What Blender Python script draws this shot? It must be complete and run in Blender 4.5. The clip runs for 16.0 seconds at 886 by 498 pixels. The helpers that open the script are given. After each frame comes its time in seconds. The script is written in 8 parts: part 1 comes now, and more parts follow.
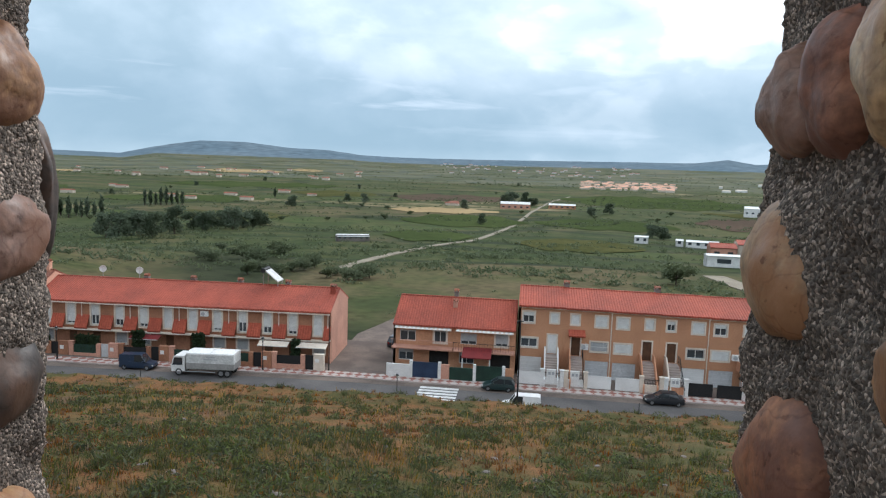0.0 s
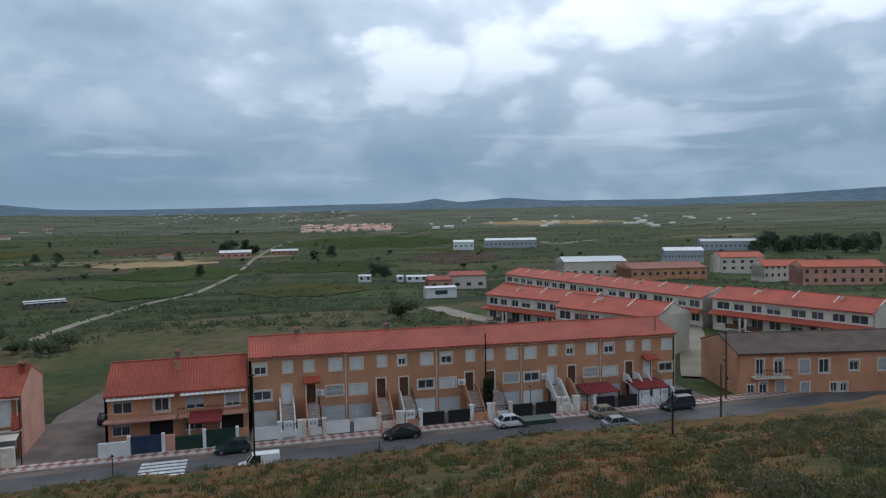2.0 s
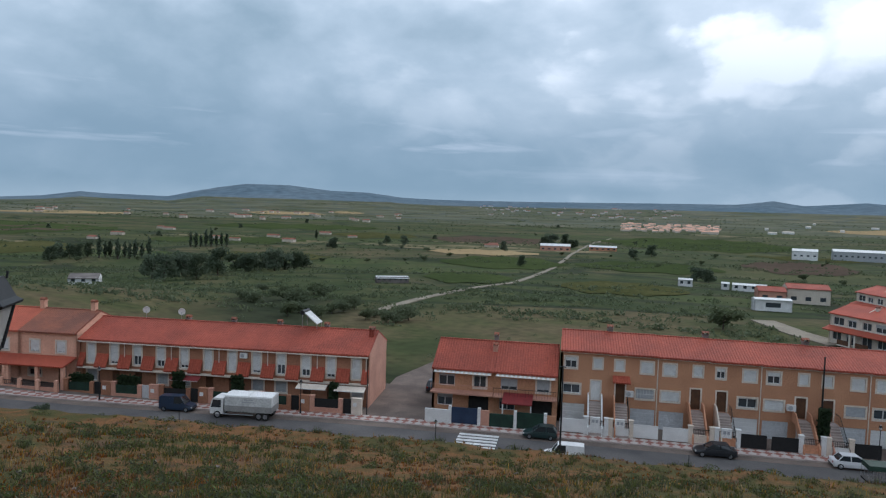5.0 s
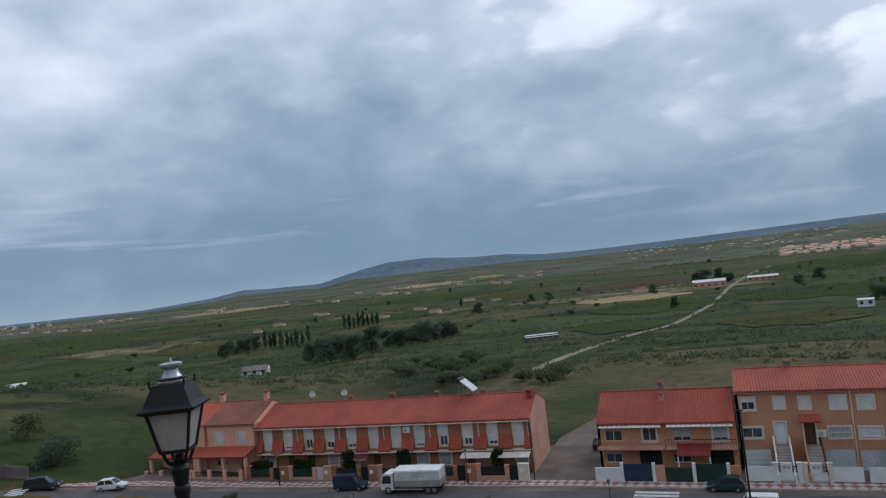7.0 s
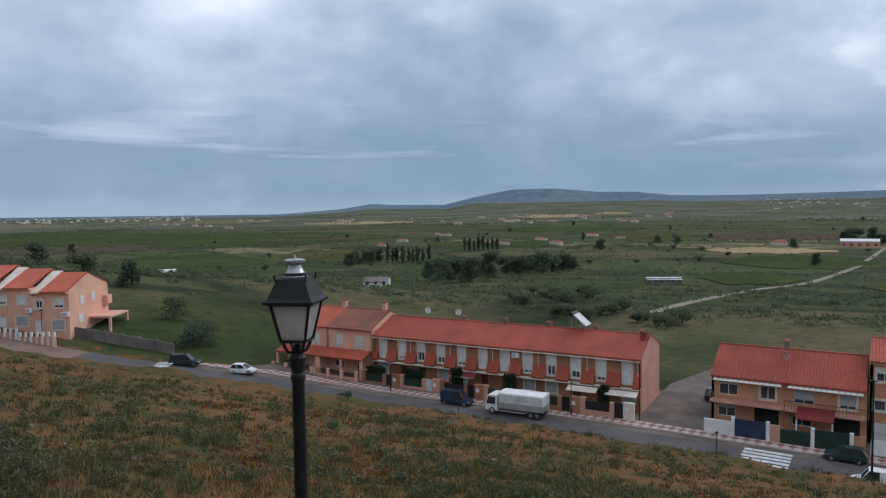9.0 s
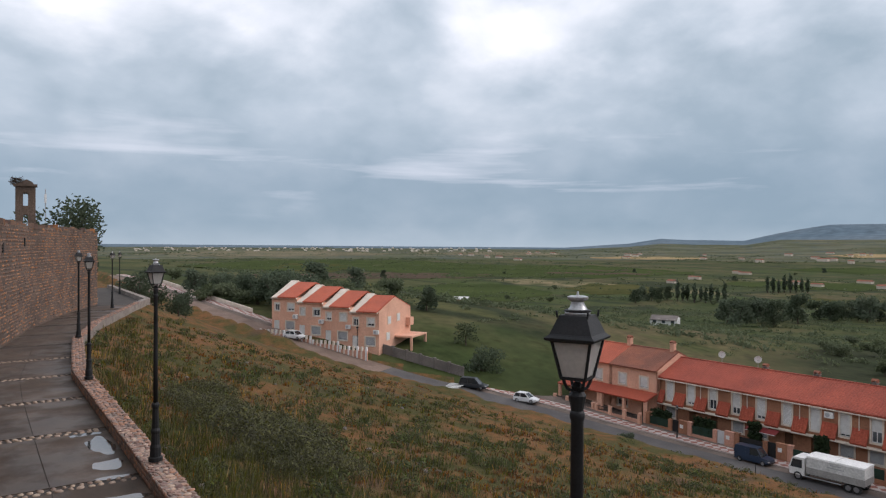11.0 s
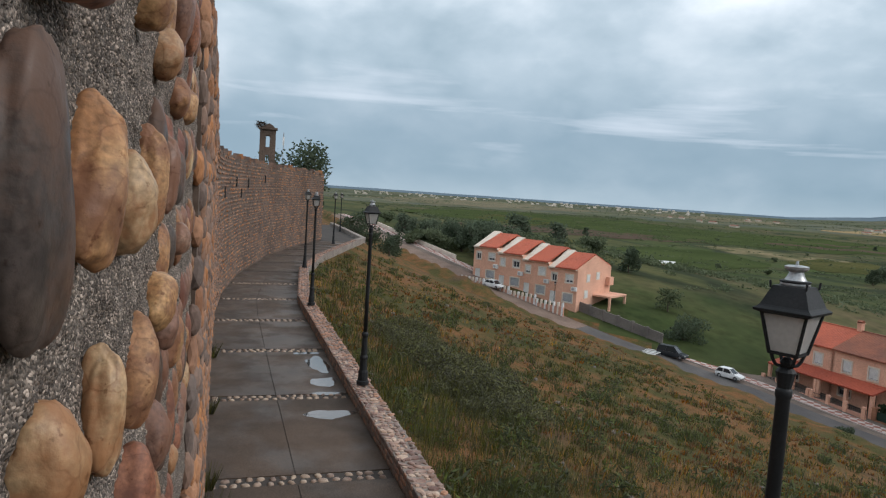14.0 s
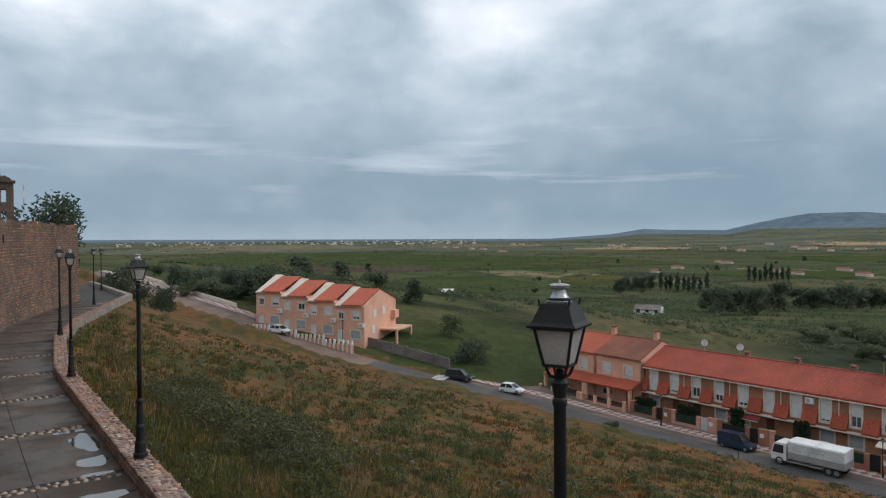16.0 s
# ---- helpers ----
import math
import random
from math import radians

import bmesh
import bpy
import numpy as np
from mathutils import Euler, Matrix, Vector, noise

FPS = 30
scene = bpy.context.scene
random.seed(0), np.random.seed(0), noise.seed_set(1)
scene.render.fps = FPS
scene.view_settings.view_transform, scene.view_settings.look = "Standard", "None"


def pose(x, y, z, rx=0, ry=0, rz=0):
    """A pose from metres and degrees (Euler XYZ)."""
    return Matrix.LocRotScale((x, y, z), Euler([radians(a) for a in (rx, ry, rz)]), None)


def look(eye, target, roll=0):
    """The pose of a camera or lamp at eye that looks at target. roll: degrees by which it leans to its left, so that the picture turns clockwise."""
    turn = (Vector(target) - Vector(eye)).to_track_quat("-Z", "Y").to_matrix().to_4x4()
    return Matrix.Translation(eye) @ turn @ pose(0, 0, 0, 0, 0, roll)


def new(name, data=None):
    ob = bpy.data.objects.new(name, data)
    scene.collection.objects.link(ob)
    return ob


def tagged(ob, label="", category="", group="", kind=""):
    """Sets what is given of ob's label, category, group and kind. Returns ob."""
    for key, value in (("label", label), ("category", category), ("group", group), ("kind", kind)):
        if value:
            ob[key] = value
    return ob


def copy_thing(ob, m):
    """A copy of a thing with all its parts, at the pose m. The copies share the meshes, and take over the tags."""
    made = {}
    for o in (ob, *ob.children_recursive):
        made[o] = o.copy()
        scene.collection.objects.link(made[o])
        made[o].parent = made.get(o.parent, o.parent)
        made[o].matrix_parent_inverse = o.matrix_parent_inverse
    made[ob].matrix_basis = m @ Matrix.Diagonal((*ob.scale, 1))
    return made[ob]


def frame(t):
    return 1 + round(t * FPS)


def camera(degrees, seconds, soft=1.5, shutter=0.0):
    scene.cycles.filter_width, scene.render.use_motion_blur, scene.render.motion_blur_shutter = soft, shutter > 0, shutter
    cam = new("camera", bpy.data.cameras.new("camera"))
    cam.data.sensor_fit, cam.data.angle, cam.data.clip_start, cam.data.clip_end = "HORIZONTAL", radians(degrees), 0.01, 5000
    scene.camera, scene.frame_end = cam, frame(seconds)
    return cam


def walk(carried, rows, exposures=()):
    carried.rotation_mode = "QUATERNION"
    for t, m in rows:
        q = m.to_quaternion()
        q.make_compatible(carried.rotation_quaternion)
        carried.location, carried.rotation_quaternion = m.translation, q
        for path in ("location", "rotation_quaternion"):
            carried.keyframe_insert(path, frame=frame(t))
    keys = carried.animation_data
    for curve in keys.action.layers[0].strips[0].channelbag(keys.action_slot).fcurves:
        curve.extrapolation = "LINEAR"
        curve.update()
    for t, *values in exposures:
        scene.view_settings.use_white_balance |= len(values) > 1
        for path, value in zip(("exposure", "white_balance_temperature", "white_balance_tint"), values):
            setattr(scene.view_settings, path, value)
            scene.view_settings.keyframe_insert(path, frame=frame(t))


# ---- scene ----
cam = camera(65.19, 16.0, soft=1.25, shutter=0.0)
PATH = [
    (0.0, pose(0.135, -0.770, 0.000, 83.43, -1.85, 7.66)),
    (0.2, pose(0.050, -0.640, 0.000, 83.50, -1.30, 9.60)),
    (0.5, pose(0.020, -0.588, 0.000, 84.05, 0.10, 12.68)),
    (0.8, pose(0.000, -0.450, 0.000, 85.70, 1.00, 6.90)),
    (1.0, pose(0.020, -0.120, 0.000, 86.64, 1.70, 2.85)),
    (1.5, pose(0.020, 0.030, 0.000, 87.36, -0.07, -10.15)),
    (2.0, pose(0.020, 0.040, 0.000, 87.22, 1.00, -15.14)),
    (2.5, pose(0.000, 0.030, 0.000, 90.39, 2.81, -12.21)),
    (3.0, pose(0.000, 0.010, 0.000, 89.37, 3.72, -12.52)),
    (3.5, pose(-0.020, 0.000, 0.000, 89.01, 2.32, -3.10)),
    (4.0, pose(-0.030, -0.010, 0.000, 87.23, 0.69, 6.93)),
    (4.2, pose(-0.030, -0.010, 0.000, 86.81, -0.58, 8.89)),
    (6.5, pose(-0.032, -0.026, 0.025, 89.41, 2.86, 17.44)),
    (7.0, pose(-0.036, -0.042, 0.027, 92.23, 6.22, 22.42)),
    (7.5, pose(-0.040, -0.045, 0.023, 92.31, 6.77, 21.18)),
    (8.0, pose(-0.038, -0.036, 0.021, 90.56, 6.48, 20.60)),
    (8.5, pose(-0.024, -0.019, -0.005, 88.68, 3.13, 27.28)),
    (10.8, pose(-0.051, 0.038, -0.031, 86.66, 1.16, 47.92)),
    (11.0, pose(-0.032, 0.025, 0.003, 89.70, -0.23, 55.97)),
    (11.5, pose(0.004, 0.008, 0.003, 92.10, 0.93, 62.51)),
    (12.0, pose(0.020, 0.008, 0.003, 92.16, 0.03, 66.96)),
    (12.5, pose(0.041, 0.008, -0.003, 91.43, -1.63, 70.66)),
    (13.0, pose(0.037, -0.003, -0.007, 91.22, -2.93, 72.83)),
    (13.5, pose(0.031, 0.005, -0.019, 90.28, -4.16, 72.70)),
    (14.0, pose(0.026, 0.005, -0.025, 85.35, -3.71, 72.73)),
    (14.5, pose(0.012, 0.002, -0.026, 81.66, -2.94, 73.65)),
    (15.0, pose(0.004, 0.008, -0.025, 81.83, -2.26, 75.34)),
    (15.5, pose(0.012, 0.004, -0.026, 85.21, -1.78, 69.55)),
    (16.0, pose(0.000, 0.020, -0.013, 89.07, 0.40, 54.69)),
]
EXPO = [(0.0, 0.92, 6050, 10), (0.5, 0.85, 6200, 10), (1.0, 0.44, 6150, 10), (1.5, 0.17, 5850, 10), (2.0, 0.05, 5650, 10), (2.5, -0.28, 5550, 10), (3.0, -0.36, 5500, 10), (3.6, -0.2, 5550, 10), (4.0, 0.05, 5600, 10), (6.5, 0.33, 5850, 13), (7.2, -0.12, 5700, 13), (8.5, 0.12, 5750, 13), (11.0, 0.42, 6450, 18), (12.0, -0.12, 5800, 12), (13.5, 0.02, 6000, 12), (14.5, 1.02, 6450, 10), (15.0, 1.14, 6450, 10), (15.5, 1.0, 6400, 10), (16.0, 0.26, 6250, 12)]
walk(cam, PATH, EXPO)

# ---- world and light ----
SUN_AZ, SUN_EL = -26.0, 34.0          # degrees to the left of +y, and up
sun_way = Vector((-math.sin(radians(SUN_AZ)) * math.cos(radians(SUN_EL)), math.cos(radians(SUN_AZ)) * math.cos(radians(SUN_EL)), math.sin(radians(SUN_EL))))
sun_data = bpy.data.lights.new("sun", "SUN")
sun_data.energy, sun_data.angle, sun_data.color = 0.85, radians(20), (1.0, 0.96, 0.9)
sun = new("sun", sun_data)
sun.matrix_world = look(sun_way * 100, (0, 0, 0))

world = bpy.data.worlds.new("overcast_sky")
scene.world = world
world.use_nodes = True
wt = world.node_tree
wt.nodes.clear()


def wnode(kind, **values):
    n = wt.nodes.new(kind)
    for key, value in values.items():
        n.inputs[key.replace("_", " ")].default_value = value
    return n


def ramp_of(tree, stops, source, mode="LINEAR"):
    n = tree.nodes.new("ShaderNodeValToRGB")
    n.color_ramp.interpolation = mode
    while len(n.color_ramp.elements) < len(stops):
        n.color_ramp.elements.new(0.5)
    for e, (at, c) in zip(n.color_ramp.elements, stops):
        e.position, e.color = at, (*c, 1) if len(c) == 3 else c
    tree.links.new(source, n.inputs["Fac"])
    return n


def maths(tree, op, a, b=None, c=None):
    n = tree.nodes.new("ShaderNodeMath")
    n.operation = op
    for i, v in enumerate((a, b, c)):
        if v is None:
            continue
        if isinstance(v, (int, float)):
            n.inputs[i].default_value = v
        else:
            tree.links.new(v, n.inputs[i])
    return n.outputs[0]


def mixed(tree, fac, a, b, blend="MIX"):
    n = tree.nodes.new("ShaderNodeMix")
    n.data_type, n.blend_type = "RGBA", blend
    for key, v in ((0, fac), (6, a), (7, b)):
        if isinstance(v, (int, float)):
            n.inputs[key].default_value = v
        elif isinstance(v, tuple):
            n.inputs[key].default_value = (*v, 1) if len(v) == 3 else v
        else:
            tree.links.new(v, n.inputs[key])
    return n.outputs[2]


coord = wt.nodes.new("ShaderNodeTexCoord")
split = wt.nodes.new("ShaderNodeSeparateXYZ")
wt.links.new(coord.outputs["Generated"], split.inputs[0])
height = maths(wt, "MAXIMUM", split.outputs[2], 0.0)
flat = wt.nodes.new("ShaderNodeCombineXYZ")
away = maths(wt, "ADD", height, 0.6)
wt.links.new(maths(wt, "DIVIDE", split.outputs[0], away), flat.inputs[0])
wt.links.new(maths(wt, "DIVIDE", split.outputs[1], away), flat.inputs[1])
wt.links.new(maths(wt, "MULTIPLY", split.outputs[2], 1.3), flat.inputs[2])


def clouds(scale, detail, distortion, rough, offset):
    m = wt.nodes.new("ShaderNodeMapping")
    m.inputs["Location"].default_value = offset
    wt.links.new(flat.outputs[0], m.inputs[0])
    n = wt.nodes.new("ShaderNodeTexNoise")
    n.inputs["Scale"].default_value, n.inputs["Detail"].default_value = scale, detail
    n.inputs["Distortion"].default_value, n.inputs["Roughness"].default_value = distortion, rough
    wt.links.new(m.outputs[0], n.inputs["Vector"])
    return n.outputs["Fac"]


big = clouds(1.0, 4, 0.1, 0.45, (3.1, 1.7, 0))
mid = clouds(2.6, 9, 0.25, 0.55, (5.6, 2.9, 1))
# heaped billows: rounded cells, their edges broken up by noise
stir = wt.nodes.new("ShaderNodeTexNoise")
stir.inputs["Scale"].default_value, stir.inputs["Detail"].default_value = 5.5, 9
wt.links.new(flat.outputs[0], stir.inputs["Vector"])
moved = wt.nodes.new("ShaderNodeVectorMath")
moved.operation = "MULTIPLY_ADD"
moved.inputs[1].default_value = (0.26, 0.26, 0.26)
wt.links.new(stir.outputs["Color"], moved.inputs[0])
wt.links.new(flat.outputs[0], moved.inputs[2])
cells = wt.nodes.new("ShaderNodeTexVoronoi")
cells.feature = "SMOOTH_F1"
cells.inputs["Scale"].default_value, cells.inputs["Smoothness"].default_value = 4.2, 0.4
wt.links.new(moved.outputs[0], cells.inputs["Vector"])
small = wt.nodes.new("ShaderNodeTexVoronoi")
small.feature = "SMOOTH_F1"
small.inputs["Scale"].default_value, small.inputs["Smoothness"].default_value = 10.0, 0.4
wt.links.new(moved.outputs[0], small.inputs["Vector"])
puffs = maths(wt, "SUBTRACT", maths(wt, "MULTIPLY_ADD", stir.outputs["Fac"], 0.5, 0.65), maths(wt, "ADD", maths(wt, "MULTIPLY", cells.outputs["Distance"], 0.65), maths(wt, "MULTIPLY", small.outputs["Distance"], 0.35)))
# glow of the hidden sun through the cloud
turned = wt.nodes.new("ShaderNodeVectorMath")
turned.operation = "DOT_PRODUCT"
turned.inputs[1].default_value = sun_way
wt.links.new(coord.outputs["Generated"], turned.inputs[0])
glow = maths(wt, "POWER", maths(wt, "MAXIMUM", turned.outputs["Value"], 0.0), 5.0)
thick = maths(wt, "ADD", maths(wt, "MULTIPLY", big, 0.32), maths(wt, "ADD", maths(wt, "MULTIPLY", mid, 0.40), maths(wt, "MULTIPLY", puffs, 0.22)))
thick = maths(wt, "ADD", thick, maths(wt, "MULTIPLY_ADD", glow, 0.15, -0.012))
thick = maths(wt, "ADD", thick, maths(wt, "MULTIPLY", maths(wt, "MINIMUM", height, 0.42), 0.29))
shade = ramp_of(wt, [(0.38, (0.27, 0.355, 0.41)), (0.47, (0.42, 0.50, 0.555)), (0.54, (0.58, 0.645, 0.69)), (0.60, (0.74, 0.785, 0.82)), (0.68, (1.0, 1.01, 1.02))], thick)
# heaped clouds with bright rims towards the sun
heap = ramp_of(wt, [(0.43, (0, 0, 0)), (0.54, (1, 1, 1))], maths(wt, "ADD", maths(wt, "MULTIPLY", puffs, 0.6), maths(wt, "MULTIPLY", mid, 0.4)))
side = ramp_of(wt, [(0.08, (0, 0, 0)), (0.65, (1, 1, 1))], glow)
shade_h = mixed(wt, maths(wt, "MULTIPLY", maths(wt, "MULTIPLY", heap.outputs[0], side.outputs[0]), 0.95), shade.outputs[0], (1.03, 1.04, 1.04))
low = ramp_of(wt, [(0.0, (0.29, 0.37, 0.42)), (0.03, (0.205, 0.29, 0.35)), (0.10, (0.20, 0.285, 0.35)), (0.2, (0.31, 0.395, 0.455)), (0.3, (0.45, 0.52, 0.57))], height)
toward = ramp_of(wt, [(0.08, (0, 0, 0)), (0.27, (1, 1, 1))], height)
# thin bright streaks along the dark bank over the horizon
thin = wt.nodes.new("ShaderNodeMapping")
thin.inputs["Scale"].default_value = (3.0, 3.0, 30)
wt.links.new(coord.outputs["Generated"], thin.inputs[0])
wisp = wt.nodes.new("ShaderNodeTexNoise")
wisp.inputs["Scale"].default_value, wisp.inputs["Detail"].default_value, wisp.inputs["Distortion"].default_value = 1.0, 7, 0.4
wt.links.new(thin.outputs[0], wisp.inputs["Vector"])
band = ramp_of(wt, [(0.03, (0, 0, 0)), (0.09, (1, 1, 1)), (0.15, (1, 1, 1)), (0.24, (0, 0, 0))], height)
streak = ramp_of(wt, [(0.56, (0, 0, 0)), (0.70, (1, 1, 1))], wisp.outputs["Fac"])
bank = mixed(wt, maths(wt, "MULTIPLY", maths(wt, "MULTIPLY", streak.outputs[0], band.outputs[0]), 0.75), mixed(wt, 0.2, low.outputs[0], shade_h), (0.50, 0.56, 0.62))
cover = mixed(wt, toward.outputs[0], bank, shade_h)
sky = wt.nodes.new("ShaderNodeTexSky")
sky.sky_type, sky.sun_disc = "NISHITA", False
sky.sun_elevation, sky.sun_rotation = radians(SUN_EL), radians(-SUN_AZ)
clear = mixed(wt, 1.0, sky.outputs[0], (0.10, 0.10, 0.10), "MULTIPLY")
gap = ramp_of(wt, [(0.36, (1, 1, 1)), (0.40, (0, 0, 0))], thick)
high = ramp_of(wt, [(0.36, (0, 0, 0)), (0.46, (1, 1, 1))], height)
final = mixed(wt, maths(wt, "MULTIPLY", gap.outputs[0], high.outputs[0]), cover, clear)
back = wt.nodes.new("ShaderNodeBackground")
back.inputs["Strength"].default_value = 1.0
wt.links.new(final, back.inputs["Color"])
wout = wt.nodes.new("ShaderNodeOutputWorld")
wt.links.new(back.outputs[0], wout.inputs[0])

# ---- materials ----


def mat(name, c1, c2, scale=0.6, rough=0.85, bump=0.2, grain=25.0, metal=0.0, vary=0.0, stain=0.25, spec=0.3):
    """Two-scale surface: broad patches from c1 to c2, fine grain and relief. vary: by which single pieces differ."""
    m = bpy.data.materials.new(name)
    m.use_nodes = True
    t = m.node_tree
    b = t.nodes["Principled BSDF"]
    geo = t.nodes.new("ShaderNodeNewGeometry")
    n1 = t.nodes.new("ShaderNodeTexNoise")
    n1.inputs["Scale"].default_value, n1.inputs["Detail"].default_value = scale, 5
    n2 = t.nodes.new("ShaderNodeTexNoise")
    n2.inputs["Scale"].default_value, n2.inputs["Detail"].default_value = grain, 4
    for n in (n1, n2):
        t.links.new(geo.outputs["Position"], n.inputs["Vector"])
    r1 = ramp_of(t, [(0.36, (0, 0, 0)), (0.64, (1, 1, 1))], n1.outputs["Fac"])
    col = mixed(t, r1.outputs[0], c1, c2)
    r2 = ramp_of(t, [(0.3, (1 - stain, 1 - stain, 1 - stain)), (0.7, (1 + stain * 0.4,) * 3)], n2.outputs["Fac"])
    col = mixed(t, 1.0, col, r2.outputs[0], "MULTIPLY")
    if vary:
        info = t.nodes.new("ShaderNodeObjectInfo")
        hsv = t.nodes.new("ShaderNodeHueSaturation")
        t.links.new(maths(t, "MULTIPLY_ADD", info.outputs["Random"], 2 * vary, 1 - vary), hsv.inputs["Value"])
        t.links.new(maths(t, "MULTIPLY_ADD", info.outputs["Random"], 0.06 * vary, 0.5 - 0.03 * vary), hsv.inputs["Hue"])
        t.links.new(col, hsv.inputs["Color"])
        col = hsv.outputs[0]
    t.links.new(col, b.inputs["Base Color"])
    b.inputs["Roughness"].default_value, b.inputs["Metallic"].default_value = rough, metal
    b.inputs["Specular IOR Level"].default_value = spec
    if bump:
        bp = t.nodes.new("ShaderNodeBump")
        bp.inputs["Strength"].default_value, bp.inputs["Distance"].default_value = bump, 0.3 / grain
        t.links.new(n2.outputs["Fac"], bp.inputs["Height"])
        t.links.new(bp.outputs[0], b.inputs["Normal"])
    return m


def tile_roof(name, c1, c2):
    """Clay tiles: ridges and courses as relief, single tiles differing in tone."""
    m = mat(name, c1, c2, 0.35, 0.8, 0.0, 6.0, stain=0.35)
    t = m.node_tree
    b = t.nodes["Principled BSDF"]
    geo = [n for n in t.nodes if n.type == "NEW_GEOMETRY"][0]
    sp = t.nodes.new("ShaderNodeSeparateXYZ")
    t.links.new(geo.outputs["Position"], sp.inputs[0])
    run = maths(t, "SINE", maths(t, "MULTIPLY", maths(t, "ADD", sp.outputs[0], maths(t, "MULTIPLY", sp.outputs[1], 0.02)), 2 * math.pi / 0.27))
    course = maths(t, "FRACT", maths(t, "MULTIPLY", sp.outputs[2], 1 / 0.16))
    h = maths(t, "ADD", maths(t, "MULTIPLY", run, 0.5), maths(t, "MULTIPLY", course, 0.5))
    bp = t.nodes.new("ShaderNodeBump")
    bp.inputs["Strength"].default_value, bp.inputs["Distance"].default_value = 0.7, 0.06
    t.links.new(h, bp.inputs["Height"])
    t.links.new(bp.outputs[0], b.inputs["Normal"])
    return m


def glass(name, tint, rough=0.05):
    m = mat(name, tint, tint, 1, rough, 0, 5, stain=0.1, spec=0.6)
    return m


M_BRICK_L = mat("red_brick", (0.40, 0.19, 0.11), (0.29, 0.135, 0.08), 0.5, 0.9, 0.3, 9)
M_STUCCO_R = mat("ochre_brick", (0.54, 0.28, 0.16), (0.44, 0.22, 0.125), 0.3, 0.9, 0.2, 9)
M_SALMON = mat("salmon_render", (0.77, 0.44, 0.31), (0.67, 0.37, 0.26), 0.4, 0.9, 0.15, 8)
M_PINK = mat("pink_render", (0.60, 0.32, 0.23), (0.5, 0.26, 0.19), 0.5, 0.9, 0.15, 8)
M_BROWN = mat("brown_render", (0.60, 0.30, 0.175), (0.47, 0.225, 0.13), 0.3, 0.92, 0.15, 8)
M_ESTATE = mat("pale_estate_render", (0.72, 0.66, 0.57), (0.62, 0.55, 0.46), 0.3, 0.9, 0.15, 8, stain=0.3)
M_BEIGE = mat("beige_render", (0.66, 0.58, 0.48), (0.58, 0.5, 0.41), 0.3, 0.9, 0.1, 8)
M_CREAM = mat("cream_trim", (0.74, 0.65, 0.55), (0.65, 0.55, 0.45), 1.0, 0.8, 0.1, 14)
M_WHITE = mat("white_paint", (0.78, 0.77, 0.75), (0.68, 0.67, 0.65), 0.8, 0.75, 0.1, 14)
M_SHUTTER = mat("shutter_white", (0.70, 0.70, 0.68), (0.6, 0.6, 0.59), 2.0, 0.6, 0.1, 20)
M_GREYSHUT = mat("shutter_grey", (0.42, 0.43, 0.44), (0.36, 0.37, 0.38), 2.0, 0.6, 0.1, 20)
M_GARAGE = mat("garage_grey", (0.56, 0.57, 0.58), (0.48, 0.49, 0.5), 1.0, 0.6, 0.1, 10)
M_ROOF = tile_roof("red_clay_tiles", (0.42, 0.092, 0.055), (0.31, 0.072, 0.046))
M_ROOF_OLD = tile_roof("old_clay_tiles", (0.34, 0.12, 0.07), (0.22, 0.09, 0.06))
M_ROOF_OR = tile_roof("orange_clay_tiles", (0.54, 0.13, 0.07), (0.44, 0.11, 0.065))
M_ROOF_EST = tile_roof("estate_clay_tiles", (0.48, 0.095, 0.052), (0.36, 0.075, 0.045))
M_ROOF_DK = mat("dark_fibre_roof", (0.12, 0.082, 0.062), (0.08, 0.056, 0.045), 0.6, 0.9, 0.3, 4)
M_SKIRT = tile_roof("red_tile_skirt", (0.46, 0.10, 0.055), (0.38, 0.085, 0.05))
# near-black colour standing in for the shade inside openings
M_DARK = mat("interior_shade", (0.03, 0.028, 0.026), (0.02, 0.02, 0.02), 1, 0.9, 0, 5)
M_PANE = glass("window_pane", (0.05, 0.06, 0.07))
M_IRON = mat("black_iron", (0.013, 0.014, 0.015), (0.02, 0.02, 0.021), 6, 0.6, 0.25, 60, stain=0.3, spec=0.3)
M_ZINC = mat("silver_paint", (0.55, 0.56, 0.57), (0.35, 0.35, 0.35), 14, 0.35, 0.2, 60, metal=0.6)
M_WOOD = mat("brown_wood", (0.13, 0.06, 0.03), (0.09, 0.045, 0.025), 2, 0.7, 0.2, 20)
M_RED_AWN = mat("dark_red_awning", (0.22, 0.03, 0.03), (0.16, 0.025, 0.025), 1, 0.8, 0.1, 10)
M_GREEN_DK = mat("dark_green_sheet", (0.02, 0.05, 0.035), (0.015, 0.035, 0.025), 1, 0.7, 0.1, 10)
M_HEDGE = mat("hedge_leaves", (0.035, 0.06, 0.022), (0.02, 0.035, 0.015), 3, 0.8, 0, 20, stain=0.5)
M_LEAF = mat("tree_leaves", (0.118, 0.148, 0.090), (0.092, 0.120, 0.075), 0.15, 0.8, 0, 3, stain=0.5)
M_LEAF_LT = mat("shrub_leaves", (0.142, 0.168, 0.088), (0.108, 0.132, 0.072), 0.3, 0.8, 0, 5, stain=0.5)
M_BARK = mat("bark", (0.09, 0.07, 0.055), (0.06, 0.045, 0.035), 3, 0.95, 0.5, 20)
M_ASPHALT = mat("worn_asphalt", (0.13, 0.12, 0.115), (0.09, 0.085, 0.085), 0.25, 0.9, 0.3, 30, stain=0.35, spec=0.15)
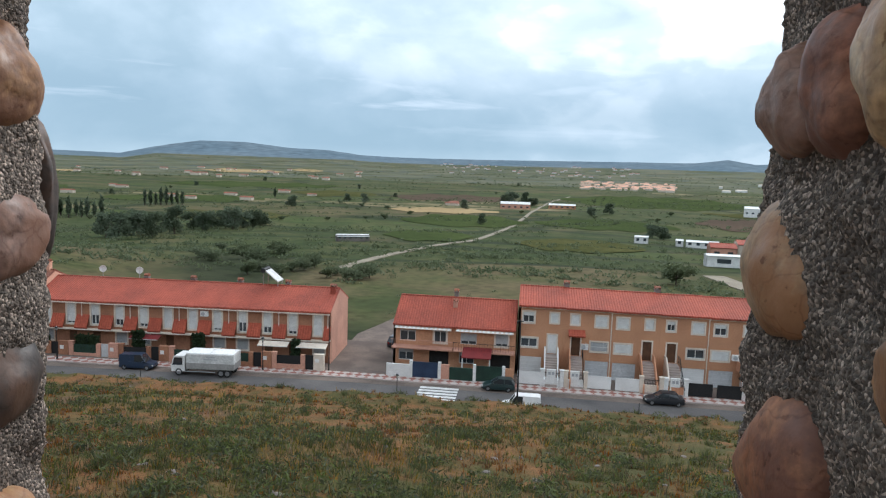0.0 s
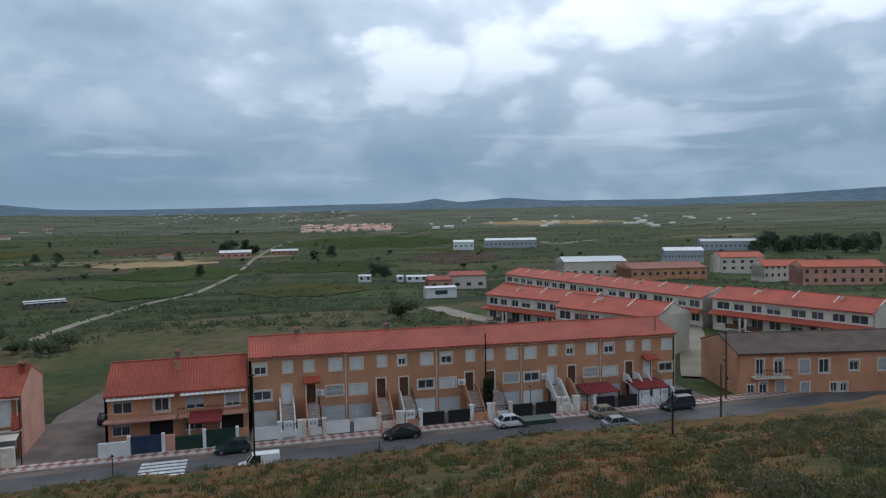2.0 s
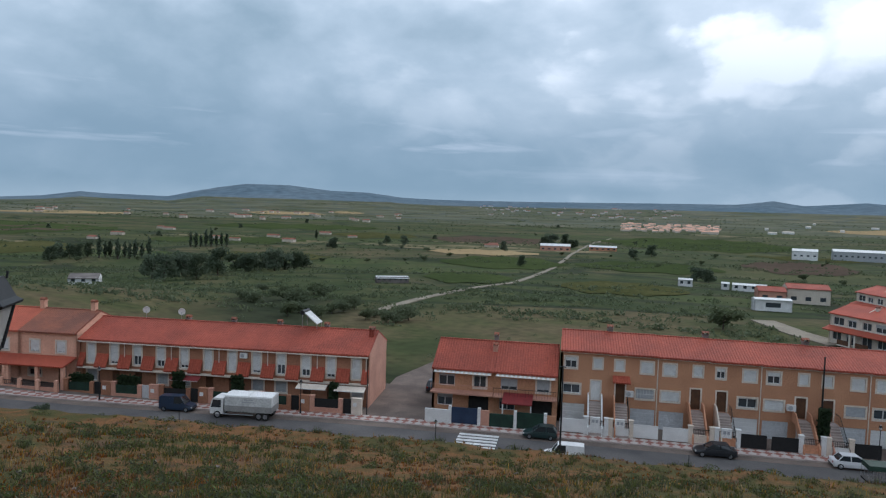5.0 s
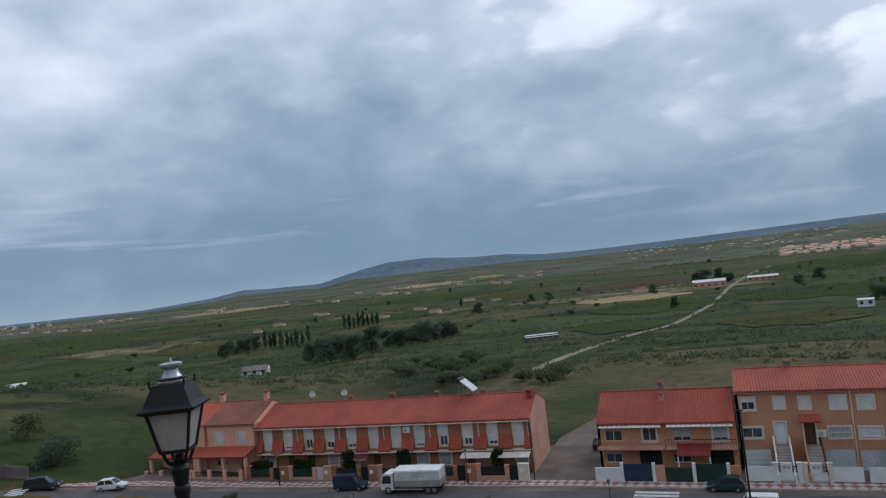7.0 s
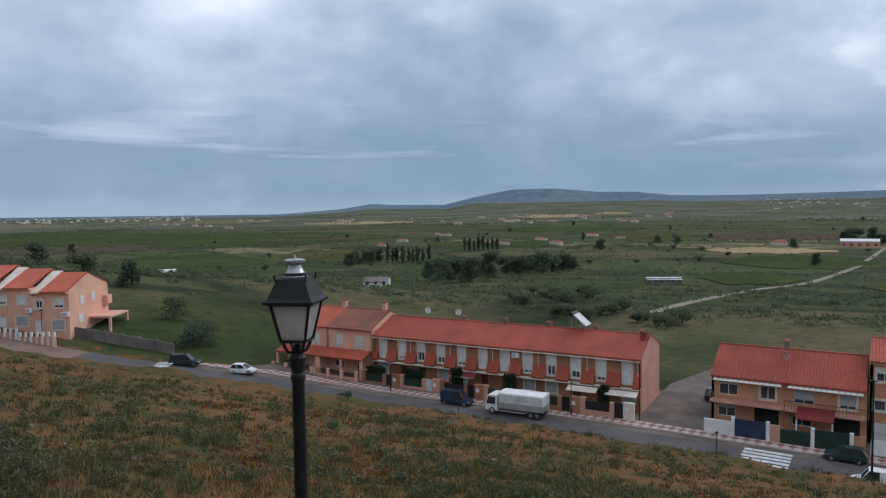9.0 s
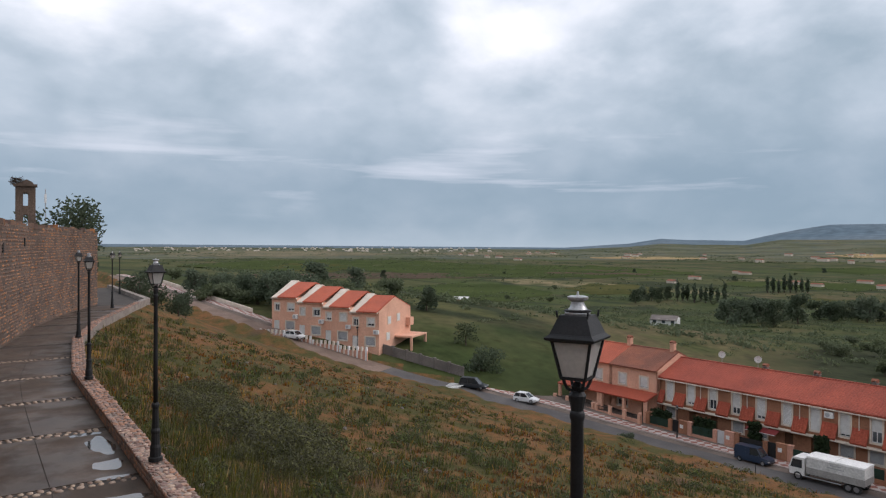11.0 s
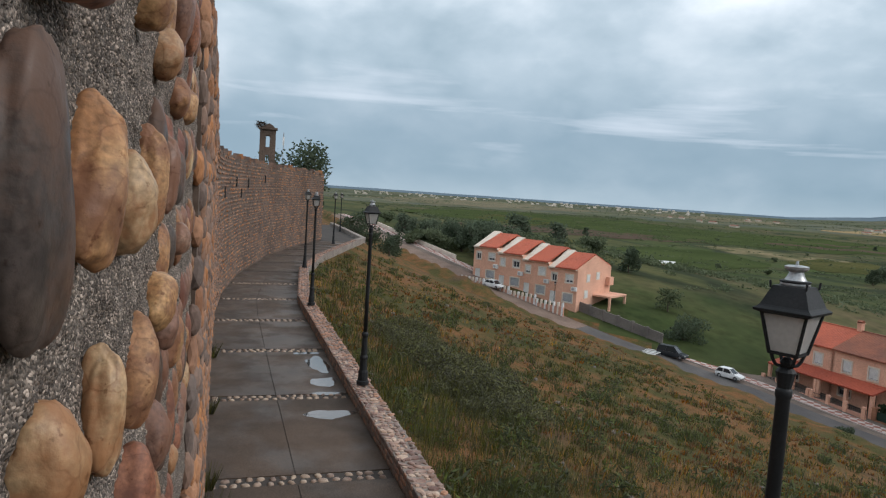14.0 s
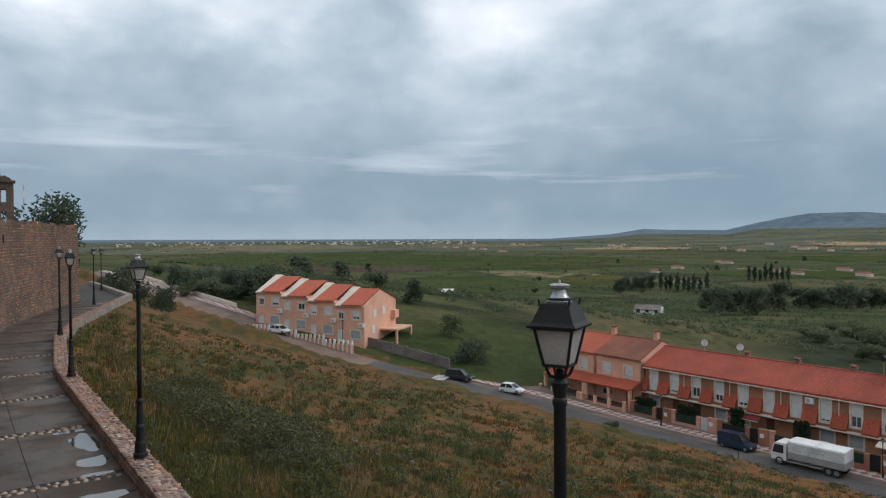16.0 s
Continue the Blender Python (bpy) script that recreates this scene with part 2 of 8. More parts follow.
M_LAYBY = mat("dusty_layby", (0.21, 0.165, 0.14), (0.135, 0.108, 0.094), 0.35, 0.95, 0.3, 15, stain=0.35, spec=0.05)
M_SETTS = mat("brown_paving", (0.25, 0.18, 0.145), (0.18, 0.13, 0.105), 0.4, 0.95, 0.3, 12, stain=0.35, spec=0.1)
M_DIRT = mat("dirt_track", (0.27, 0.23, 0.17), (0.20, 0.165, 0.12), 0.2, 0.95, 0.2, 5)
M_CONC = mat("kerb_concrete", (0.46, 0.38, 0.34), (0.36, 0.3, 0.27), 0.8, 0.9, 0.2, 20)
M_GREYWALL = mat("grey_block_wall", (0.22, 0.19, 0.17), (0.15, 0.13, 0.12), 0.5, 0.95, 0.4, 8)
M_STRIPE = mat("road_marking", (0.72, 0.72, 0.70), (0.5, 0.5, 0.48), 1.5, 0.8, 0.1, 20)
M_TYRE = mat("rubber", (0.02, 0.02, 0.02), (0.03, 0.03, 0.03), 5, 0.9, 0.1, 40)
M_RIM = mat("wheel_rim", (0.4, 0.4, 0.41), (0.3, 0.3, 0.31), 5, 0.35, 0.0, 40, metal=0.7)
M_CARGLASS = glass("car_glass", (0.025, 0.03, 0.035))
M_TARP = mat("pale_tarpaulin", (0.66, 0.66, 0.64), (0.55, 0.55, 0.53), 0.8, 0.7, 0.2, 6)
M_CARGREY = mat("weathered_dropside", (0.34, 0.33, 0.31), (0.27, 0.26, 0.25), 1.0, 0.6, 0.1, 10)
M_LAMPRED = mat("tail_lamp", (0.3, 0.02, 0.02), (0.25, 0.02, 0.02), 3, 0.3, 0, 30)
M_HEADLAMP = mat("head_lamp", (0.6, 0.6, 0.58), (0.5, 0.5, 0.5), 3, 0.2, 0, 30)


def pavement_mat():
    m = mat("red_white_pavement", (0.5, 0.5, 0.5), (0.6, 0.6, 0.6), 0.5, 0.9, 0.1, 20)
    t = m.node_tree
    geo = [n for n in t.nodes if n.type == "NEW_GEOMETRY"][0]
    mp = t.nodes.new("ShaderNodeMapping")
    mp.inputs["Rotation"].default_value = (0, 0, radians(45))
    t.links.new(geo.outputs["Position"], mp.inputs[0])
    ck = t.nodes.new("ShaderNodeTexChecker")
    ck.inputs["Scale"].default_value = 1.5
    ck.inputs["Color1"].default_value, ck.inputs["Color2"].default_value = (0.36, 0.15, 0.115, 1), (0.62, 0.54, 0.49, 1)
    t.links.new(mp.outputs[0], ck.inputs["Vector"])
    b = t.nodes["Principled BSDF"]
    old = b.inputs["Base Color"].links[0].from_socket
    t.links.new(mixed(t, 1.0, ck.outputs[0], mixed(t, 0.5, old, (0.9, 0.9, 0.9)), "MULTIPLY"), b.inputs["Base Color"])
    return m


M_PAVE = pavement_mat()


def paint(name, c):
    return mat(name, c, tuple(v * 0.85 for v in c), 1.0, 0.3, 0.0, 10, stain=0.08, spec=0.5)


def noise_of(t, vec, scale, detail=6, rough=0.55):
    n = t.nodes.new("ShaderNodeTexNoise")
    n.inputs["Scale"].default_value, n.inputs["Detail"].default_value, n.inputs["Roughness"].default_value = scale, detail, rough
    t.links.new(vec, n.inputs["Vector"])
    return n.outputs["Fac"]


def slope_mat():
    """Rough summer grass: green, straw and rust patches with bare earth."""
    m = bpy.data.materials.new("rough_grass")
    m.use_nodes = True
    t = m.node_tree
    b = t.nodes["Principled BSDF"]
    p = t.nodes.new("ShaderNodeNewGeometry").outputs["Position"]
    a, c, d, e = noise_of(t, p, 0.09), noise_of(t, p, 0.55), noise_of(t, p, 2.6), noise_of(t, p, 12, 4)
    green = mixed(t, d, (0.064, 0.062, 0.020), (0.105, 0.092, 0.032))
    rust = mixed(t, d, (0.175, 0.078, 0.032), (0.24, 0.125, 0.050))
    k = maths(t, "ADD", maths(t, "MULTIPLY", a, 0.45), maths(t, "MULTIPLY", c, 0.55))
    col = mixed(t, ramp_of(t, [(0.44, (0, 0, 0)), (0.57, (1, 1, 1))], k).outputs[0], green, rust)
    earth = ramp_of(t, [(0.58, (0, 0, 0)), (0.68, (1, 1, 1))], noise_of(t, p, 0.28)).outputs[0]
    col = mixed(t, maths(t, "MULTIPLY", earth, 0.6), col, (0.10, 0.068, 0.05))
    col = mixed(t, 1.0, col, ramp_of(t, [(0.3, (0.42, 0.42, 0.42)), (0.7, (1.08, 1.08, 1.08))], e).outputs[0], "MULTIPLY")
    t.links.new(col, b.inputs["Base Color"])
    b.inputs["Roughness"].default_value, b.inputs["Specular IOR Level"].default_value = 0.95, 0.1
    bp = t.nodes.new("ShaderNodeBump")
    bp.inputs["Strength"].default_value, bp.inputs["Distance"].default_value = 0.8, 0.12
    t.links.new(maths(t, "ADD", d, maths(t, "MULTIPLY", e, 0.5)), bp.inputs["Height"])
    t.links.new(bp.outputs[0], b.inputs["Normal"])
    return m


def field_mat():
    """Meadows and fields in long parcels, with hedge lines and scrub."""
    m = bpy.data.materials.new("fields")
    m.use_nodes = True
    t = m.node_tree
    b = t.nodes["Principled BSDF"]
    p = t.nodes.new("ShaderNodeNewGeometry").outputs["Position"]
    warp = t.nodes.new("ShaderNodeVectorMath")
    warp.operation = "MULTIPLY_ADD"
    nz = t.nodes.new("ShaderNodeTexNoise")
    nz.inputs["Scale"].default_value = 0.008
    t.links.new(p, nz.inputs["Vector"])
    t.links.new(nz.outputs["Color"], warp.inputs[0])
    warp.inputs[1].default_value = (60, 60, 0)
    t.links.new(p, warp.inputs[2])
    mp = t.nodes.new("ShaderNodeMapping")
    mp.inputs["Rotation"].default_value, mp.inputs["Scale"].default_value = (0, 0, radians(12)), (0.0052, 0.0145, 0)
    t.links.new(warp.outputs[0], mp.inputs[0])
    vo = t.nodes.new("ShaderNodeTexVoronoi")
    vo.inputs["Scale"].default_value = 1.0
    t.links.new(mp.outputs[0], vo.inputs["Vector"])
    sp = t.nodes.new("ShaderNodeSeparateColor")
    t.links.new(vo.outputs["Color"], sp.inputs[0])
    tone = ramp_of(t, [(0.0, (0.040, 0.056, 0.020)), (0.3, (0.060, 0.082, 0.026)), (0.5, (0.086, 0.086, 0.036)), (0.68, (0.046, 0.064, 0.022)), (0.82, (0.115, 0.092, 0.050)), (0.95, (0.24, 0.19, 0.11))], sp.outputs[0], "CONSTANT")
    edge = t.nodes.new("ShaderNodeTexVoronoi")
    edge.feature = "DISTANCE_TO_EDGE"
    edge.inputs["Scale"].default_value = 1.0
    t.links.new(mp.outputs[0], edge.inputs["Vector"])
    a, c, d = noise_of(t, p, 0.012), noise_of(t, p, 0.06), noise_of(t, p, 0.5)
    mix_d = maths(t, "ADD", maths(t, "MULTIPLY", d, 0.6), maths(t, "MULTIPLY", noise_of(t, p, 0.14, 8, 0.65), 0.4))
    col = mixed(t, ramp_of(t, [(0.4, (0, 0, 0)), (0.62, (1, 1, 1))], c).outputs[0], tone.outputs[0], mixed(t, a, (0.050, 0.066, 0.023), (0.098, 0.092, 0.042)))
    hedge = ramp_of(t, [(0.02, (1, 1, 1)), (0.045, (0, 0, 0))], maths(t, "ADD", edge.outputs["Distance"], maths(t, "MULTIPLY", maths(t, "SUBTRACT", c, 0.5), 0.05)))
    col = mixed(t, maths(t, "MULTIPLY", hedge.outputs[0], 0.9), col, (0.03, 0.038, 0.02))
    col = mixed(t, 1.0, col, ramp_of(t, [(0.32, (0.48, 0.5, 0.49)), (0.5, (0.92, 0.93, 0.92)), (0.7, (1.32, 1.28, 1.22))], mix_d).outputs[0], "MULTIPLY")
    rank = ramp_of(t, [(0.5, (0, 0, 0)), (0.6, (1, 1, 1))], noise_of(t, p, 0.035, 9, 0.62)).outputs[0]
    col = mixed(t, maths(t, "MULTIPLY", rank, 0.6), col, (0.036, 0.050, 0.020))
    dry = ramp_of(t, [(0.55, (0, 0, 0)), (0.66, (1, 1, 1))], noise_of(t, p, 0.027, 9, 0.6)).outputs[0]
    col = mixed(t, maths(t, "MULTIPLY", dry, 0.5), col, (0.12, 0.098, 0.05))
    t.links.new(col, b.inputs["Base Color"])
    b.inputs["Roughness"].default_value, b.inputs["Specular IOR Level"].default_value = 1.0, 0.05
    return m


def hazed_plain(m):
    """Far plain with dark tree lines; distance haze is put into the colour as pale tan."""
    t = m.node_tree
    b = t.nodes["Principled BSDF"]
    old = b.inputs["Base Color"].links[0].from_socket
    p = t.nodes.new("ShaderNodeNewGeometry").outputs["Position"]
    # pale veil over the fields: haze mixed into the base colour
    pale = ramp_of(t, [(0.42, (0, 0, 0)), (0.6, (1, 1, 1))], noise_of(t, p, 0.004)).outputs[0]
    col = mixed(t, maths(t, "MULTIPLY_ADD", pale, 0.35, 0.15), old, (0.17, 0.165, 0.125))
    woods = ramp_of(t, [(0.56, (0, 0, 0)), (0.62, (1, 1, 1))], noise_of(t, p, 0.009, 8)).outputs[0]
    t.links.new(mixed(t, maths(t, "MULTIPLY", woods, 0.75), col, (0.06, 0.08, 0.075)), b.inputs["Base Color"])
    m.name = "far_plain"
    return m


M_SLOPE, M_FIELD, M_FARFIELD = slope_mat(), field_mat(), hazed_plain(field_mat())
# wooded hills, the blue of distance haze put into their base colour
M_HILL = mat("hazed_wooded_hills", (0.12, 0.165, 0.20), (0.15, 0.19, 0.22), 0.002, 1.0, 0, 0.02, stain=0.3, spec=0.0)
M_WHEAT = mat("ripe_field", (0.36, 0.27, 0.15), (0.30, 0.22, 0.12), 0.02, 1.0, 0, 0.3, spec=0.0)



def leafy(m, share=0.4):
    """Thin leaves and blades let some light through."""
    t = m.node_tree
    b = t.nodes["Principled BSDF"]
    tr, mx = t.nodes.new("ShaderNodeBsdfTranslucent"), t.nodes.new("ShaderNodeMixShader")
    t.links.new(b.inputs["Base Color"].links[0].from_socket, tr.inputs["Color"])
    mx.inputs[0].default_value = share
    t.links.new(b.outputs[0], mx.inputs[1])
    t.links.new(tr.outputs[0], mx.inputs[2])
    t.links.new(mx.outputs[0], t.nodes["Material Output"].inputs[0])


for mm in (M_HEDGE, M_LEAF, M_LEAF_LT):
    leafy(mm)

# ---- mesh helpers ----


class Mesh:
    """Collects vertices and faces of one mesh."""

    def __init__(self):
        self.v, self.f = [], []

    def box(self, x0, x1, y0, y1, z0, z1):
        n = len(self.v)
        self.v += [(x, y, z) for z in (z0, z1) for y in (y0, y1) for x in (x0, x1)]
        self.f += [tuple(n + i for i in q) for q in ((0, 2, 3, 1), (4, 5, 7, 6), (0, 1, 5, 4), (2, 6, 7, 3), (0, 4, 6, 2), (1, 3, 7, 5))]
        return self

    def prism(self, poly, d0, d1, axis="x"):
        """A polygon (a, b) pushed along an axis: x takes (y, z), y takes (x, z), z takes (x, y)."""
        n, k = len(self.v), len(poly)
        for d in (d0, d1):
            for a, b in poly:
                self.v.append((d, a, b) if axis == "x" else (a, d, b) if axis == "y" else (a, b, d))
        self.f.append(tuple(n + i for i in range(k)))
        self.f.append(tuple(n + k + i for i in reversed(range(k))))
        self.f += [(n + i, n + k + i, n + k + (i + 1) % k, n + (i + 1) % k) for i in range(k)]
        return self

    def turned(self, profile, sides=12, at=(0, 0, 0), phase=0.0):
        """A profile of (radius, z) turned round the upright axis."""
        n = len(self.v)
        for r, z in profile:
            for i in range(sides):
                a = 2 * math.pi * (i + phase) / sides
                self.v.append((at[0] + r * math.cos(a), at[1] + r * math.sin(a), at[2] + z))
        for j in range(len(profile) - 1):
            for i in range(sides):
                i2 = (i + 1) % sides
                self.f.append((n + j * sides + i, n + j * sides + i2, n + (j + 1) * sides + i2, n + (j + 1) * sides + i))
        self.f.append(tuple(n + i for i in reversed(range(sides))))
        self.f.append(tuple(n + (len(profile) - 1) * sides + i for i in range(sides)))
        return self

    def bar(self, a, b, r, r2=None, sides=6):
        """A round bar from a to b."""
        a, b = Vector(a), Vector(b)
        q = (b - a).to_track_quat("Z", "Y")
        n = len(self.v)
        for p, rr in ((a, r), (b, r if r2 is None else r2)):
            for i in range(sides):
                t = 2 * math.pi * i / sides
                self.v.append(tuple(p + q @ Vector((rr * math.cos(t), rr * math.sin(t), 0))))
        self.f += [(n + i, n + (i + 1) % sides, n + sides + (i + 1) % sides, n + sides + i) for i in range(sides)]
        self.f += [tuple(n + i for i in reversed(range(sides))), tuple(n + sides + i for i in range(sides))]
        return self

    def tilted(self, a, b, half, thick):
        """A flat slab along a-b with its width to the side (half) and its thickness."""
        a, b, h, t = Vector(a), Vector(b), Vector(half), Vector(thick)
        n = len(self.v)
        self.v += [tuple(p + s * h + k * t) for p in (a, b) for s in (-1, 1) for k in (0, 1)]
        self.f += [tuple(n + i for i in q) for q in ((0, 1, 3, 2), (4, 6, 7, 5), (0, 4, 5, 1), (2, 3, 7, 6), (0, 2, 6, 4), (1, 5, 7, 3))]
        return self

    def data(self, name, material, smooth=False):
        me = bpy.data.meshes.new(name)
        me.from_pydata(self.v, [], self.f)
        me.materials.append(material)
        bm = bmesh.new()
        bm.from_mesh(me)
        bmesh.ops.recalc_face_normals(bm, faces=bm.faces)
        bm.to_mesh(me)
        bm.free()
        if smooth:
            me.polygons.foreach_set("use_smooth", [True] * len(me.polygons))
        return me


def part(name, mesh, material, parent=None, label="", smooth=False):
    ob = new(name, mesh.data(name, material, smooth))
    if parent is not None:
        ob.parent = parent
    if label:
        tagged(ob, label)
    return ob


def thing(name, m, label, category, group="", kind=""):
    """An Empty at a thing's base."""
    ob = new(name)
    ob.matrix_world = m
    return tagged(ob, label, category, group, kind)


def raw(name, verts, faces, material, smooth=False):
    """A large mesh straight from arrays."""
    me = bpy.data.meshes.new(name)
    me.from_pydata(verts, [], faces)
    me.materials.append(material)
    if smooth:
        me.polygons.foreach_set("use_smooth", [True] * len(me.polygons))
    return new(name, me)


# ---- lie of the land ----
ROAD_X = [-400, -160, -130, -110, -95, -82, -73, -66, -52, -35, -20, 0, 45, 60, 75, 400]
ROAD_Y = [20, 28, 30.5, 34, 38.8, 46.2, 53.0, 57.5, 60.0, 61.7, 63, 63, 63, 64, 66, 110]
ROAD_Z = [-6, -8, -9.8, -11.5, -13.6, -16.8, -18.9, -20.1, -21.0, -21.2, -21.3, -21.3, -21.4, -21.5, -21.7, -24]
PATH_X = [-400, -120, -66, -62, -56, -48, -40, -30, -16, 0, 20, 400]
PATH_Y = [14, 14, 13.0, 11.5, 9.4, 6.6, 4.65, 3.6, 3.57, 3.57, 3.7, 4.0]       # outer edge of the parapet
WALL_X = [-65, -58.7, -49, -39, -32, -27, -20, -8, -0.36]
WALL_Y = [8.6, 5.9, 2.8, 0.75, -0.05, -0.27, -0.27, -0.145, -0.11]
PATH_Z = -5.15


def smooth01(t):
    t = np.clip(t, 0, 1)
    return t * t * (3 - 2 * t)


def bumps(x, y, s, seed=0.0):
    return (np.sin(x * s * 1.3 + seed) * np.cos(y * s * 1.1 - seed * 1.7) + 0.5 * np.sin(x * s * 2.9 - y * s * 2.3 + seed * 3.1) + 0.3 * np.sin(x * s * 5.1 + y * s * 6.3 + seed)) / 1.8


HOR_AZ = [-180, -60, -48, -42, -34, -25, -20.5, -16.5, -14.5, -12, -4, 3, 8, 12, 14.5, 17, 20, 23.5, 26.8, 29, 32.5, 36.5, 38.5, 41, 46, 60, 80, 180]
HOR_EL = [1.2, 1.6, 1.55, 1.28, 1.0, 1.05, 1.42, 1.12, 1.45, 1.1, 1.0, 0.9, 0.85, 0.85, 0.95, 1.3, 1.35, 1.7, 1.68, 1.3, 0.45, 0.5, 0.6, 0.2, -0.15, -0.1, 0.0, 0.0]


def ground(x, y):
    """Height of the land at arrays x, y."""
    x, y = np.asarray(x, float), np.asarray(y, float)
    yr, zr = np.interp(x, ROAD_X, ROAD_Y), np.interp(x, ROAD_X, ROAD_Z)
    yp = np.interp(x, PATH_X, PATH_Y)
    s = np.clip((y - yp) / np.maximum(yr - 4.6 - yp, 3), 0, 1)
    s = s ** (1 - 0.34 * smooth01((-45 - x) / 35))
    hill = -5.3 + (zr + 0.1 + 5.3) * (0.80 * s + 0.20 * s ** 2) + 0.35 * np.sin(np.pi * s) * bumps(x, y, 0.16) + 0.10 * np.sin(np.pi * s) * bumps(x, y, 0.9, 2)
    hill = hill + (0.95 + 0.6 * smooth01((-80 - x) / 10)) * np.exp(-((s - 0.89) / 0.06) ** 2) * (1 + 0.3 * bumps(x, y, 0.4, 5))
    r, az = np.hypot(x, y), np.degrees(np.arctan2(-x, y))
    far = np.interp(az, HOR_AZ, HOR_EL)
    plain = -21.5 - 8.5 * smooth01((r - 90) / 320) + 0.8 * bumps(x, y, 0.012, 1) * smooth01((r - 200) / 300)
    base = np.minimum(far, 1.05)
    top = 4700 * np.tan(np.radians(base)) + 30
    plain = plain + top * np.clip((r - 900) / 3800, 0, 1) ** 2.4
    ridge = (far - base) * 4700 * np.pi / 180
    plain = plain + ridge * np.exp(-((r - 4550) / 330) ** 2)
    d = smooth01((y - yr - 22) / 130)
    beyond = (zr - 0.12) * (1 - d) + plain * d
    return np.where(y < yr - 4.6, hill, beyond)


def gz(x, y):
    return float(ground(x, y))


def build_ground():
    az = np.concatenate([np.arange(-62, 100, 0.2), np.arange(100, 298, 3.0)])
    r = np.concatenate([np.geomspace(2.0, 90, 150), np.geomspace(92, 1000, 90), np.geomspace(1030, 4950, 46)])
    A, R = np.meshgrid(np.radians(az), r)
    X, Y = -np.sin(A) * R, np.cos(A) * R
    Z = ground(X, Y)
    na, nr = len(az), len(r)
    v = np.stack([X, Y, Z], -1).reshape(-1, 3)
    i, j = np.meshgrid(np.arange(na), np.arange(nr - 1))
    i2 = (i + 1) % na
    f = np.stack([j * na + i2, j * na + i, (j + 1) * na + i, (j + 1) * na + i2], -1).reshape(-1, 4)
    verts = [(0.0, 0.0, -5.3)] + [tuple(p) for p in v.tolist()]
    faces = [tuple(q) for q in (f + 1).tolist()] + [(0, 1 + k, 1 + (k + 1) % na) for k in range(na)]
    ob = raw("ground", verts, faces, M_SLOPE, True)
    ob.data.materials.append(M_FIELD)
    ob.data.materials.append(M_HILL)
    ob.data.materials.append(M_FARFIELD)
    mid = v[f].mean(1)
    yr = np.interp(mid[:, 0], ROAD_X, ROAD_Y)
    rr = np.hypot(mid[:, 0], mid[:, 1])
    idx = np.where(mid[:, 1] > yr + 3, 1, 0)
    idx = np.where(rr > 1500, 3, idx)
    # farthest rings take the hill colour with haze in it
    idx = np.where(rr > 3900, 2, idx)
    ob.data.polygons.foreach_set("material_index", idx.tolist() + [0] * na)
    tagged(ob, "grassy castle slope falling to green fields and far hills", "ground", kind="structure")


build_ground()


def line_pts(x0, x1, step):
    xs = np.arange(x0, x1 + 1e-6, step)
    return np.stack([xs, np.interp(xs, ROAD_X, ROAD_Y), np.interp(xs, ROAD_X, ROAD_Z)], 1)


def softened(p, k):
    q = p.copy()
    for _ in range(k):
        q[1:-1] = (q[:-2] + 2 * q[1:-1] + q[2:]) / 4
    return q


def ribbon(name, pts, o0, o1, up, thick, material, label="", category="", kind="structure"):
    """A strip beside a line: offsets to the line's left, top at up, with depth."""
    d = np.gradient(pts[:, :2], axis=0)
    n = np.stack([-d[:, 1], d[:, 0]], 1) / np.linalg.norm(d, axis=1)[:, None]
    a, b = pts[:, :2] + n * o0, pts[:, :2] + n * o1
    k = len(pts)
    v = [(*a[i], pts[i, 2] + up) for i in range(k)] + [(*b[i], pts[i, 2] + up) for i in range(k)]
    v += [(*a[i], pts[i, 2] + up - thick) for i in range(k)] + [(*b[i], pts[i, 2] + up - thick) for i in range(k)]
    f = []
    for i in range(k - 1):
        f += [(i, i + 1, k + i + 1, k + i), (2 * k + i, i + 2 * k + 1, i + 1, i)[::-1], (3 * k + i, 3 * k + i + 1, k + i + 1, k + i)]
    ob = raw(name, v, f, material)
    bm = bmesh.new()
    bm.from_mesh(ob.data)
    bmesh.ops.recalc_face_normals(bm, faces=bm.faces)
    bm.to_mesh(ob.data)
    bm.free()
    return tagged(ob, label, category, kind=kind) if label else ob


ROAD = softened(line_pts(-190, 110, 2.0), 8)
LOWER, UPPER = ROAD[ROAD[:, 0] >= -82], ROAD[ROAD[:, 0] <= -82]
ribbon("road", LOWER, -4.3, 1.3, 0.02, 0.4, M_ASPHALT, "worn grey asphalt street below the slope", "road")
ribbon("road", UPPER, -4.3, 1.3, 0.02, 0.4, M_SETTS, "dusty brown paved street before the salmon houses", "road")
ribbon("layby", ROAD, 1.3, 2.5, 0.025, 0.4, M_LAYBY, "dusty concrete parking strip beside the street", "parking strip")
ribbon("kerb", ROAD, 2.5, 2.7, 0.15, 0.5, M_CONC, "pale pinkish concrete kerb along the pavement", "kerb")
ribbon("pavement", ROAD, 2.7, 4.3, 0.146, 0.5, M_PAVE, "pavement of red and white chequered tiles", "pavement")
ribbon("kerb", ROAD, -4.6, -4.3, 0.12, 0.5, M_CONC, "low concrete edge between street and grass", "kerb")
ribbon("yard_ground", ROAD[(ROAD[:, 0] > -70) & (ROAD[:, 0] < 52)], 4.3, 17.5, 0.1, 0.4, M_LAYBY, "bare dusty ground of front yards and lane", "ground")

# ---- houses ----
RND = random.Random(5)


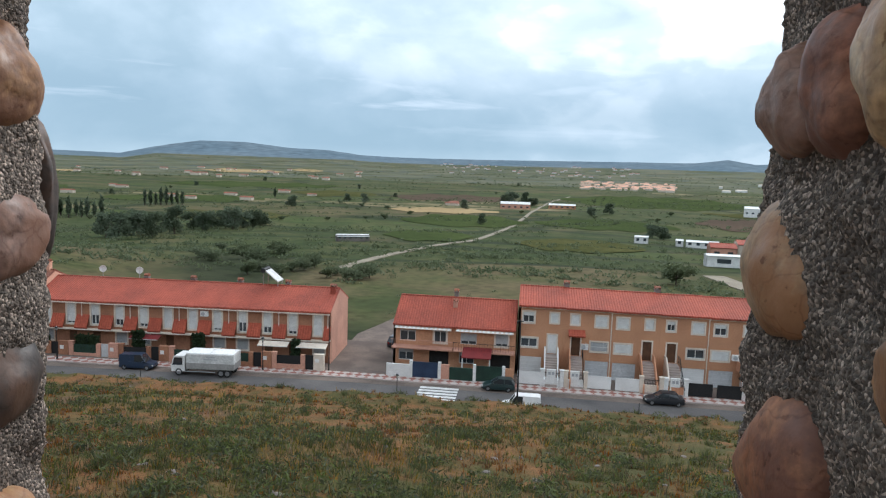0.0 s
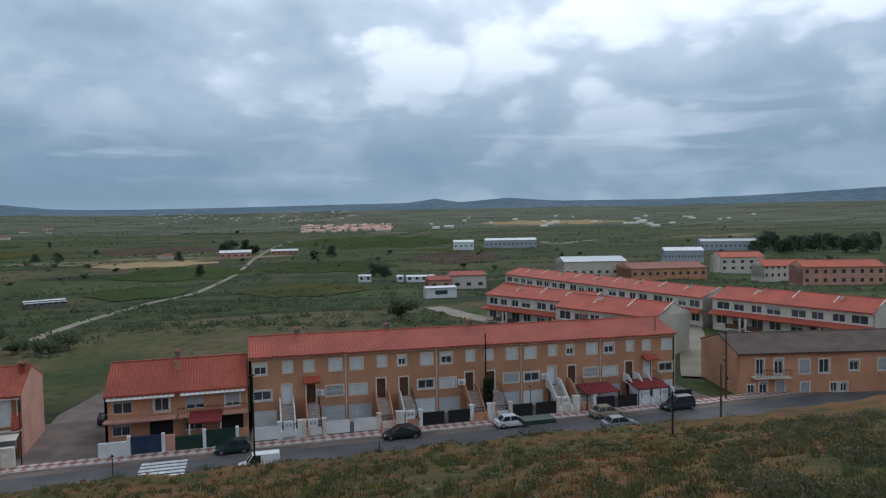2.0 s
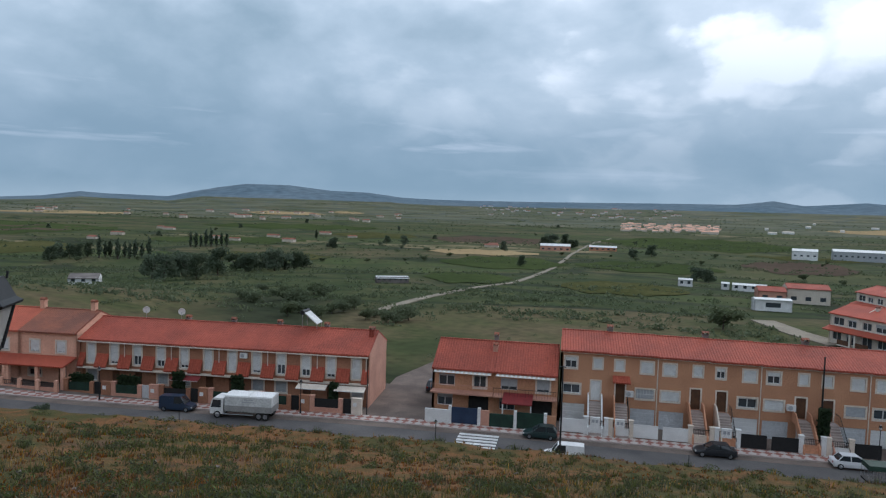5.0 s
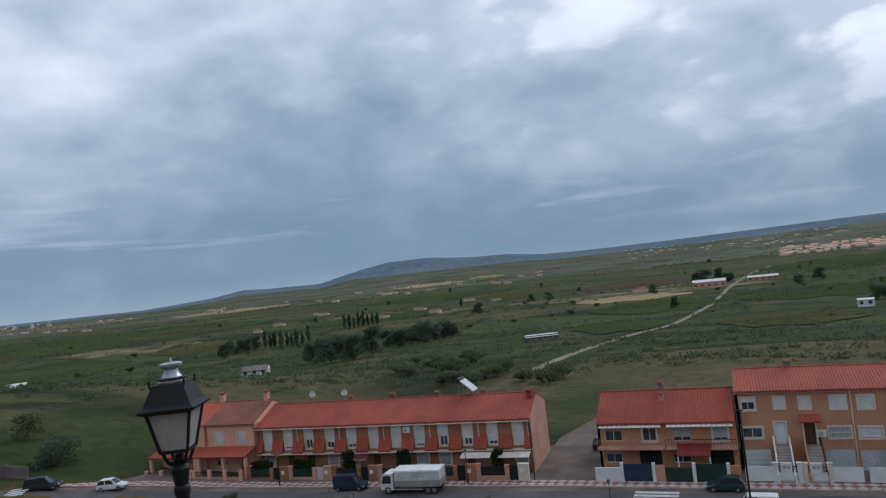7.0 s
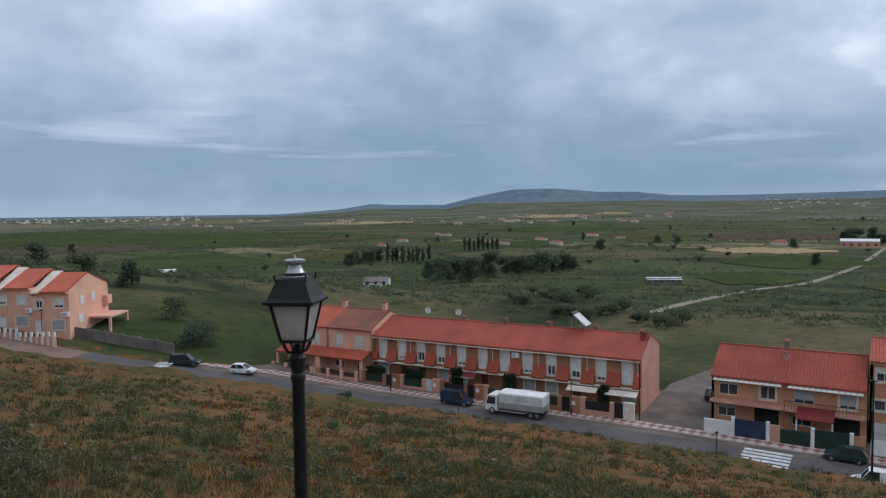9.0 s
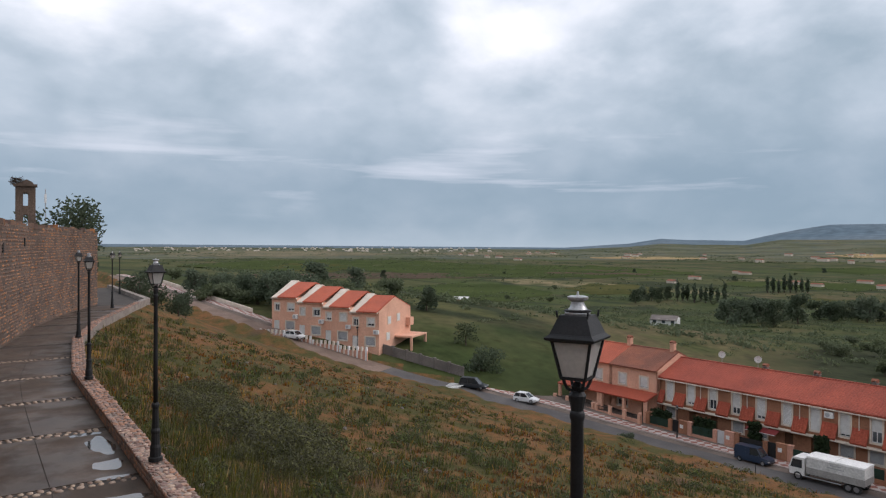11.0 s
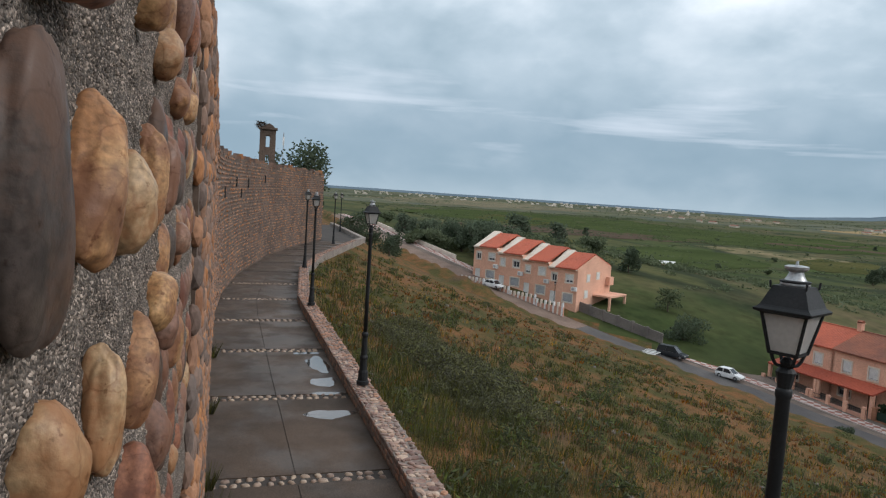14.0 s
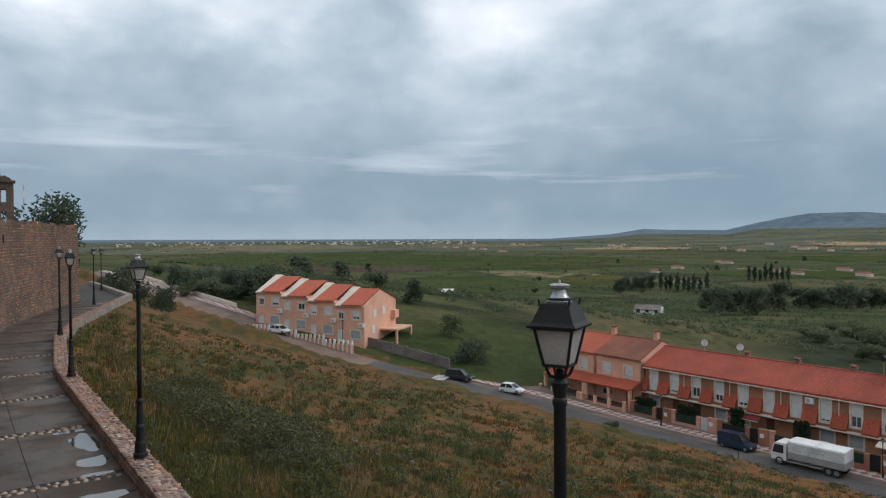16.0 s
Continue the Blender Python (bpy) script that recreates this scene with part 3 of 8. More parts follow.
def wall_mesh(x0, x1, z0, z1, openings, y0=0.0, y1=0.25):
    """A wall slab with openings (xa, xb, za, zb) cut through it, as one closed mesh."""
    xs = sorted({round(v, 4) for v in (x0, x1, *[q for o in openings for q in o[:2]])})
    zs = sorted({round(v, 4) for v in (z0, z1, *[q for o in openings for q in o[2:]])})
    solid = lambda i, k: 0 <= i < len(xs) - 1 and 0 <= k < len(zs) - 1 and not any(o[0] < (xs[i] + xs[i + 1]) / 2 < o[1] and o[2] < (zs[k] + zs[k + 1]) / 2 < o[3] for o in openings)
    me = Mesh()
    me.v = [(x, y, z) for y in (y0, y1) for z in zs for x in xs]
    at = lambda s, i, k: s * len(xs) * len(zs) + k * len(xs) + i
    for i in range(len(xs) - 1):
        for k in range(len(zs) - 1):
            if not solid(i, k):
                continue
            me.f += [(at(0, i, k), at(0, i + 1, k), at(0, i + 1, k + 1), at(0, i, k + 1)), (at(1, i, k), at(1, i, k + 1), at(1, i + 1, k + 1), at(1, i + 1, k))]
            for di, dk, a, b in ((-1, 0, (i, k), (i, k + 1)), (1, 0, (i + 1, k), (i + 1, k + 1)), (0, -1, (i, k), (i + 1, k)), (0, 1, (i, k + 1), (i + 1, k + 1))):
                if not solid(i + di, k + dk):
                    me.f.append((at(0, *a), at(1, *a), at(1, *b), at(0, *b)))
    return me


def slatted(xa, xb, y0, y1, za, zb, pitch=0.12):
    """A slatted sheet in one piece: grooves between the slats."""
    n = max(2, int((zb - za) / pitch))
    h = (zb - za) / n
    poly = [(y1, za), (y1, zb)]
    for i in reversed(range(n)):
        poly += [(y0, za + (i + 1) * h - 0.012), (y0, za + i * h + 0.012), (y0 + 0.025, za + i * h)] if i else [(y0, za + h - 0.012), (y0, za)]
    return Mesh().prism(poly, xa, xb)


def window(parent, xa, xb, za, zb, y, shut=0.0, surround=None, shutter=None, bars=False):
    """A window in an opening: surround, frame, sill, pane, and a roller shutter let down by a share."""
    w = part("window", Mesh().box(xa, xa + 0.06, y + 0.08, y + 0.16, za, zb).box(xb - 0.06, xb, y + 0.08, y + 0.16, za, zb)
             .box(xa + 0.06, xb - 0.06, y + 0.08, y + 0.16, zb - 0.06, zb).box(xa + 0.06, xb - 0.06, y + 0.08, y + 0.16, za, za + 0.06)
             .box((xa + xb) / 2 - 0.03, (xa + xb) / 2 + 0.03, y + 0.08, y + 0.16, za + 0.06, zb - 0.06), M_WHITE, parent)
    part("pane", Mesh().box(xa + 0.06, xb - 0.06, y + 0.17, y + 0.19, za + 0.06, zb - 0.06), M_PANE, w)
    if surround:
        k = 0.16
        s = Mesh().box(xa - k, xa, y - 0.04, y + 0.1, za - k, zb + k).box(xb, xb + k, y - 0.04, y + 0.1, za - k, zb + k)
        s.box(xa, xb, y - 0.04, y + 0.1, zb, zb + k).box(xa, xb, y - 0.09, y + 0.1, za - k, za)
        part("surround", s, surround, w)
    if shut > 0.02:
        me = slatted(xa + 0.01, xb - 0.01, y + 0.03, y + 0.075, zb - (zb - za) * shut, zb)
        part("shutter", me, shutter or M_SHUTTER, w)
    if bars:
        me = Mesh()
        for i in range(6):
            x = xa + (xb - xa) * (i + 0.5) / 6
            me.box(x - 0.012, x + 0.012, y - 0.08, y - 0.056, za, zb)
        me.box(xa, xb, y - 0.083, y - 0.053, (za + zb) / 2 - 0.02, (za + zb) / 2 + 0.02)
        tagged(part("window_bars", me, M_WHITE, w), kind="stuff")
    return w


def gable_roof(parent, x0, x1, y0, y1, eave, ridge, material, over=0.35, side=0.0):
    """Two tiled slopes with depth, ridge along x."""
    ym = (y0 + y1) / 2
    k = (ridge - eave) / (ym - y0)
    a = (y0 - over, eave - over * k)
    b = (y1 + over, eave - over * k)
    me = Mesh().prism([a, (ym, ridge), b, (b[0], b[1] + 0.18), (ym, ridge + 0.2), (a[0], a[1] + 0.18)], x0 - side, x1 + side)
    r = part("roof", me, material, parent)
    caps = Mesh()
    n = max(2, int((x1 - x0) / 0.42))
    for i in range(n):
        xa = x0 + (x1 - x0) * i / n
        caps.prism([(ym - 0.14, ridge + 0.17), (ym - 0.09, ridge + 0.26), (ym + 0.09, ridge + 0.26), (ym + 0.14, ridge + 0.17)], xa + 0.01, xa + (x1 - x0) / n)
    part("ridge_tiles", caps, material, r)
    return r


def chimney(parent, x, y, z, h=0.9, w=0.5, material=None):
    c = part("chimney", Mesh().box(x - w / 2, x + w / 2, y - w / 2, y + w / 2, z, z + h).box(x - w / 2 - 0.06, x + w / 2 + 0.06, y - w / 2 - 0.06, y + w / 2 + 0.06, z + h, z + h + 0.08), material or M_GREYWALL, parent)
    part("chimney_cap", Mesh().box(x - w / 2, x - w / 2 + 0.1, y - w / 2, y + w / 2, z + h + 0.08, z + h + 0.25).box(x + w / 2 - 0.1, x + w / 2, y - w / 2, y + w / 2, z + h + 0.08, z + h + 0.25)
         .prism([(y - w / 2 - 0.05, z + h + 0.25), (y, z + h + 0.42), (y + w / 2 + 0.05, z + h + 0.25)], x - w / 2 - 0.05, x + w / 2 + 0.05), M_ROOF_OLD, c)
    return c


def gable_walls(parent, x0, x1, y0, y1, eave, ridge, material, left, right):
    ym = (y0 + y1) / 2
    poly = [(y0, 0), (y1, 0), (y1, eave), (ym, ridge), (y0, eave)]
    if left:
        part("gable_wall", Mesh().prism(poly, x0, x0 + 0.25), material, parent)
    if right:
        part("gable_wall", Mesh().prism(poly, x1 - 0.25, x1), material, parent)


def drainpipe(parent, x, z0, z1, y=-0.08):
    part("drainpipe", Mesh().bar((x, y, z0), (x, y, z1), 0.05).box(x - 0.08, x + 0.08, y - 0.05, y + 0.06, z1 - 0.12, z1 + 0.04), M_CREAM, parent)


def air_unit(parent, x, z, y=0.0):
    a = part("air_conditioner", Mesh().box(x - 0.4, x + 0.4, y - 0.36, y - 0.02, z, z + 0.58), M_WHITE, parent)
    part("fan_grille", Mesh().prism([(x - 0.1 + 0.22 * math.cos(t * math.pi / 6), z + 0.29 + 0.22 * math.sin(t * math.pi / 6)) for t in range(12)], y - 0.38, y - 0.362, "y"), M_GREYSHUT, a)


def dish(name_at, r=0.4):
    """A satellite dish on a short mast."""
    t = thing("satellite_dish", name_at, "white round satellite dish on a roof mast", "satellite dish")
    part("mast", Mesh().bar((0, 0, -0.3), (0, 0, 0.7), 0.03), M_ZINC, t)
    me = Mesh()
    n = len(me.v)
    for j, (rr, d) in enumerate(((0.02, 0.1), (0.5, 0.07), (0.85, 0.02), (1.0, -0.02))):
        for i in range(14):
            a = 2 * math.pi * i / 14
            me.v.append((r * rr * math.cos(a), d, 0.75 + r * rr * math.sin(a)))
    for j in range(3):
        for i in range(14):
            me.f.append((j * 14 + i, j * 14 + (i + 1) % 14, (j + 1) * 14 + (i + 1) % 14, (j + 1) * 14 + i))
    ob = part("reflector", me, M_WHITE, t)
    so = ob.modifiers.new("depth", "SOLIDIFY")
    so.thickness = 0.02
    part("arm", Mesh().bar((0, 0.1, 0.4), (0, -0.35, 0.7), 0.02), M_ZINC, t)
    return t


def hedge(x0, x1, y0, y1, z0, z1, m, label="clipped dark green hedge behind the fence", n=420):
    """A hedge of many small leaves on a dense core."""
    rr = random.Random(int(x0 * 31 + z1 * 7))
    me = Mesh()
    for _ in range(n):
        c = Vector((rr.uniform(x0, x1), rr.uniform(y0, y1), rr.uniform(z0, z1) + 0.12 * rr.random()))
        if rr.random() < 0.6:
            c.y = y0 + rr.uniform(-0.1, 0.05)
        u = Vector((rr.gauss(0, 1), rr.gauss(0, 1), rr.gauss(0, 1))).normalized() * rr.uniform(0.1, 0.2)
        w = u.orthogonal().normalized() * rr.uniform(0.08, 0.16)
        k = len(me.v)
        me.v += [tuple(c - u), tuple(c + w), tuple(c + u), tuple(c - w)]
        me.f.append((k, k + 1, k + 2, k + 3))
    t = thing("hedge", m, label, "hedge")
    part("foliage", me, M_HEDGE, t)
    part("core", Mesh().box(x0 + 0.08, x1 - 0.08, y0 + 0.08, y1 - 0.08, z0, z1 - 0.1), M_HEDGE, t)
    return t


# terrace of six red brick houses with a tile skirt under the upper windows
L_W = 33.2 / 6
L_AT = pose(-20.9, 69.7, -21.2, 0, 0, 3.06)


def terrace_house(i):
    """One brick house; i counts from the gable end away."""
    x1, x0 = -i * L_W, -(i + 1) * L_W
    dx = (x0 + x1) / 2
    t = thing("terraced_house", L_AT @ pose(dx, 0, 0), "red brick terraced house with white shutters and tiled skirt", "house", "brick terrace")
    h, ridge, deep = 5.7, 7.4, 8.4
    a, b = -L_W / 2, L_W / 2
    wins = [(-L_W * 0.25 - 0.45, -L_W * 0.25 + 0.45, 3.05, 5.3), (L_W * 0.25 - 0.45, L_W * 0.25 + 0.45, 3.05, 5.3)]
    part("upper_wall", wall_mesh(a, b, 2.5, h, wins), M_BRICK_L, t)
    low = [(a + 0.7, a + 1.9, 1.0, 2.2), (b - 1.8, b - 0.9, 0.0, 2.15)] if i % 2 else [(b - 1.9, b - 0.7, 1.0, 2.2), (a + 0.9, a + 1.8, 0.0, 2.15)]
    part("lower_wall", wall_mesh(a, b, 0, 2.5, low, 0.25, 0.5), M_BRICK_L, t)
    part("body", Mesh().box(a + 0.02, b - 0.02, 0.5, deep, 0, h - 0.05), M_BRICK_L, t)
    # dark sheet behind the windows, shade of the rooms as colour
    part("room_shade_sheet", Mesh().box(a + 0.3, b - 0.3, 0.26, 0.49, 2.6, h - 0.3), M_DARK, t)
    for k, w in enumerate(wins):
        window(t, *w, -0.02, (0.85, 1.0, 0.55, 0.7, 1.0, 0.9)[(i * 2 + k) % 6], M_CREAM)
    window(t, *low[0], 0.25, 0.9, M_CREAM, M_GREYSHUT)
    d = low[1]
    part("front_door", Mesh().box(d[0], d[1], 0.32, 0.4, 0, d[3]), M_WOOD, t)
    for xa, xb in ((a, wins[0][0] - 0.2), (wins[0][1] + 0.2, wins[1][0] - 0.2), (wins[1][1] + 0.2, b)):
        part("tile_skirt", Mesh().prism([(0, 4.1), (0, 3.9), (-0.6, 2.62), (-0.65, 2.78)], xa, xb), M_SKIRT, t)
    part("porch_edge", Mesh().box(a, b, -0.62, 0.24, 2.48, 2.6), M_CREAM, t)
    gable_roof(t, a, b, 0, deep, h, ridge, M_ROOF, 0.4)
    gable_walls(t, a, b, 0, deep, h, ridge, M_PINK if i == 0 else M_BRICK_L, i == 5, i == 0)
    part("gutter", Mesh().box(a, b, -0.5, -0.4, h - 0.3, h - 0.2), M_CREAM, t)
    drainpipe(t, b - 0.12 if i else b - 0.3, 3.9, h - 0.2)
    if i in (1, 2, 3, 4):
        chimney(t, b - 0.5, deep / 2 + 0.3, ridge - 0.2, 0.6, 0.5)
    if i == 0:
        chimney(t, b - 0.5, deep / 2 - 1.0, ridge - 0.9, 1.3, 0.6, M_ROOF)
    if i == 2:
        air_unit(t, 0.0, 4.6)
    # front wall of the yard with a gate
    f = thing("front_fence", L_AT @ pose(dx, -2.6, 0), "low brick and render yard wall with dark gate", "fence", "yard walls")
    mm = (M_PINK, M_BRICK_L)[i % 2]
    part("post", Mesh().box(a + 0.02, a + 0.5, -0.2, 0.2, 0, 1.7).box(a - 0.02, a + 0.54, -0.24, 0.24, 1.7, 1.78), mm, f)
    part("low_wall", Mesh().box(a + 0.5, 0.3, -0.12, 0.12, 0, 0.55), mm, f)
    part("panel", Mesh().box(a + 0.5, 0.3, -0.03, 0.03, 0.55, 1.45), M_GREEN_DK if i % 3 else M_IRON, f)
    part("post", Mesh().box(0.3, 0.75, -0.2, 0.2, 0, 1.6), mm, f)
    part("gate", Mesh().box(0.77, 1.65, -0.04, 0.04, 0.08, 1.6), M_GARAGE if i == 4 else M_IRON, f)
    part("meter_pillar", Mesh().box(1.67, b - 0.02, -0.22, 0.22, 0, 1.75), M_CREAM if i in (0, 2) else mm, f)
    part("meter_box", Mesh().box(1.85, 2.25, -0.24, -0.215, 0.9, 1.3), M_WHITE, f)


for i in range(6):
    terrace_house(i)
hedge(-2.2, 0.3, -0.3, 0.3, 0, 2.3, L_AT @ pose(-5.5 * L_W, -2.2, 0), n=600)
hedge(-2.2, 0.3, -0.3, 0.3, 0, 2.4, L_AT @ pose(-4.5 * L_W, -2.2, 0), n=600)
hedge(-0.6, 0.6, -0.4, 0.4, 0, 3.0, L_AT @ pose(-3.7 * L_W, -1.6, 0), "round dark green shrub beside the porch", 350)
hedge(-0.6, 0.6, -0.4, 0.4, 0, 3.0, L_AT @ pose(-2.5 * L_W, -1.6, 0), "round dark green shrub beside the porch", 350)
hedge(-0.4, 0.5, -0.4, 0.4, 0, 2.9, L_AT @ pose(-0.62 * L_W, -1.2, 0), "round dark green shrub beside the porch", 300)
for k, (sx, mt) in enumerate(((-3.6 * L_W, M_RED_AWN), (-1.05 * L_W, M_CREAM), (-0.3 * L_W, M_CREAM))):
    aw = thing("awning", L_AT @ pose(sx, -1.0, 2.25), "striped cloth awning rolled out over a porch", "awning")
    for q in range(9):
        part("cloth_strip", Mesh().tilted((-1.6 + q * 0.36 + 0.18, 0, 0.2), (-1.6 + q * 0.36 + 0.18, -0.9, -0.1), (0.175, 0, 0), (0, 0, 0.03)), mt, aw)
    part("rod", Mesh().bar((-1.6, -0.9, -0.12), (1.65, -0.9, -0.12), 0.03), M_WHITE, aw)
for sx, sy in ((-33.2 + 5.2, 4.6), (-33.2 + 9.6, 4.6)):
    dish(L_AT @ pose(sx, sy, 7.75, 0, 0, 20))
solar = thing("solar_water_heater", L_AT @ pose(-8.1, 4.2, 7.9), "solar water heater panel with tank on the ridge", "solar heater")
part("panel", Mesh().tilted((-0.2, 0, 1.35), (1.25, 0, 0.15), (0, 0.95, 0), (0.05, 0, 0.07)), M_TARP, solar)
part("tank", Mesh().bar((-0.45, -1.0, 1.4), (-0.45, 1.0, 1.4), 0.26, sides=12), M_IRON, solar)
part("frame", Mesh().bar((-0.45, -0.8, -0.2), (-0.45, -0.8, 1.2), 0.04).bar((-0.45, 0.8, -0.2), (-0.45, 0.8, 1.2), 0.04).bar((1.2, -0.8, -0.3), (1.2, -0.8, 0.15), 0.04).bar((1.2, 0.8, -0.3), (1.2, 0.8, 0.15), 0.04), M_ZINC, solar)


# pair of older ochre houses beyond the terrace
def old_house(k):
    w = 7.0
    t = thing("older_house", L_AT @ pose(-33.2 - 0.02 - (k + 0.5) * w, -0.5, 0.4), "ochre rendered house with porch and weathered tiles", "house", "older houses")
    a, b = -w / 2, w / 2 - 0.02
    h, ridge, deep = 5.9, 7.7, 8.5
    wins = [(-2.2, -1.1, 3.6, 4.9), (1.0, 2.1, 3.6, 4.9)]
    low = [(-2.4, -0.9, 0.9, 2.2), (1.2, 2.2, 0, 2.2)]
    part("wall", wall_mesh(a, b, 0, h, wins + low), M_SALMON, t)
    part("body", Mesh().box(a, b, 0.27, deep, 0, h - 0.05), M_SALMON, t)
    for wd in wins:
        window(t, *wd, 0, 0.9, M_CREAM)
    window(t, *low[0], 0, 0.5, M_CREAM, M_GREYSHUT)
    part("front_door", Mesh().box(1.2, 2.2, 0.1, 0.2, 0, 2.2), M_WOOD, t)
    part("porch_roof", Mesh().prism([(0, 3.25), (0, 3.1), (-2.3, 2.45), (-2.35, 2.62)], a, b), M_SKIRT, t)
    for x in (a + 0.2, 0.2, b - 0.2):
        part("porch_pillar", Mesh().box(x - 0.18, x + 0.18, -2.2, -1.84, 0, 2.55), M_SALMON, t)
    gable_roof(t, a, b, 0, deep, h, ridge, M_ROOF_OLD if k == 0 else M_ROOF_OR, 0.35)
    gable_walls(t, a, b, 0, deep, h, ridge, M_SALMON, True, True)
    chimney(t, (b - 0.8) if k == 0 else (b - 0.3), deep / 2, ridge - 0.1, 1.1, 0.55, M_SALMON)
    f = thing("front_fence", L_AT @ pose(-33.2 - (k + 0.5) * w, -3.5, 0.2), "pale yard wall with railings and pillars", "fence", "yard walls")
    part("low_wall", Mesh().box(a, b, -0.1, 0.1, 0, 0.7), M_PINK, f)
    for j in range(4):
        x = a + 0.2 + j * (w - 0.5) / 3
        part("post", Mesh().box(x - 0.18, x + 0.18, -0.18, 0.18, 0.0, 1.5), M_SALMON, f)
    rail = Mesh().box(a, b, -0.02, 0.02, 1.2, 1.25)
    for j in range(30):
        x = a + 0.1 + j * (w - 0.2) / 29
        rail.box(x - 0.01, x + 0.01, -0.01, 0.01, 0.7, 1.2)
    tagged(part("railing", rail, M_IRON, f), kind="stuff")


for k in range(2):
    old_house(k)

# low pair beside the lane
M_AT = pose(-7.7, 70.4, -21.25)
for k in range(2):
    w = 6.5
    t = thing("low_house", M_AT @ pose(-w / 2 + k * w, 0, 0), "ochre two-storey house with terrace and striped awning", "house", "low pair")
    a, b = -w / 2 + 0.01, w / 2 - 0.01
    h, ridge, deep = 4.95, 7.05, 8.0
    wins = [(a + 0.7, a + 2.4, 3.0, 4.2), (b - 2.1, b - 0.8, 3.0, 4.3)]
    low = [(a + 0.6, a + 2.2, 0.9, 2.1), (b - 2.6, b - 0.5, 0, 2.3)]
    part("wall", wall_mesh(a, b, 0, h, wins + low), M_STUCCO_R, t)
    part("body", Mesh().box(a, b, 0.27, deep, 0, h - 0.05), M_STUCCO_R, t)
    for j, wd in enumerate(wins):
        window(t, *wd, 0, (0.15, 0.1, 0.7, 0.8)[2 * k + j], M_CREAM if j else None, M_GREYSHUT)
    window(t, *low[0], 0, 0.3, None, M_GREYSHUT)
    # solid dark sheet closes the garage, painted as its inner shade
    part("garage_shade_sheet", Mesh().box(b - 2.6, b - 0.5, 0.15, 0.22, 0, 2.3), M_DARK, t)
    cloth = part("awning", Mesh().tilted((0, 0, 4.72), (0, -0.74, 4.47), (w / 2 - 0.25, 0, 0), (0, 0, 0.03)), M_CREAM, t, "white and ochre striped awning")
    for q in range(13):
        xx = a + 0.25 + q * 0.46
        part("stripe", Mesh().tilted((xx + 0.2, -0.02, 4.75), (xx + 0.2, -0.75, 4.5), (0.12, 0, 0), (0, 0, 0.04)), M_WHITE, cloth)
    bal = Mesh().box(a + 0.05, b - 0.05, -1.3, 0, 2.45, 2.6)
    part("balcony_slab", bal, M_PINK, t)
    rl = Mesh().box(a + 0.05, b - 0.05, -1.3, -1.26, 3.4, 3.45)
    for q in range(24):
        xx = a + 0.1 + q * (w - 0.25) / 23
        rl.box(xx - 0.012, xx + 0.012, -1.29, -1.27, 2.6, 3.4)
    tagged(part("balcony_rail", rl, M_IRON if k else M_PINK, t), kind="stuff")
    gable_roof(t, a, b, 0, deep, h, ridge, M_ROOF, 0.45)
    gable_walls(t, a, b, 0, deep, h, ridge, M_STUCCO_R, k == 0, False)
    if k == 0:
        chimney(t, b - 0.2, deep / 2 - 1.4, ridge - 0.8, 0.7, 0.5, M_PINK)
        chimney(t, b - 0.3, deep / 2 + 0.2, ridge - 0.2, 0.9, 0.45, M_GREYWALL)
    f = thing("front_fence", M_AT @ pose(-w / 2 + k * w, -3.2, 0), ("white yard wall with blue metal gate", "brown yard wall with dark green gate")[k], "fence", "yard walls")
    part("low_wall", Mesh().box(a, a + 2.4, -0.12, 0.12, 0, 1.35), (M_WHITE, M_GREEN_DK)[k], f)
    for x in (a + 2.55, b - 1.0):
        part("post", Mesh().box(x - 0.15, x + 0.15, -0.18, 0.18, 0, 1.8), M_WHITE, f)
    part("gate", Mesh().box(a + 2.7, b - 1.15, -0.05, 0.05, 0.1, 1.7), (mat("blue_gate", (0.03, 0.05, 0.10), (0.02, 0.035, 0.07), 1, 0.5), M_GREEN_DK)[k], f)
    part("side_panel", Mesh().box(b - 0.85, b, -0.1, 0.1, 0, 1.6), (M_PINK, M_STUCCO_R)[k], f)
can = thing("porch_canopy", M_AT @ pose(2.6, -1.5, 2.2), "dark red tiled canopy over a yard gate", "canopy")
part("cover", Mesh().tilted((0, 0.9, 0.6), (0, -1.1, 0), (1.5, 0, 0), (0, 0, 0.1)), M_RED_AWN, can)
for x in (-1.4, 1.4):
    part("post", Mesh().box(x - 0.06, x + 0.06, -1.05, -0.93, -2.2, 0.05), M_WHITE, can)

# long ochre block: ten houses in five mirrored pairs, stairs up to the first floor
R_W = 48.2 / 10


def stair(parent, x0, x1, y_top, z_top, steps, run, material):
    poly = [(y_top, 0), (y_top, z_top)]
    for q in reversed(range(steps)):
        y = y_top - run * (steps - q) / steps
        poly += [(y, z_top * (q + 1) / steps), (y, z_top * q / steps)]
    me = Mesh().prism(poly, x0, x1)
    st = part("stair", me, material, parent)
    return st


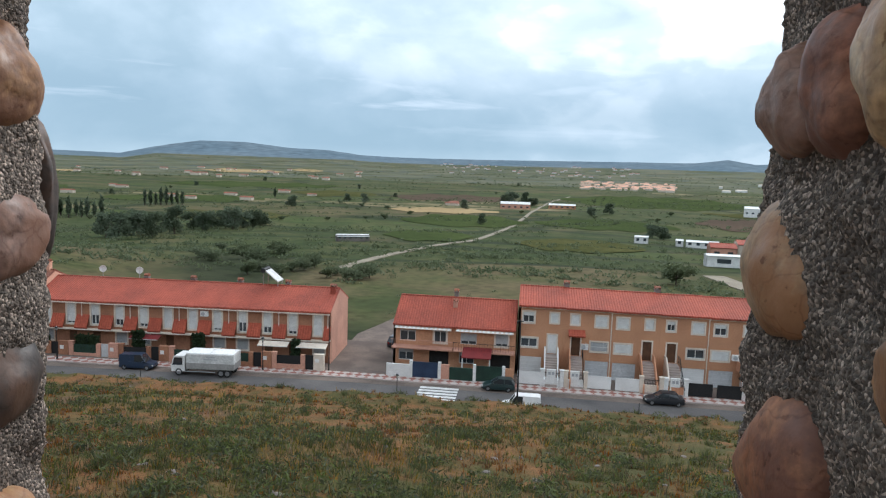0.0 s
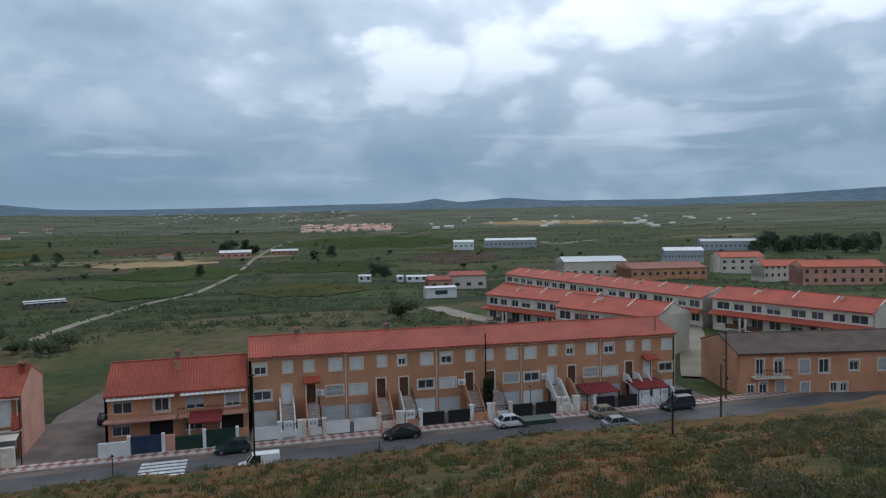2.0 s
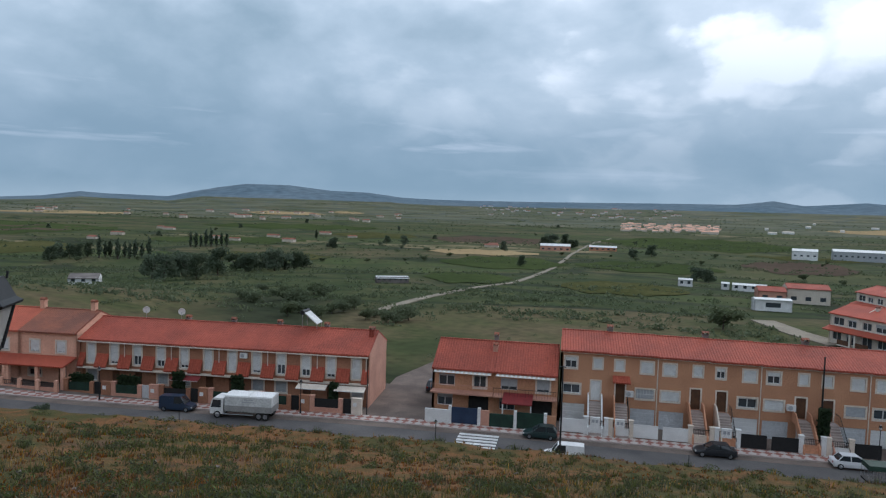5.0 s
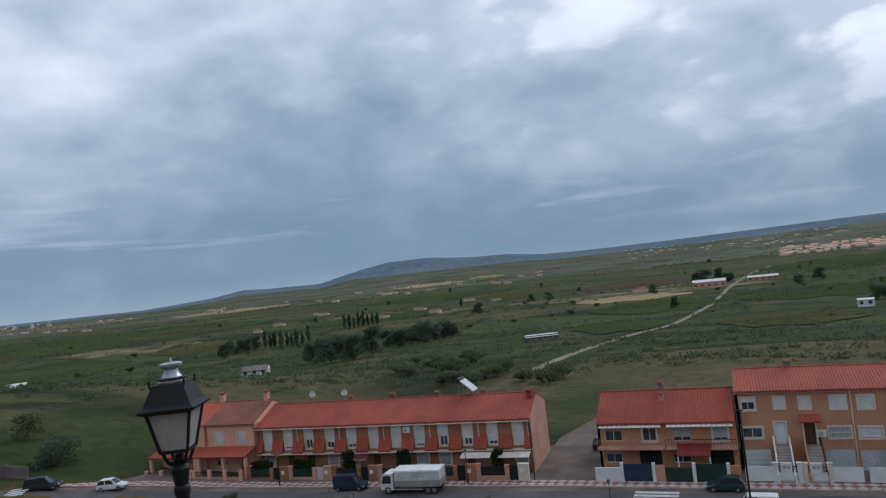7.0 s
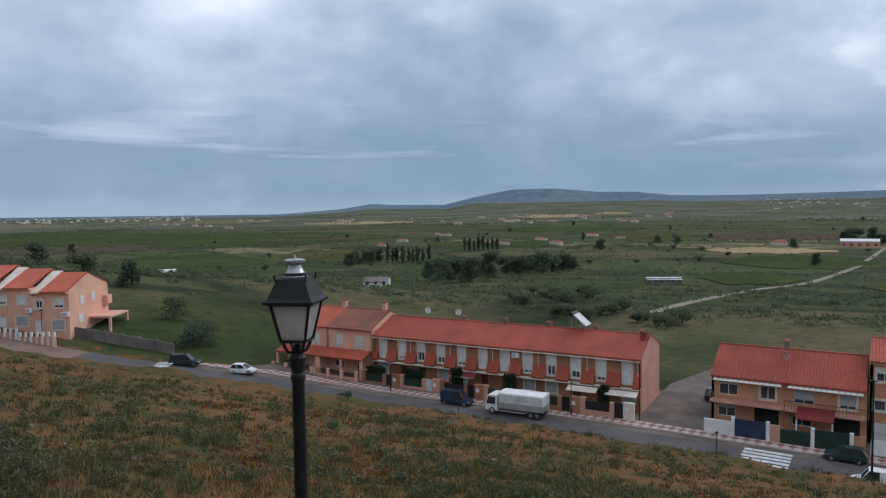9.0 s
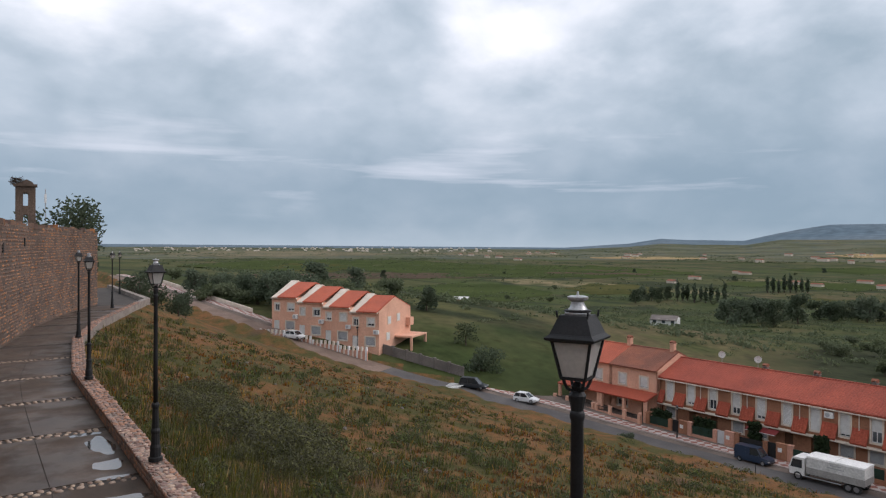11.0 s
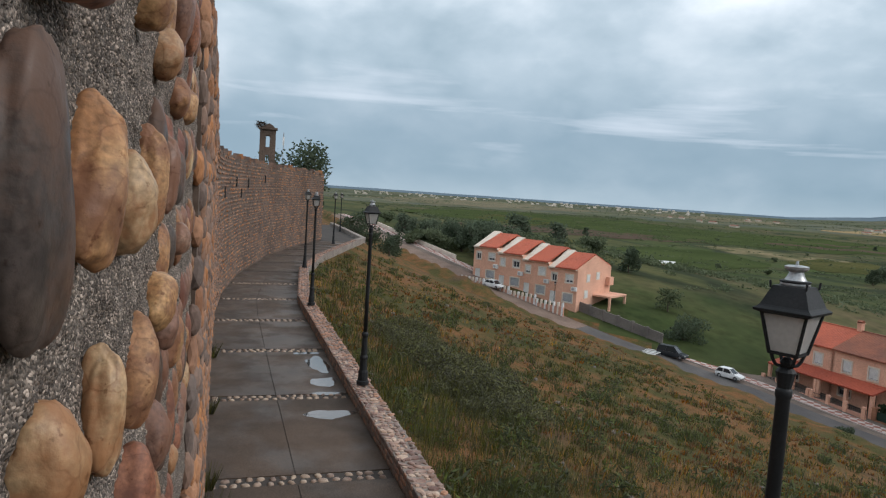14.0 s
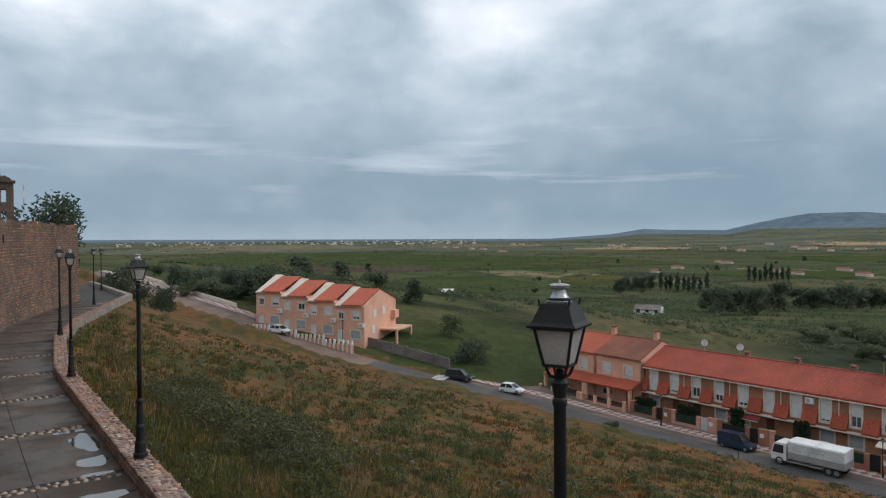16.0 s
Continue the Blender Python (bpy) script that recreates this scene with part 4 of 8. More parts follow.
def block_house(i):
    w = R_W
    t = thing("block_house", pose(-1.05 + (i + 0.5) * w, 71, -21.35 - 0.05 * i), "ochre brick house over a white garage door", "house", "ochre block")
    a, b = -w / 2 + 0.005, w / 2 - 0.005
    h, ridge, deep = 7.55, 8.8, 8.0
    f = -1 if i % 2 else 1          # mirrored pairs
    X = lambda u, v: (min(f * u, f * v), max(f * u, f * v))
    up = [(*X(-1.9, -0.75), 5.75, 6.85), (*X(0.95, 1.75), 5.85, 6.85)]
    mid = [(*X(-2.05, -0.35), 3.15, 4.1)]
    door = (*X(0.75, 1.65), 2.55, 4.55)
    gar = (*X(-2.2, 0.15), 0.0, 2.1)
    small = (*X(0.9, 1.6), 0.0, 1.9)
    wall = part("wall", wall_mesh(a, b, 0, h, up + mid + [door, gar, small]), M_STUCCO_R, t)
    part("body", Mesh().box(a, b, 0.27, deep, 0, h - 0.05), M_STUCCO_R, t)
    for k, wd in enumerate(up):
        window(t, *wd, 0, 1.0 if (i + k) % 4 else 0.35, M_CREAM)
    window(t, *mid[0], 0, 0.95 if i % 3 else 0.1, M_CREAM, M_GREYSHUT if i % 2 else M_SHUTTER, bars=(i in (1, 7)))
    dw = part("front_door", Mesh().box(door[0], door[1], 0.1, 0.18, door[2], door[3]), M_WHITE if i in (0, 6, 9) else M_WOOD, t)
    part("surround", Mesh().box(door[0] - 0.14, door[0], -0.04, 0.1, door[2], door[3] + 0.14).box(door[1], door[1] + 0.14, -0.04, 0.1, door[2], door[3] + 0.14).box(door[0], door[1], -0.04, 0.1, door[3], door[3] + 0.14), M_CREAM, dw)
    gd = slatted(gar[0], gar[1], 0.06, 0.14, 0, 2.1, 0.42)
    part("garage_door", gd, M_GARAGE if i % 3 else M_WHITE, t)
    part("cellar_door", Mesh().box(small[0], small[1], 0.1, 0.18, 0, 1.9), M_WHITE if i in (0, 2) else M_WOOD, t)
    gable_roof(t, a, b, 0, deep, h, ridge, M_ROOF, 0.4)
    gable_walls(t, a, b, 0, deep, h, ridge, M_STUCCO_R, i == 0, i == 9)
    part("cornice", Mesh().box(a, b, -0.1, 0, h - 0.28, h - 0.1), M_CREAM, t)
    if i % 2:
        drainpipe(t, b - 0.06, 0.2, h - 0.3)
    if i in (1, 4, 6):
        air_unit(t, f * 0.3, 3.3)
    if i in (1, 3, 5, 8):
        chimney(t, a + 0.2, deep / 2 + 0.4, ridge - 0.1, 0.65, 0.6)
    # landing and stair
    sw, sx = (M_WHITE, M_BROWN, M_BROWN, M_CREAM, M_BROWN, M_PINK, M_WHITE, M_BROWN, M_WHITE, M_WHITE)[i], X(0.55, 1.75)
    stair(t, sx[0], sx[1], -1.1, 2.5, 13, 3.0, M_CONC)
    part("landing", Mesh().box(sx[0], sx[1], -1.1, 0, 2.35, 2.5), M_CONC, t)
    rail = X(1.75, 1.87)
    part("stair_wall", Mesh().prism([(-4.1, 0), (0, 0), (0, 3.3), (-1.1, 3.3), (-4.1, 0.95)], rail[0], rail[1]), sw, t)
    r2 = X(0.43, 0.55)
    if i % 2 == 0:
        part("stair_wall", Mesh().prism([(-4.1, 0), (-1.1, 2.3), (0, 2.3), (0, 3.3), (-1.1, 3.3), (-4.1, 0.95)], r2[0], r2[1]), sw, t)
    else:
        me = Mesh().bar(((r2[0] + r2[1]) / 2, -4.1, 0.95), ((r2[0] + r2[1]) / 2, -1.1, 3.35), 0.03).bar(((r2[0] + r2[1]) / 2, -1.1, 3.35), ((r2[0] + r2[1]) / 2, 0, 3.35), 0.03)
        for q in range(14):
            yy = -4.05 + q * 0.3
            zz = min(2.5, max(0, (yy + 4.1) / 3.0 * 2.5))
            me.bar(((r2[0] + r2[1]) / 2, yy, zz), ((r2[0] + r2[1]) / 2, yy, zz + 0.86), 0.014, sides=4)
        part("stair_rail", me, M_IRON, t)
    if i in (1, 9):
        part("door_canopy", Mesh().prism([(0, 5.3), (0, 5.1), (-1.15, 4.75), (-1.2, 4.9)], *X(0.3, 2.0)), M_SKIRT, t)
    # yard wall
    fe = thing("front_fence", pose(-1.05 + (i + 0.5) * w, 67.4, -21.17 - 0.02 * i), "rendered yard wall with gate pillars beside the pavement", "fence", "yard walls")
    fm = (M_WHITE, M_WHITE, M_CREAM, M_BROWN, M_BROWN, M_WHITE, M_CREAM, M_PINK, M_WHITE, M_WHITE)[i]
    pm = (M_WHITE, M_CREAM, M_CREAM, M_WHITE, M_WHITE, M_CREAM, M_CREAM, M_WHITE, M_WHITE, M_WHITE)[i]
    g0, g1 = X(-2.2, 0.1)
    part("gate", Mesh().box(g0, g1, -0.04, 0.04, 0.08, 1.35), (M_WHITE, M_WHITE, M_WHITE, M_IRON, M_IRON, M_IRON, M_IRON, M_IRON, M_IRON, M_IRON)[i], fe)
    for u in (0.3, 2.2):
        x = f * u
        pl = part("gate_pillar", Mesh().box(x - 0.2, x + 0.2, -0.2, 0.2, 0, 1.65).box(x - 0.24, x + 0.24, -0.24, 0.24, 1.65, 1.73), pm, fe)
    n0, n1 = X(0.5, 2.0)
    part("low_wall", Mesh().box(n0, n1, -0.1, 0.1, 0, 0.85), fm, fe)
    if i in (0, 1, 3, 6, 8, 9):
        part("meter_pillar", Mesh().box(n0 + 0.2, n0 + 1.1, -0.16, 0.16, 0.85, 1.7), M_WHITE, fe)
        part("meter_box", Mesh().box(n0 + 0.35, n0 + 0.6, -0.185, -0.162, 1.2, 1.5).box(n0 + 0.7, n0 + 0.95, -0.185, -0.162, 1.2, 1.5), M_GREYSHUT, fe)
    rl = Mesh().box(n0, n1, -0.02, 0.02, 1.35, 1.4)
    for q in range(10):
        x = n0 + (n1 - n0) * (q + 0.5) / 10
        rl.box(x - 0.015, x + 0.015, -0.015, 0.015, 0.85, 1.35)
    tagged(part("railing", rl, M_IRON if i not in (6, 7) else M_WHITE, fe), kind="stuff")


for i in range(10):
    block_house(i)
for x, lab in ((16.2, 1), (35.8, 0), (42.0, 0)):
    if lab:
        hedge(-0.45, 0.45, -0.4, 0.4, 0, 4.2, pose(x + 6.9, 68.6, -21.4), "tall narrow dark cypress shrub in a yard", 500)
    else:
        c = thing("yard_canopy", pose(x, 68.3, -21.6), "dark red canopy over a parking yard", "canopy")
        part("cover", Mesh().tilted((0, 1.6, 2.5), (0, -1.2, 2.1), (2.0, 0, 0), (0, 0, 0.09)), M_RED_AWN, c)
        for px in (-1.9, 1.9):
            part("post", Mesh().box(px - 0.05, px + 0.05, -1.15, -1.05, 0, 2.15), M_IRON, c)

# brown older block at the street's end
t = thing("brown_house", pose(54.9, 73.8, -22.3, 0, 0, -12), "brown rendered house with balcony and dark roof", "house")
wins = [(1.2, 2.0, 0.9, 1.9), (2.6, 3.5, 0.6, 2.2), (4.6, 5.6, 0.6, 2.2), (1.0 + 1.2, 3.1, 3.1, 4.9), (4.4, 5.4, 3.1, 4.9), (7.4, 8.6, 3.1, 4.7), (9.8, 11.0, 3.1, 4.7), (13.5, 14.6, 3.3, 4.5), (7.6, 8.6, 0.6, 2.0), (11.2, 12.0, 0.8, 1.9), (12.4, 13.2, 0.8, 1.9), (17, 18.2, 3.2, 4.6)]
part("wall", wall_mesh(0, 24, 0, 5.6, wins, -5.6, -5.35), M_BROWN, t)
part("body", Mesh().box(0.0, 24, -5.33, 4.2, 0, 5.55), M_BROWN, t)
for k, wd in enumerate(wins):
    window(t, *wd, -5.6, (0.0, 0.2, 0.9)[k % 3], M_CREAM, M_GREYSHUT)
part("gable_wall", Mesh().prism([(-5.6, 0), (4.2, 0), (4.2, 5.6), (-0.7, 7.0), (-5.6, 5.6)], -0.1, 0.15), M_BROWN, t)
gable_roof(t, -0.1, 24, -5.6, 4.2, 5.6, 7.0, M_ROOF_DK, 0.4)
part("balcony_slab", Mesh().box(1.6, 6.0, -6.6, -5.6, 2.75, 2.9), M_CREAM, t)
rl = Mesh().box(1.6, 6.0, -6.6, -6.56, 3.75, 3.8)
for q in range(26):
    rl.box(1.65 + q * 0.172, 1.675 + q * 0.172, -6.59, -6.565, 2.9, 3.75)
tagged(part("balcony_rail", rl, M_IRON, t), kind="stuff")
for wy, wz in ((-2.6, 4.2), (-3.4, 2.2)):
    part("side_window", Mesh().box(-0.13, -0.1, wy - 0.3, wy + 0.3, wz - 0.35, wz + 0.35), M_CREAM, t)
    part("pane", Mesh().box(-0.15, -0.13, wy - 0.2, wy + 0.2, wz - 0.25, wz + 0.25), M_PANE, t)


# salmon terrace up the street
def salmon_house(k, n=4):
    w = 4.55
    m = pose(-87.0, 47.6, -15.3, 0, 0, 33.5)
    t = thing("salmon_house", m @ pose(-(k + 0.5) * w, 0, 0.55 * k), "salmon rendered terraced house with orange tiles", "house", "salmon terrace")
    a, b = -w / 2, w / 2 - 0.01
    h, deep = 5.7, 10.5
    wins = [(-1.7, -0.9, 3.7, 4.8), (0.6, 1.7, 3.7, 4.8)]
    low = [(-1.9, -0.9, 0.0, 2.2), (0.3, 1.8, 0.9, 2.1)]
    part("wall", wall_mesh(a, b, -1.2, h, wins + low), M_SALMON, t)
    part("body", Mesh().box(a, b, 0.27, deep, -1.2, h - 0.05), M_SALMON, t)
    for q, wd in enumerate(wins):
        window(t, *wd, 0, (0.2, 0.7, 1.0)[(k + q) % 3], M_CREAM)
    window(t, *low[1], 0, 0.9, M_CREAM, M_GREYSHUT)
    part("front_door", Mesh().box(-1.9, -0.9, 0.1, 0.2, 0, 2.2), M_WHITE, t)
    # one slope to the street side, stepped party walls between the roofs
    me = Mesh().prism([(-0.45, h - 0.1), (5.2, h + 1.9), (deep + 0.3, h), (deep + 0.3, h + 0.18), (5.2, h + 2.08), (-0.45, h + 0.1)], a + 1.25, b)
    part("roof", me, M_ROOF_OR, t)
    part("party_wall", Mesh().prism([(0, h), (5.2, h + 2.3), (deep, h), (deep, h - 0.5), (0, h - 0.5)], a - 0.02, a + 1.24), M_CREAM, t)
    part("cornice", Mesh().box(a, b, -0.3, 0, h - 0.2, h), M_CREAM, t)
    if k == 0:
        part("gable_wall", Mesh().prism([(0, -1.2), (deep, -1.2), (deep, h), (5.2, h + 1.85), (0, h)], b, b + 0.2), M_SALMON, t)
        for wy, wz in ((3.2, 4.3), (6.2, 4.5), (2.8, 2.0)):
            part("side_window", Mesh().box(b + 0.2, b + 0.24, wy - 0.55, wy + 0.55, wz - 0.6, wz + 0.6), M_CREAM, t)
            part("shutter", Mesh().box(b + 0.24, b + 0.26, wy - 0.4, wy + 0.4, wz - 0.45, wz + 0.45), M_SHUTTER, t)
        part("terrace_slab", Mesh().box(b + 0.2, b + 3.0, 5.0, deep, 1.6, 1.85), M_SALMON, t)
        for q in (5.2, deep - 0.2):
            part("terrace_pillar", Mesh().box(b + 2.7, b + 3.0, q - 0.15, q + 0.15, -2.2, 1.6), M_SALMON, t)
        part("glazed_balcony", Mesh().box(b + 0.2, b + 0.9, deep - 1.6, deep - 0.3, 3.0, 4.2), M_SALMON, t)
    air_unit(t, 2.1, 2.6)
    f = thing("front_fence", m @ pose(-(k + 0.5) * w, -3.0, 0.55 * k), "cream yard wall with pillars before a salmon house", "fence", "yard walls")
    part("low_wall", Mesh().box(a, b, -0.12, 0.12, -1.0, 0.6), M_PINK, f)
    for q in range(7):
        x = a + 0.2 + q * (w - 0.4) / 6
        part("post", Mesh().box(x - 0.13, x + 0.13, -0.15, 0.15, -1.0, 1.15), M_CREAM if q % 2 else M_WHITE, f)
    return t


for k in range(4):
    salmon_house(k)


# beige rows of the newer estate
def estate_row(m, n, w, h, ridge, deep, label, over_porch=True, left=True, right=True, step=0.0):
    for k in range(n):
        t = thing("estate_house", m @ pose((k + 0.5) * w, 0, -step * k), label, "house", "new estate")
        a, b = -w / 2, w / 2 - 0.01
        f = -1 if k % 2 else 1
        X = lambda u, v: (min(f * u, f * v), max(f * u, f * v))
        up = [(*X(-w * 0.37, -w * 0.01), h - 1.95, h - 0.6), (*X(w * 0.12, w * 0.40), h - 1.95, h - 0.7)]
        mid = [(*X(-w * 0.38, -w * 0.08), h - 4.6, h - 3.1), (*X(w * 0.08, w * 0.40), h - 5.0, h - 2.95)]
        low = [(*X(-w * 0.38, w * 0.02), 0.0, 2.0)]
        part("wall", wall_mesh(a, b, -2.0, h, up + mid + low), M_ESTATE, t)
        part("body", Mesh().box(a, b, 0.27, deep, -2.0, h - 0.05), M_ESTATE, t)
        for q, wd in enumerate(up + mid):
            window(t, *wd, 0, (0.0, 0.15, 0.0, 0.4, 0.0)[(k * 3 + q) % 5], None, M_GREYSHUT)
        part("garage_door", Mesh().box(low[0][0], low[0][1], 0.15, 0.22, 0, 2.0), M_WOOD, t)
        gable_roof(t, a, b, 0, deep, h, ridge, M_ROOF_EST, 0.45)
        if over_porch:
            part("porch_roof", Mesh().prism([(0, h - 2.15), (0, h - 2.35), (-1.6, h - 2.95), (-1.65, h - 2.75)], a, b), M_SKIRT, t)
            part("porch_pillar", Mesh().box(f * w * 0.42 - 0.15, f * w * 0.42 + 0.15, -1.5, -1.2, -2.0, h - 2.85), M_ESTATE, t)
            part("balcony_slab", Mesh().box(*X(0.0, w * 0.45), -1.4, 0, h - 5.25, h - 5.05), M_ESTATE, t)
            part("balcony_rail", Mesh().box(*X(0.0, w * 0.45), -1.4, -1.34, h - 5.05, h - 4.2), M_WOOD, t)
        gable_walls(t, a, b, 0, deep, h, ridge, M_ESTATE, left and k == 0, right and k == n - 1)
        part("party_wall", Mesh().prism([(-0.3, h - 0.1), (deep / 2, ridge + 0.4), (deep + 0.3, h - 0.1), (deep + 0.3, h - 0.4), (deep / 2, ridge), (-0.3, h - 0.4)], b - 0.2, b), M_CREAM, t)
        if k % 2:
            chimney(t, a + 0.6, deep * 0.35, ridge - 0.7, 0.9, 0.5, M_ESTATE)


def heading(x0, y0, x1, y1):
    return math.degrees(math.atan2(y1 - y0, x1 - x0))


LAB_E = "beige rendered estate house with orange tiles and porches"
estate_row(pose(45.2, 134, -24.0, 0, 0, heading(45.2, 134, 56.5, 112)), 4, 6.2, 7.8, 9.2, 9.0, LAB_E)
estate_row(pose(48.0, 106.5, -22.5, 0, 0, heading(50.5, 106.5, 58.5, 90)), 3, 6.4, 7.0, 8.6, 9.0, LAB_E)
estate_row(pose(65.5, 178, -24.3, 0, 0, heading(65.5, 178, 80.5, 112)), 10, 6.76, 8.0, 9.4, 9.5, LAB_E)
estate_row(pose(81.0, 110, -24.2, 0, 0, heading(81, 110, 90.5, 84)), 4, 6.9, 8.2, 9.8, 9.5, LAB_E)


def plain_building(name, m, w, d, h, ridge, wall, roof, label, nwin=4, floors=1):
    t = thing(name, m, label, "building")
    wins = [(-w / 2 + (q + 0.3) * w / nwin, -w / 2 + (q + 0.7) * w / nwin, f * 2.9 + 1.0, f * 2.9 + 2.2) for q in range(nwin) for f in range(floors)]
    part("wall", wall_mesh(-w / 2, w / 2, -3, h, wins), wall, t)
    part("body", Mesh().box(-w / 2, w / 2, 0.26, d, -3, h - 0.05), wall, t)
    for wd in wins:
        part("window", Mesh().box(wd[0], wd[1], 0.12, 0.2, wd[2], wd[3]), M_PANE, t)
    gable_roof(t, -w / 2, w / 2, 0, d, h, ridge, roof, 0.4)
    gable_walls(t, -w / 2, w / 2, 0, d, h, ridge, wall, True, True)
    return t


def polar(az, r, up=0.0, turn=0.0):
    a = radians(az)
    x, y = -math.sin(a) * r, math.cos(a) * r
    return pose(x, y, gz(x, y) + up, 0, 0, az + turn)


plain_building("farm_shed", polar(-17.2, 236, 0, 10), 12, 9, 4.6, 5.6, M_BEIGE, M_ROOF, "white walled shed under a dark red roof", 3)
plain_building("farm_shed", polar(-14.8, 232, 0, 10), 8, 7, 3.4, 4.4, M_PINK, M_ROOF, "low shed with a dark red roof", 2)
plain_building("warehouse", polar(-27.5, 300, 1, 14), 27, 18, 6, 7.6, M_BEIGE, M_GREYSHUT, "long warehouse with pale sheet roof", 8)
plain_building("warehouse", polar(-33.2, 290, 1, 22), 31, 20, 3.6, 5.4, M_BROWN, M_ROOF_OLD, "long brown warehouse with weathered dark red roof", 10)
plain_building("warehouse", polar(-20.7, 620, 2, 6), 46, 14, 5, 6.5, M_GREYSHUT, M_WHITE, "pale industrial hall in the fields", 12)
plain_building("warehouse", polar(-16.8, 600, 2, 0), 18, 12, 5, 6.5, M_WHITE, M_WHITE, "small pale hall in the fields", 4)
plain_building("town_house", polar(-38.5, 345, 1, 20), 20, 14, 6.5, 8.5, M_BEIGE, M_ROOF_OR, "two-storey house with orange hip roof", 5, 2)
plain_building("town_house", polar(-45.2, 262, 0, 25), 26, 11, 6, 7.8, M_PINK, M_ROOF_OR, "row of pink houses with orange roofs", 9, 2)
plain_building("town_house", polar(-41.6, 290, 1, 25), 18, 11, 5, 6.8, M_BEIGE, M_ROOF_OR, "row of pale houses with orange roofs", 8, 2)
plain_building("warehouse", polar(-34.3, 420, 2, 10), 22, 14, 5, 6.5, M_GREYSHUT, M_WHITE, "grey and white industrial hall", 12)
plain_building("warehouse", polar(-37.5, 560, 2, 10), 40, 14, 5, 6.5, M_GREYSHUT, M_GREYSHUT, "grey industrial hall behind pines", 12)
plain_building("farmhouse", polar(38.3, 222, 0, -10), 8, 6, 2.0, 3.0, M_WHITE, M_GREYWALL, "ruined white farmhouse in a meadow", 3)
plain_building("farm_shed", polar(14.9, 232, 0, 8), 11, 4, 1.7, 2.1, M_GREYWALL, M_WHITE, "low cattle shed with white roof sheets", 6)
plain_building("farm_shed", polar(-8.6, 290, 0, 0), 5.5, 3, 2.6, 2.9, M_WHITE, M_WHITE, "small white hut beside the hedges", 2)
plain_building("farm_shed", polar(-11.5, 285, 0, 0), 3, 3, 2.3, 2.6, M_WHITE, M_WHITE, "small white hut beside the hedges", 1)
plain_building("farm_shed", polar(-13.2, 282, 0, 0), 12, 4, 2.2, 2.6, M_WHITE, M_WHITE, "low white shed beside the hedges", 4)
plain_building("farm_shed", polar(-14.9, 196, 0, 12), 9, 4, 2.9, 3.1, M_WHITE, M_WHITE, "white lorry container standing on a lot", 1)
plain_building("farm_shed", polar(1.6, 560, 0, 0), 24, 8, 4, 5.5, M_PINK, M_WHITE, "farm sheds among dark trees", 5)
plain_building("farm_shed", polar(-2.2, 575, 0, 0), 22, 6, 3, 4, M_BROWN, M_WHITE, "long low farm shed", 5)
plain_building("farm_shed", polar(55, 330, 0, 0), 14, 7, 3, 3.8, M_WHITE, M_WHITE, "white roofed shed in the meadow", 3)
plain_building("farm_shed", polar(57.5, 318, 0, 0), 8, 5, 4, 4.6, M_GREYSHUT, M_GREYSHUT, "grey shed in the meadow", 2)

# ---- lamps on the parapet ----
M_OPAL = mat("opal_glass", (0.78, 0.75, 0.72), (0.7, 0.68, 0.65), 5, 0.3, 0.05, 30, spec=0.5)
_t = M_OPAL.node_tree
_tr, _mx = _t.nodes.new("ShaderNodeBsdfTranslucent"), _t.nodes.new("ShaderNodeMixShader")
_tr.inputs["Color"].default_value, _mx.inputs[0].default_value = (0.85, 0.83, 0.8, 1), 0.6
_t.links.new(_t.nodes["Principled BSDF"].outputs[0], _mx.inputs[1])
_t.links.new(_tr.outputs[0], _mx.inputs[2])
_t.links.new(_mx.outputs[0], _t.nodes["Material Output"].inputs[0])


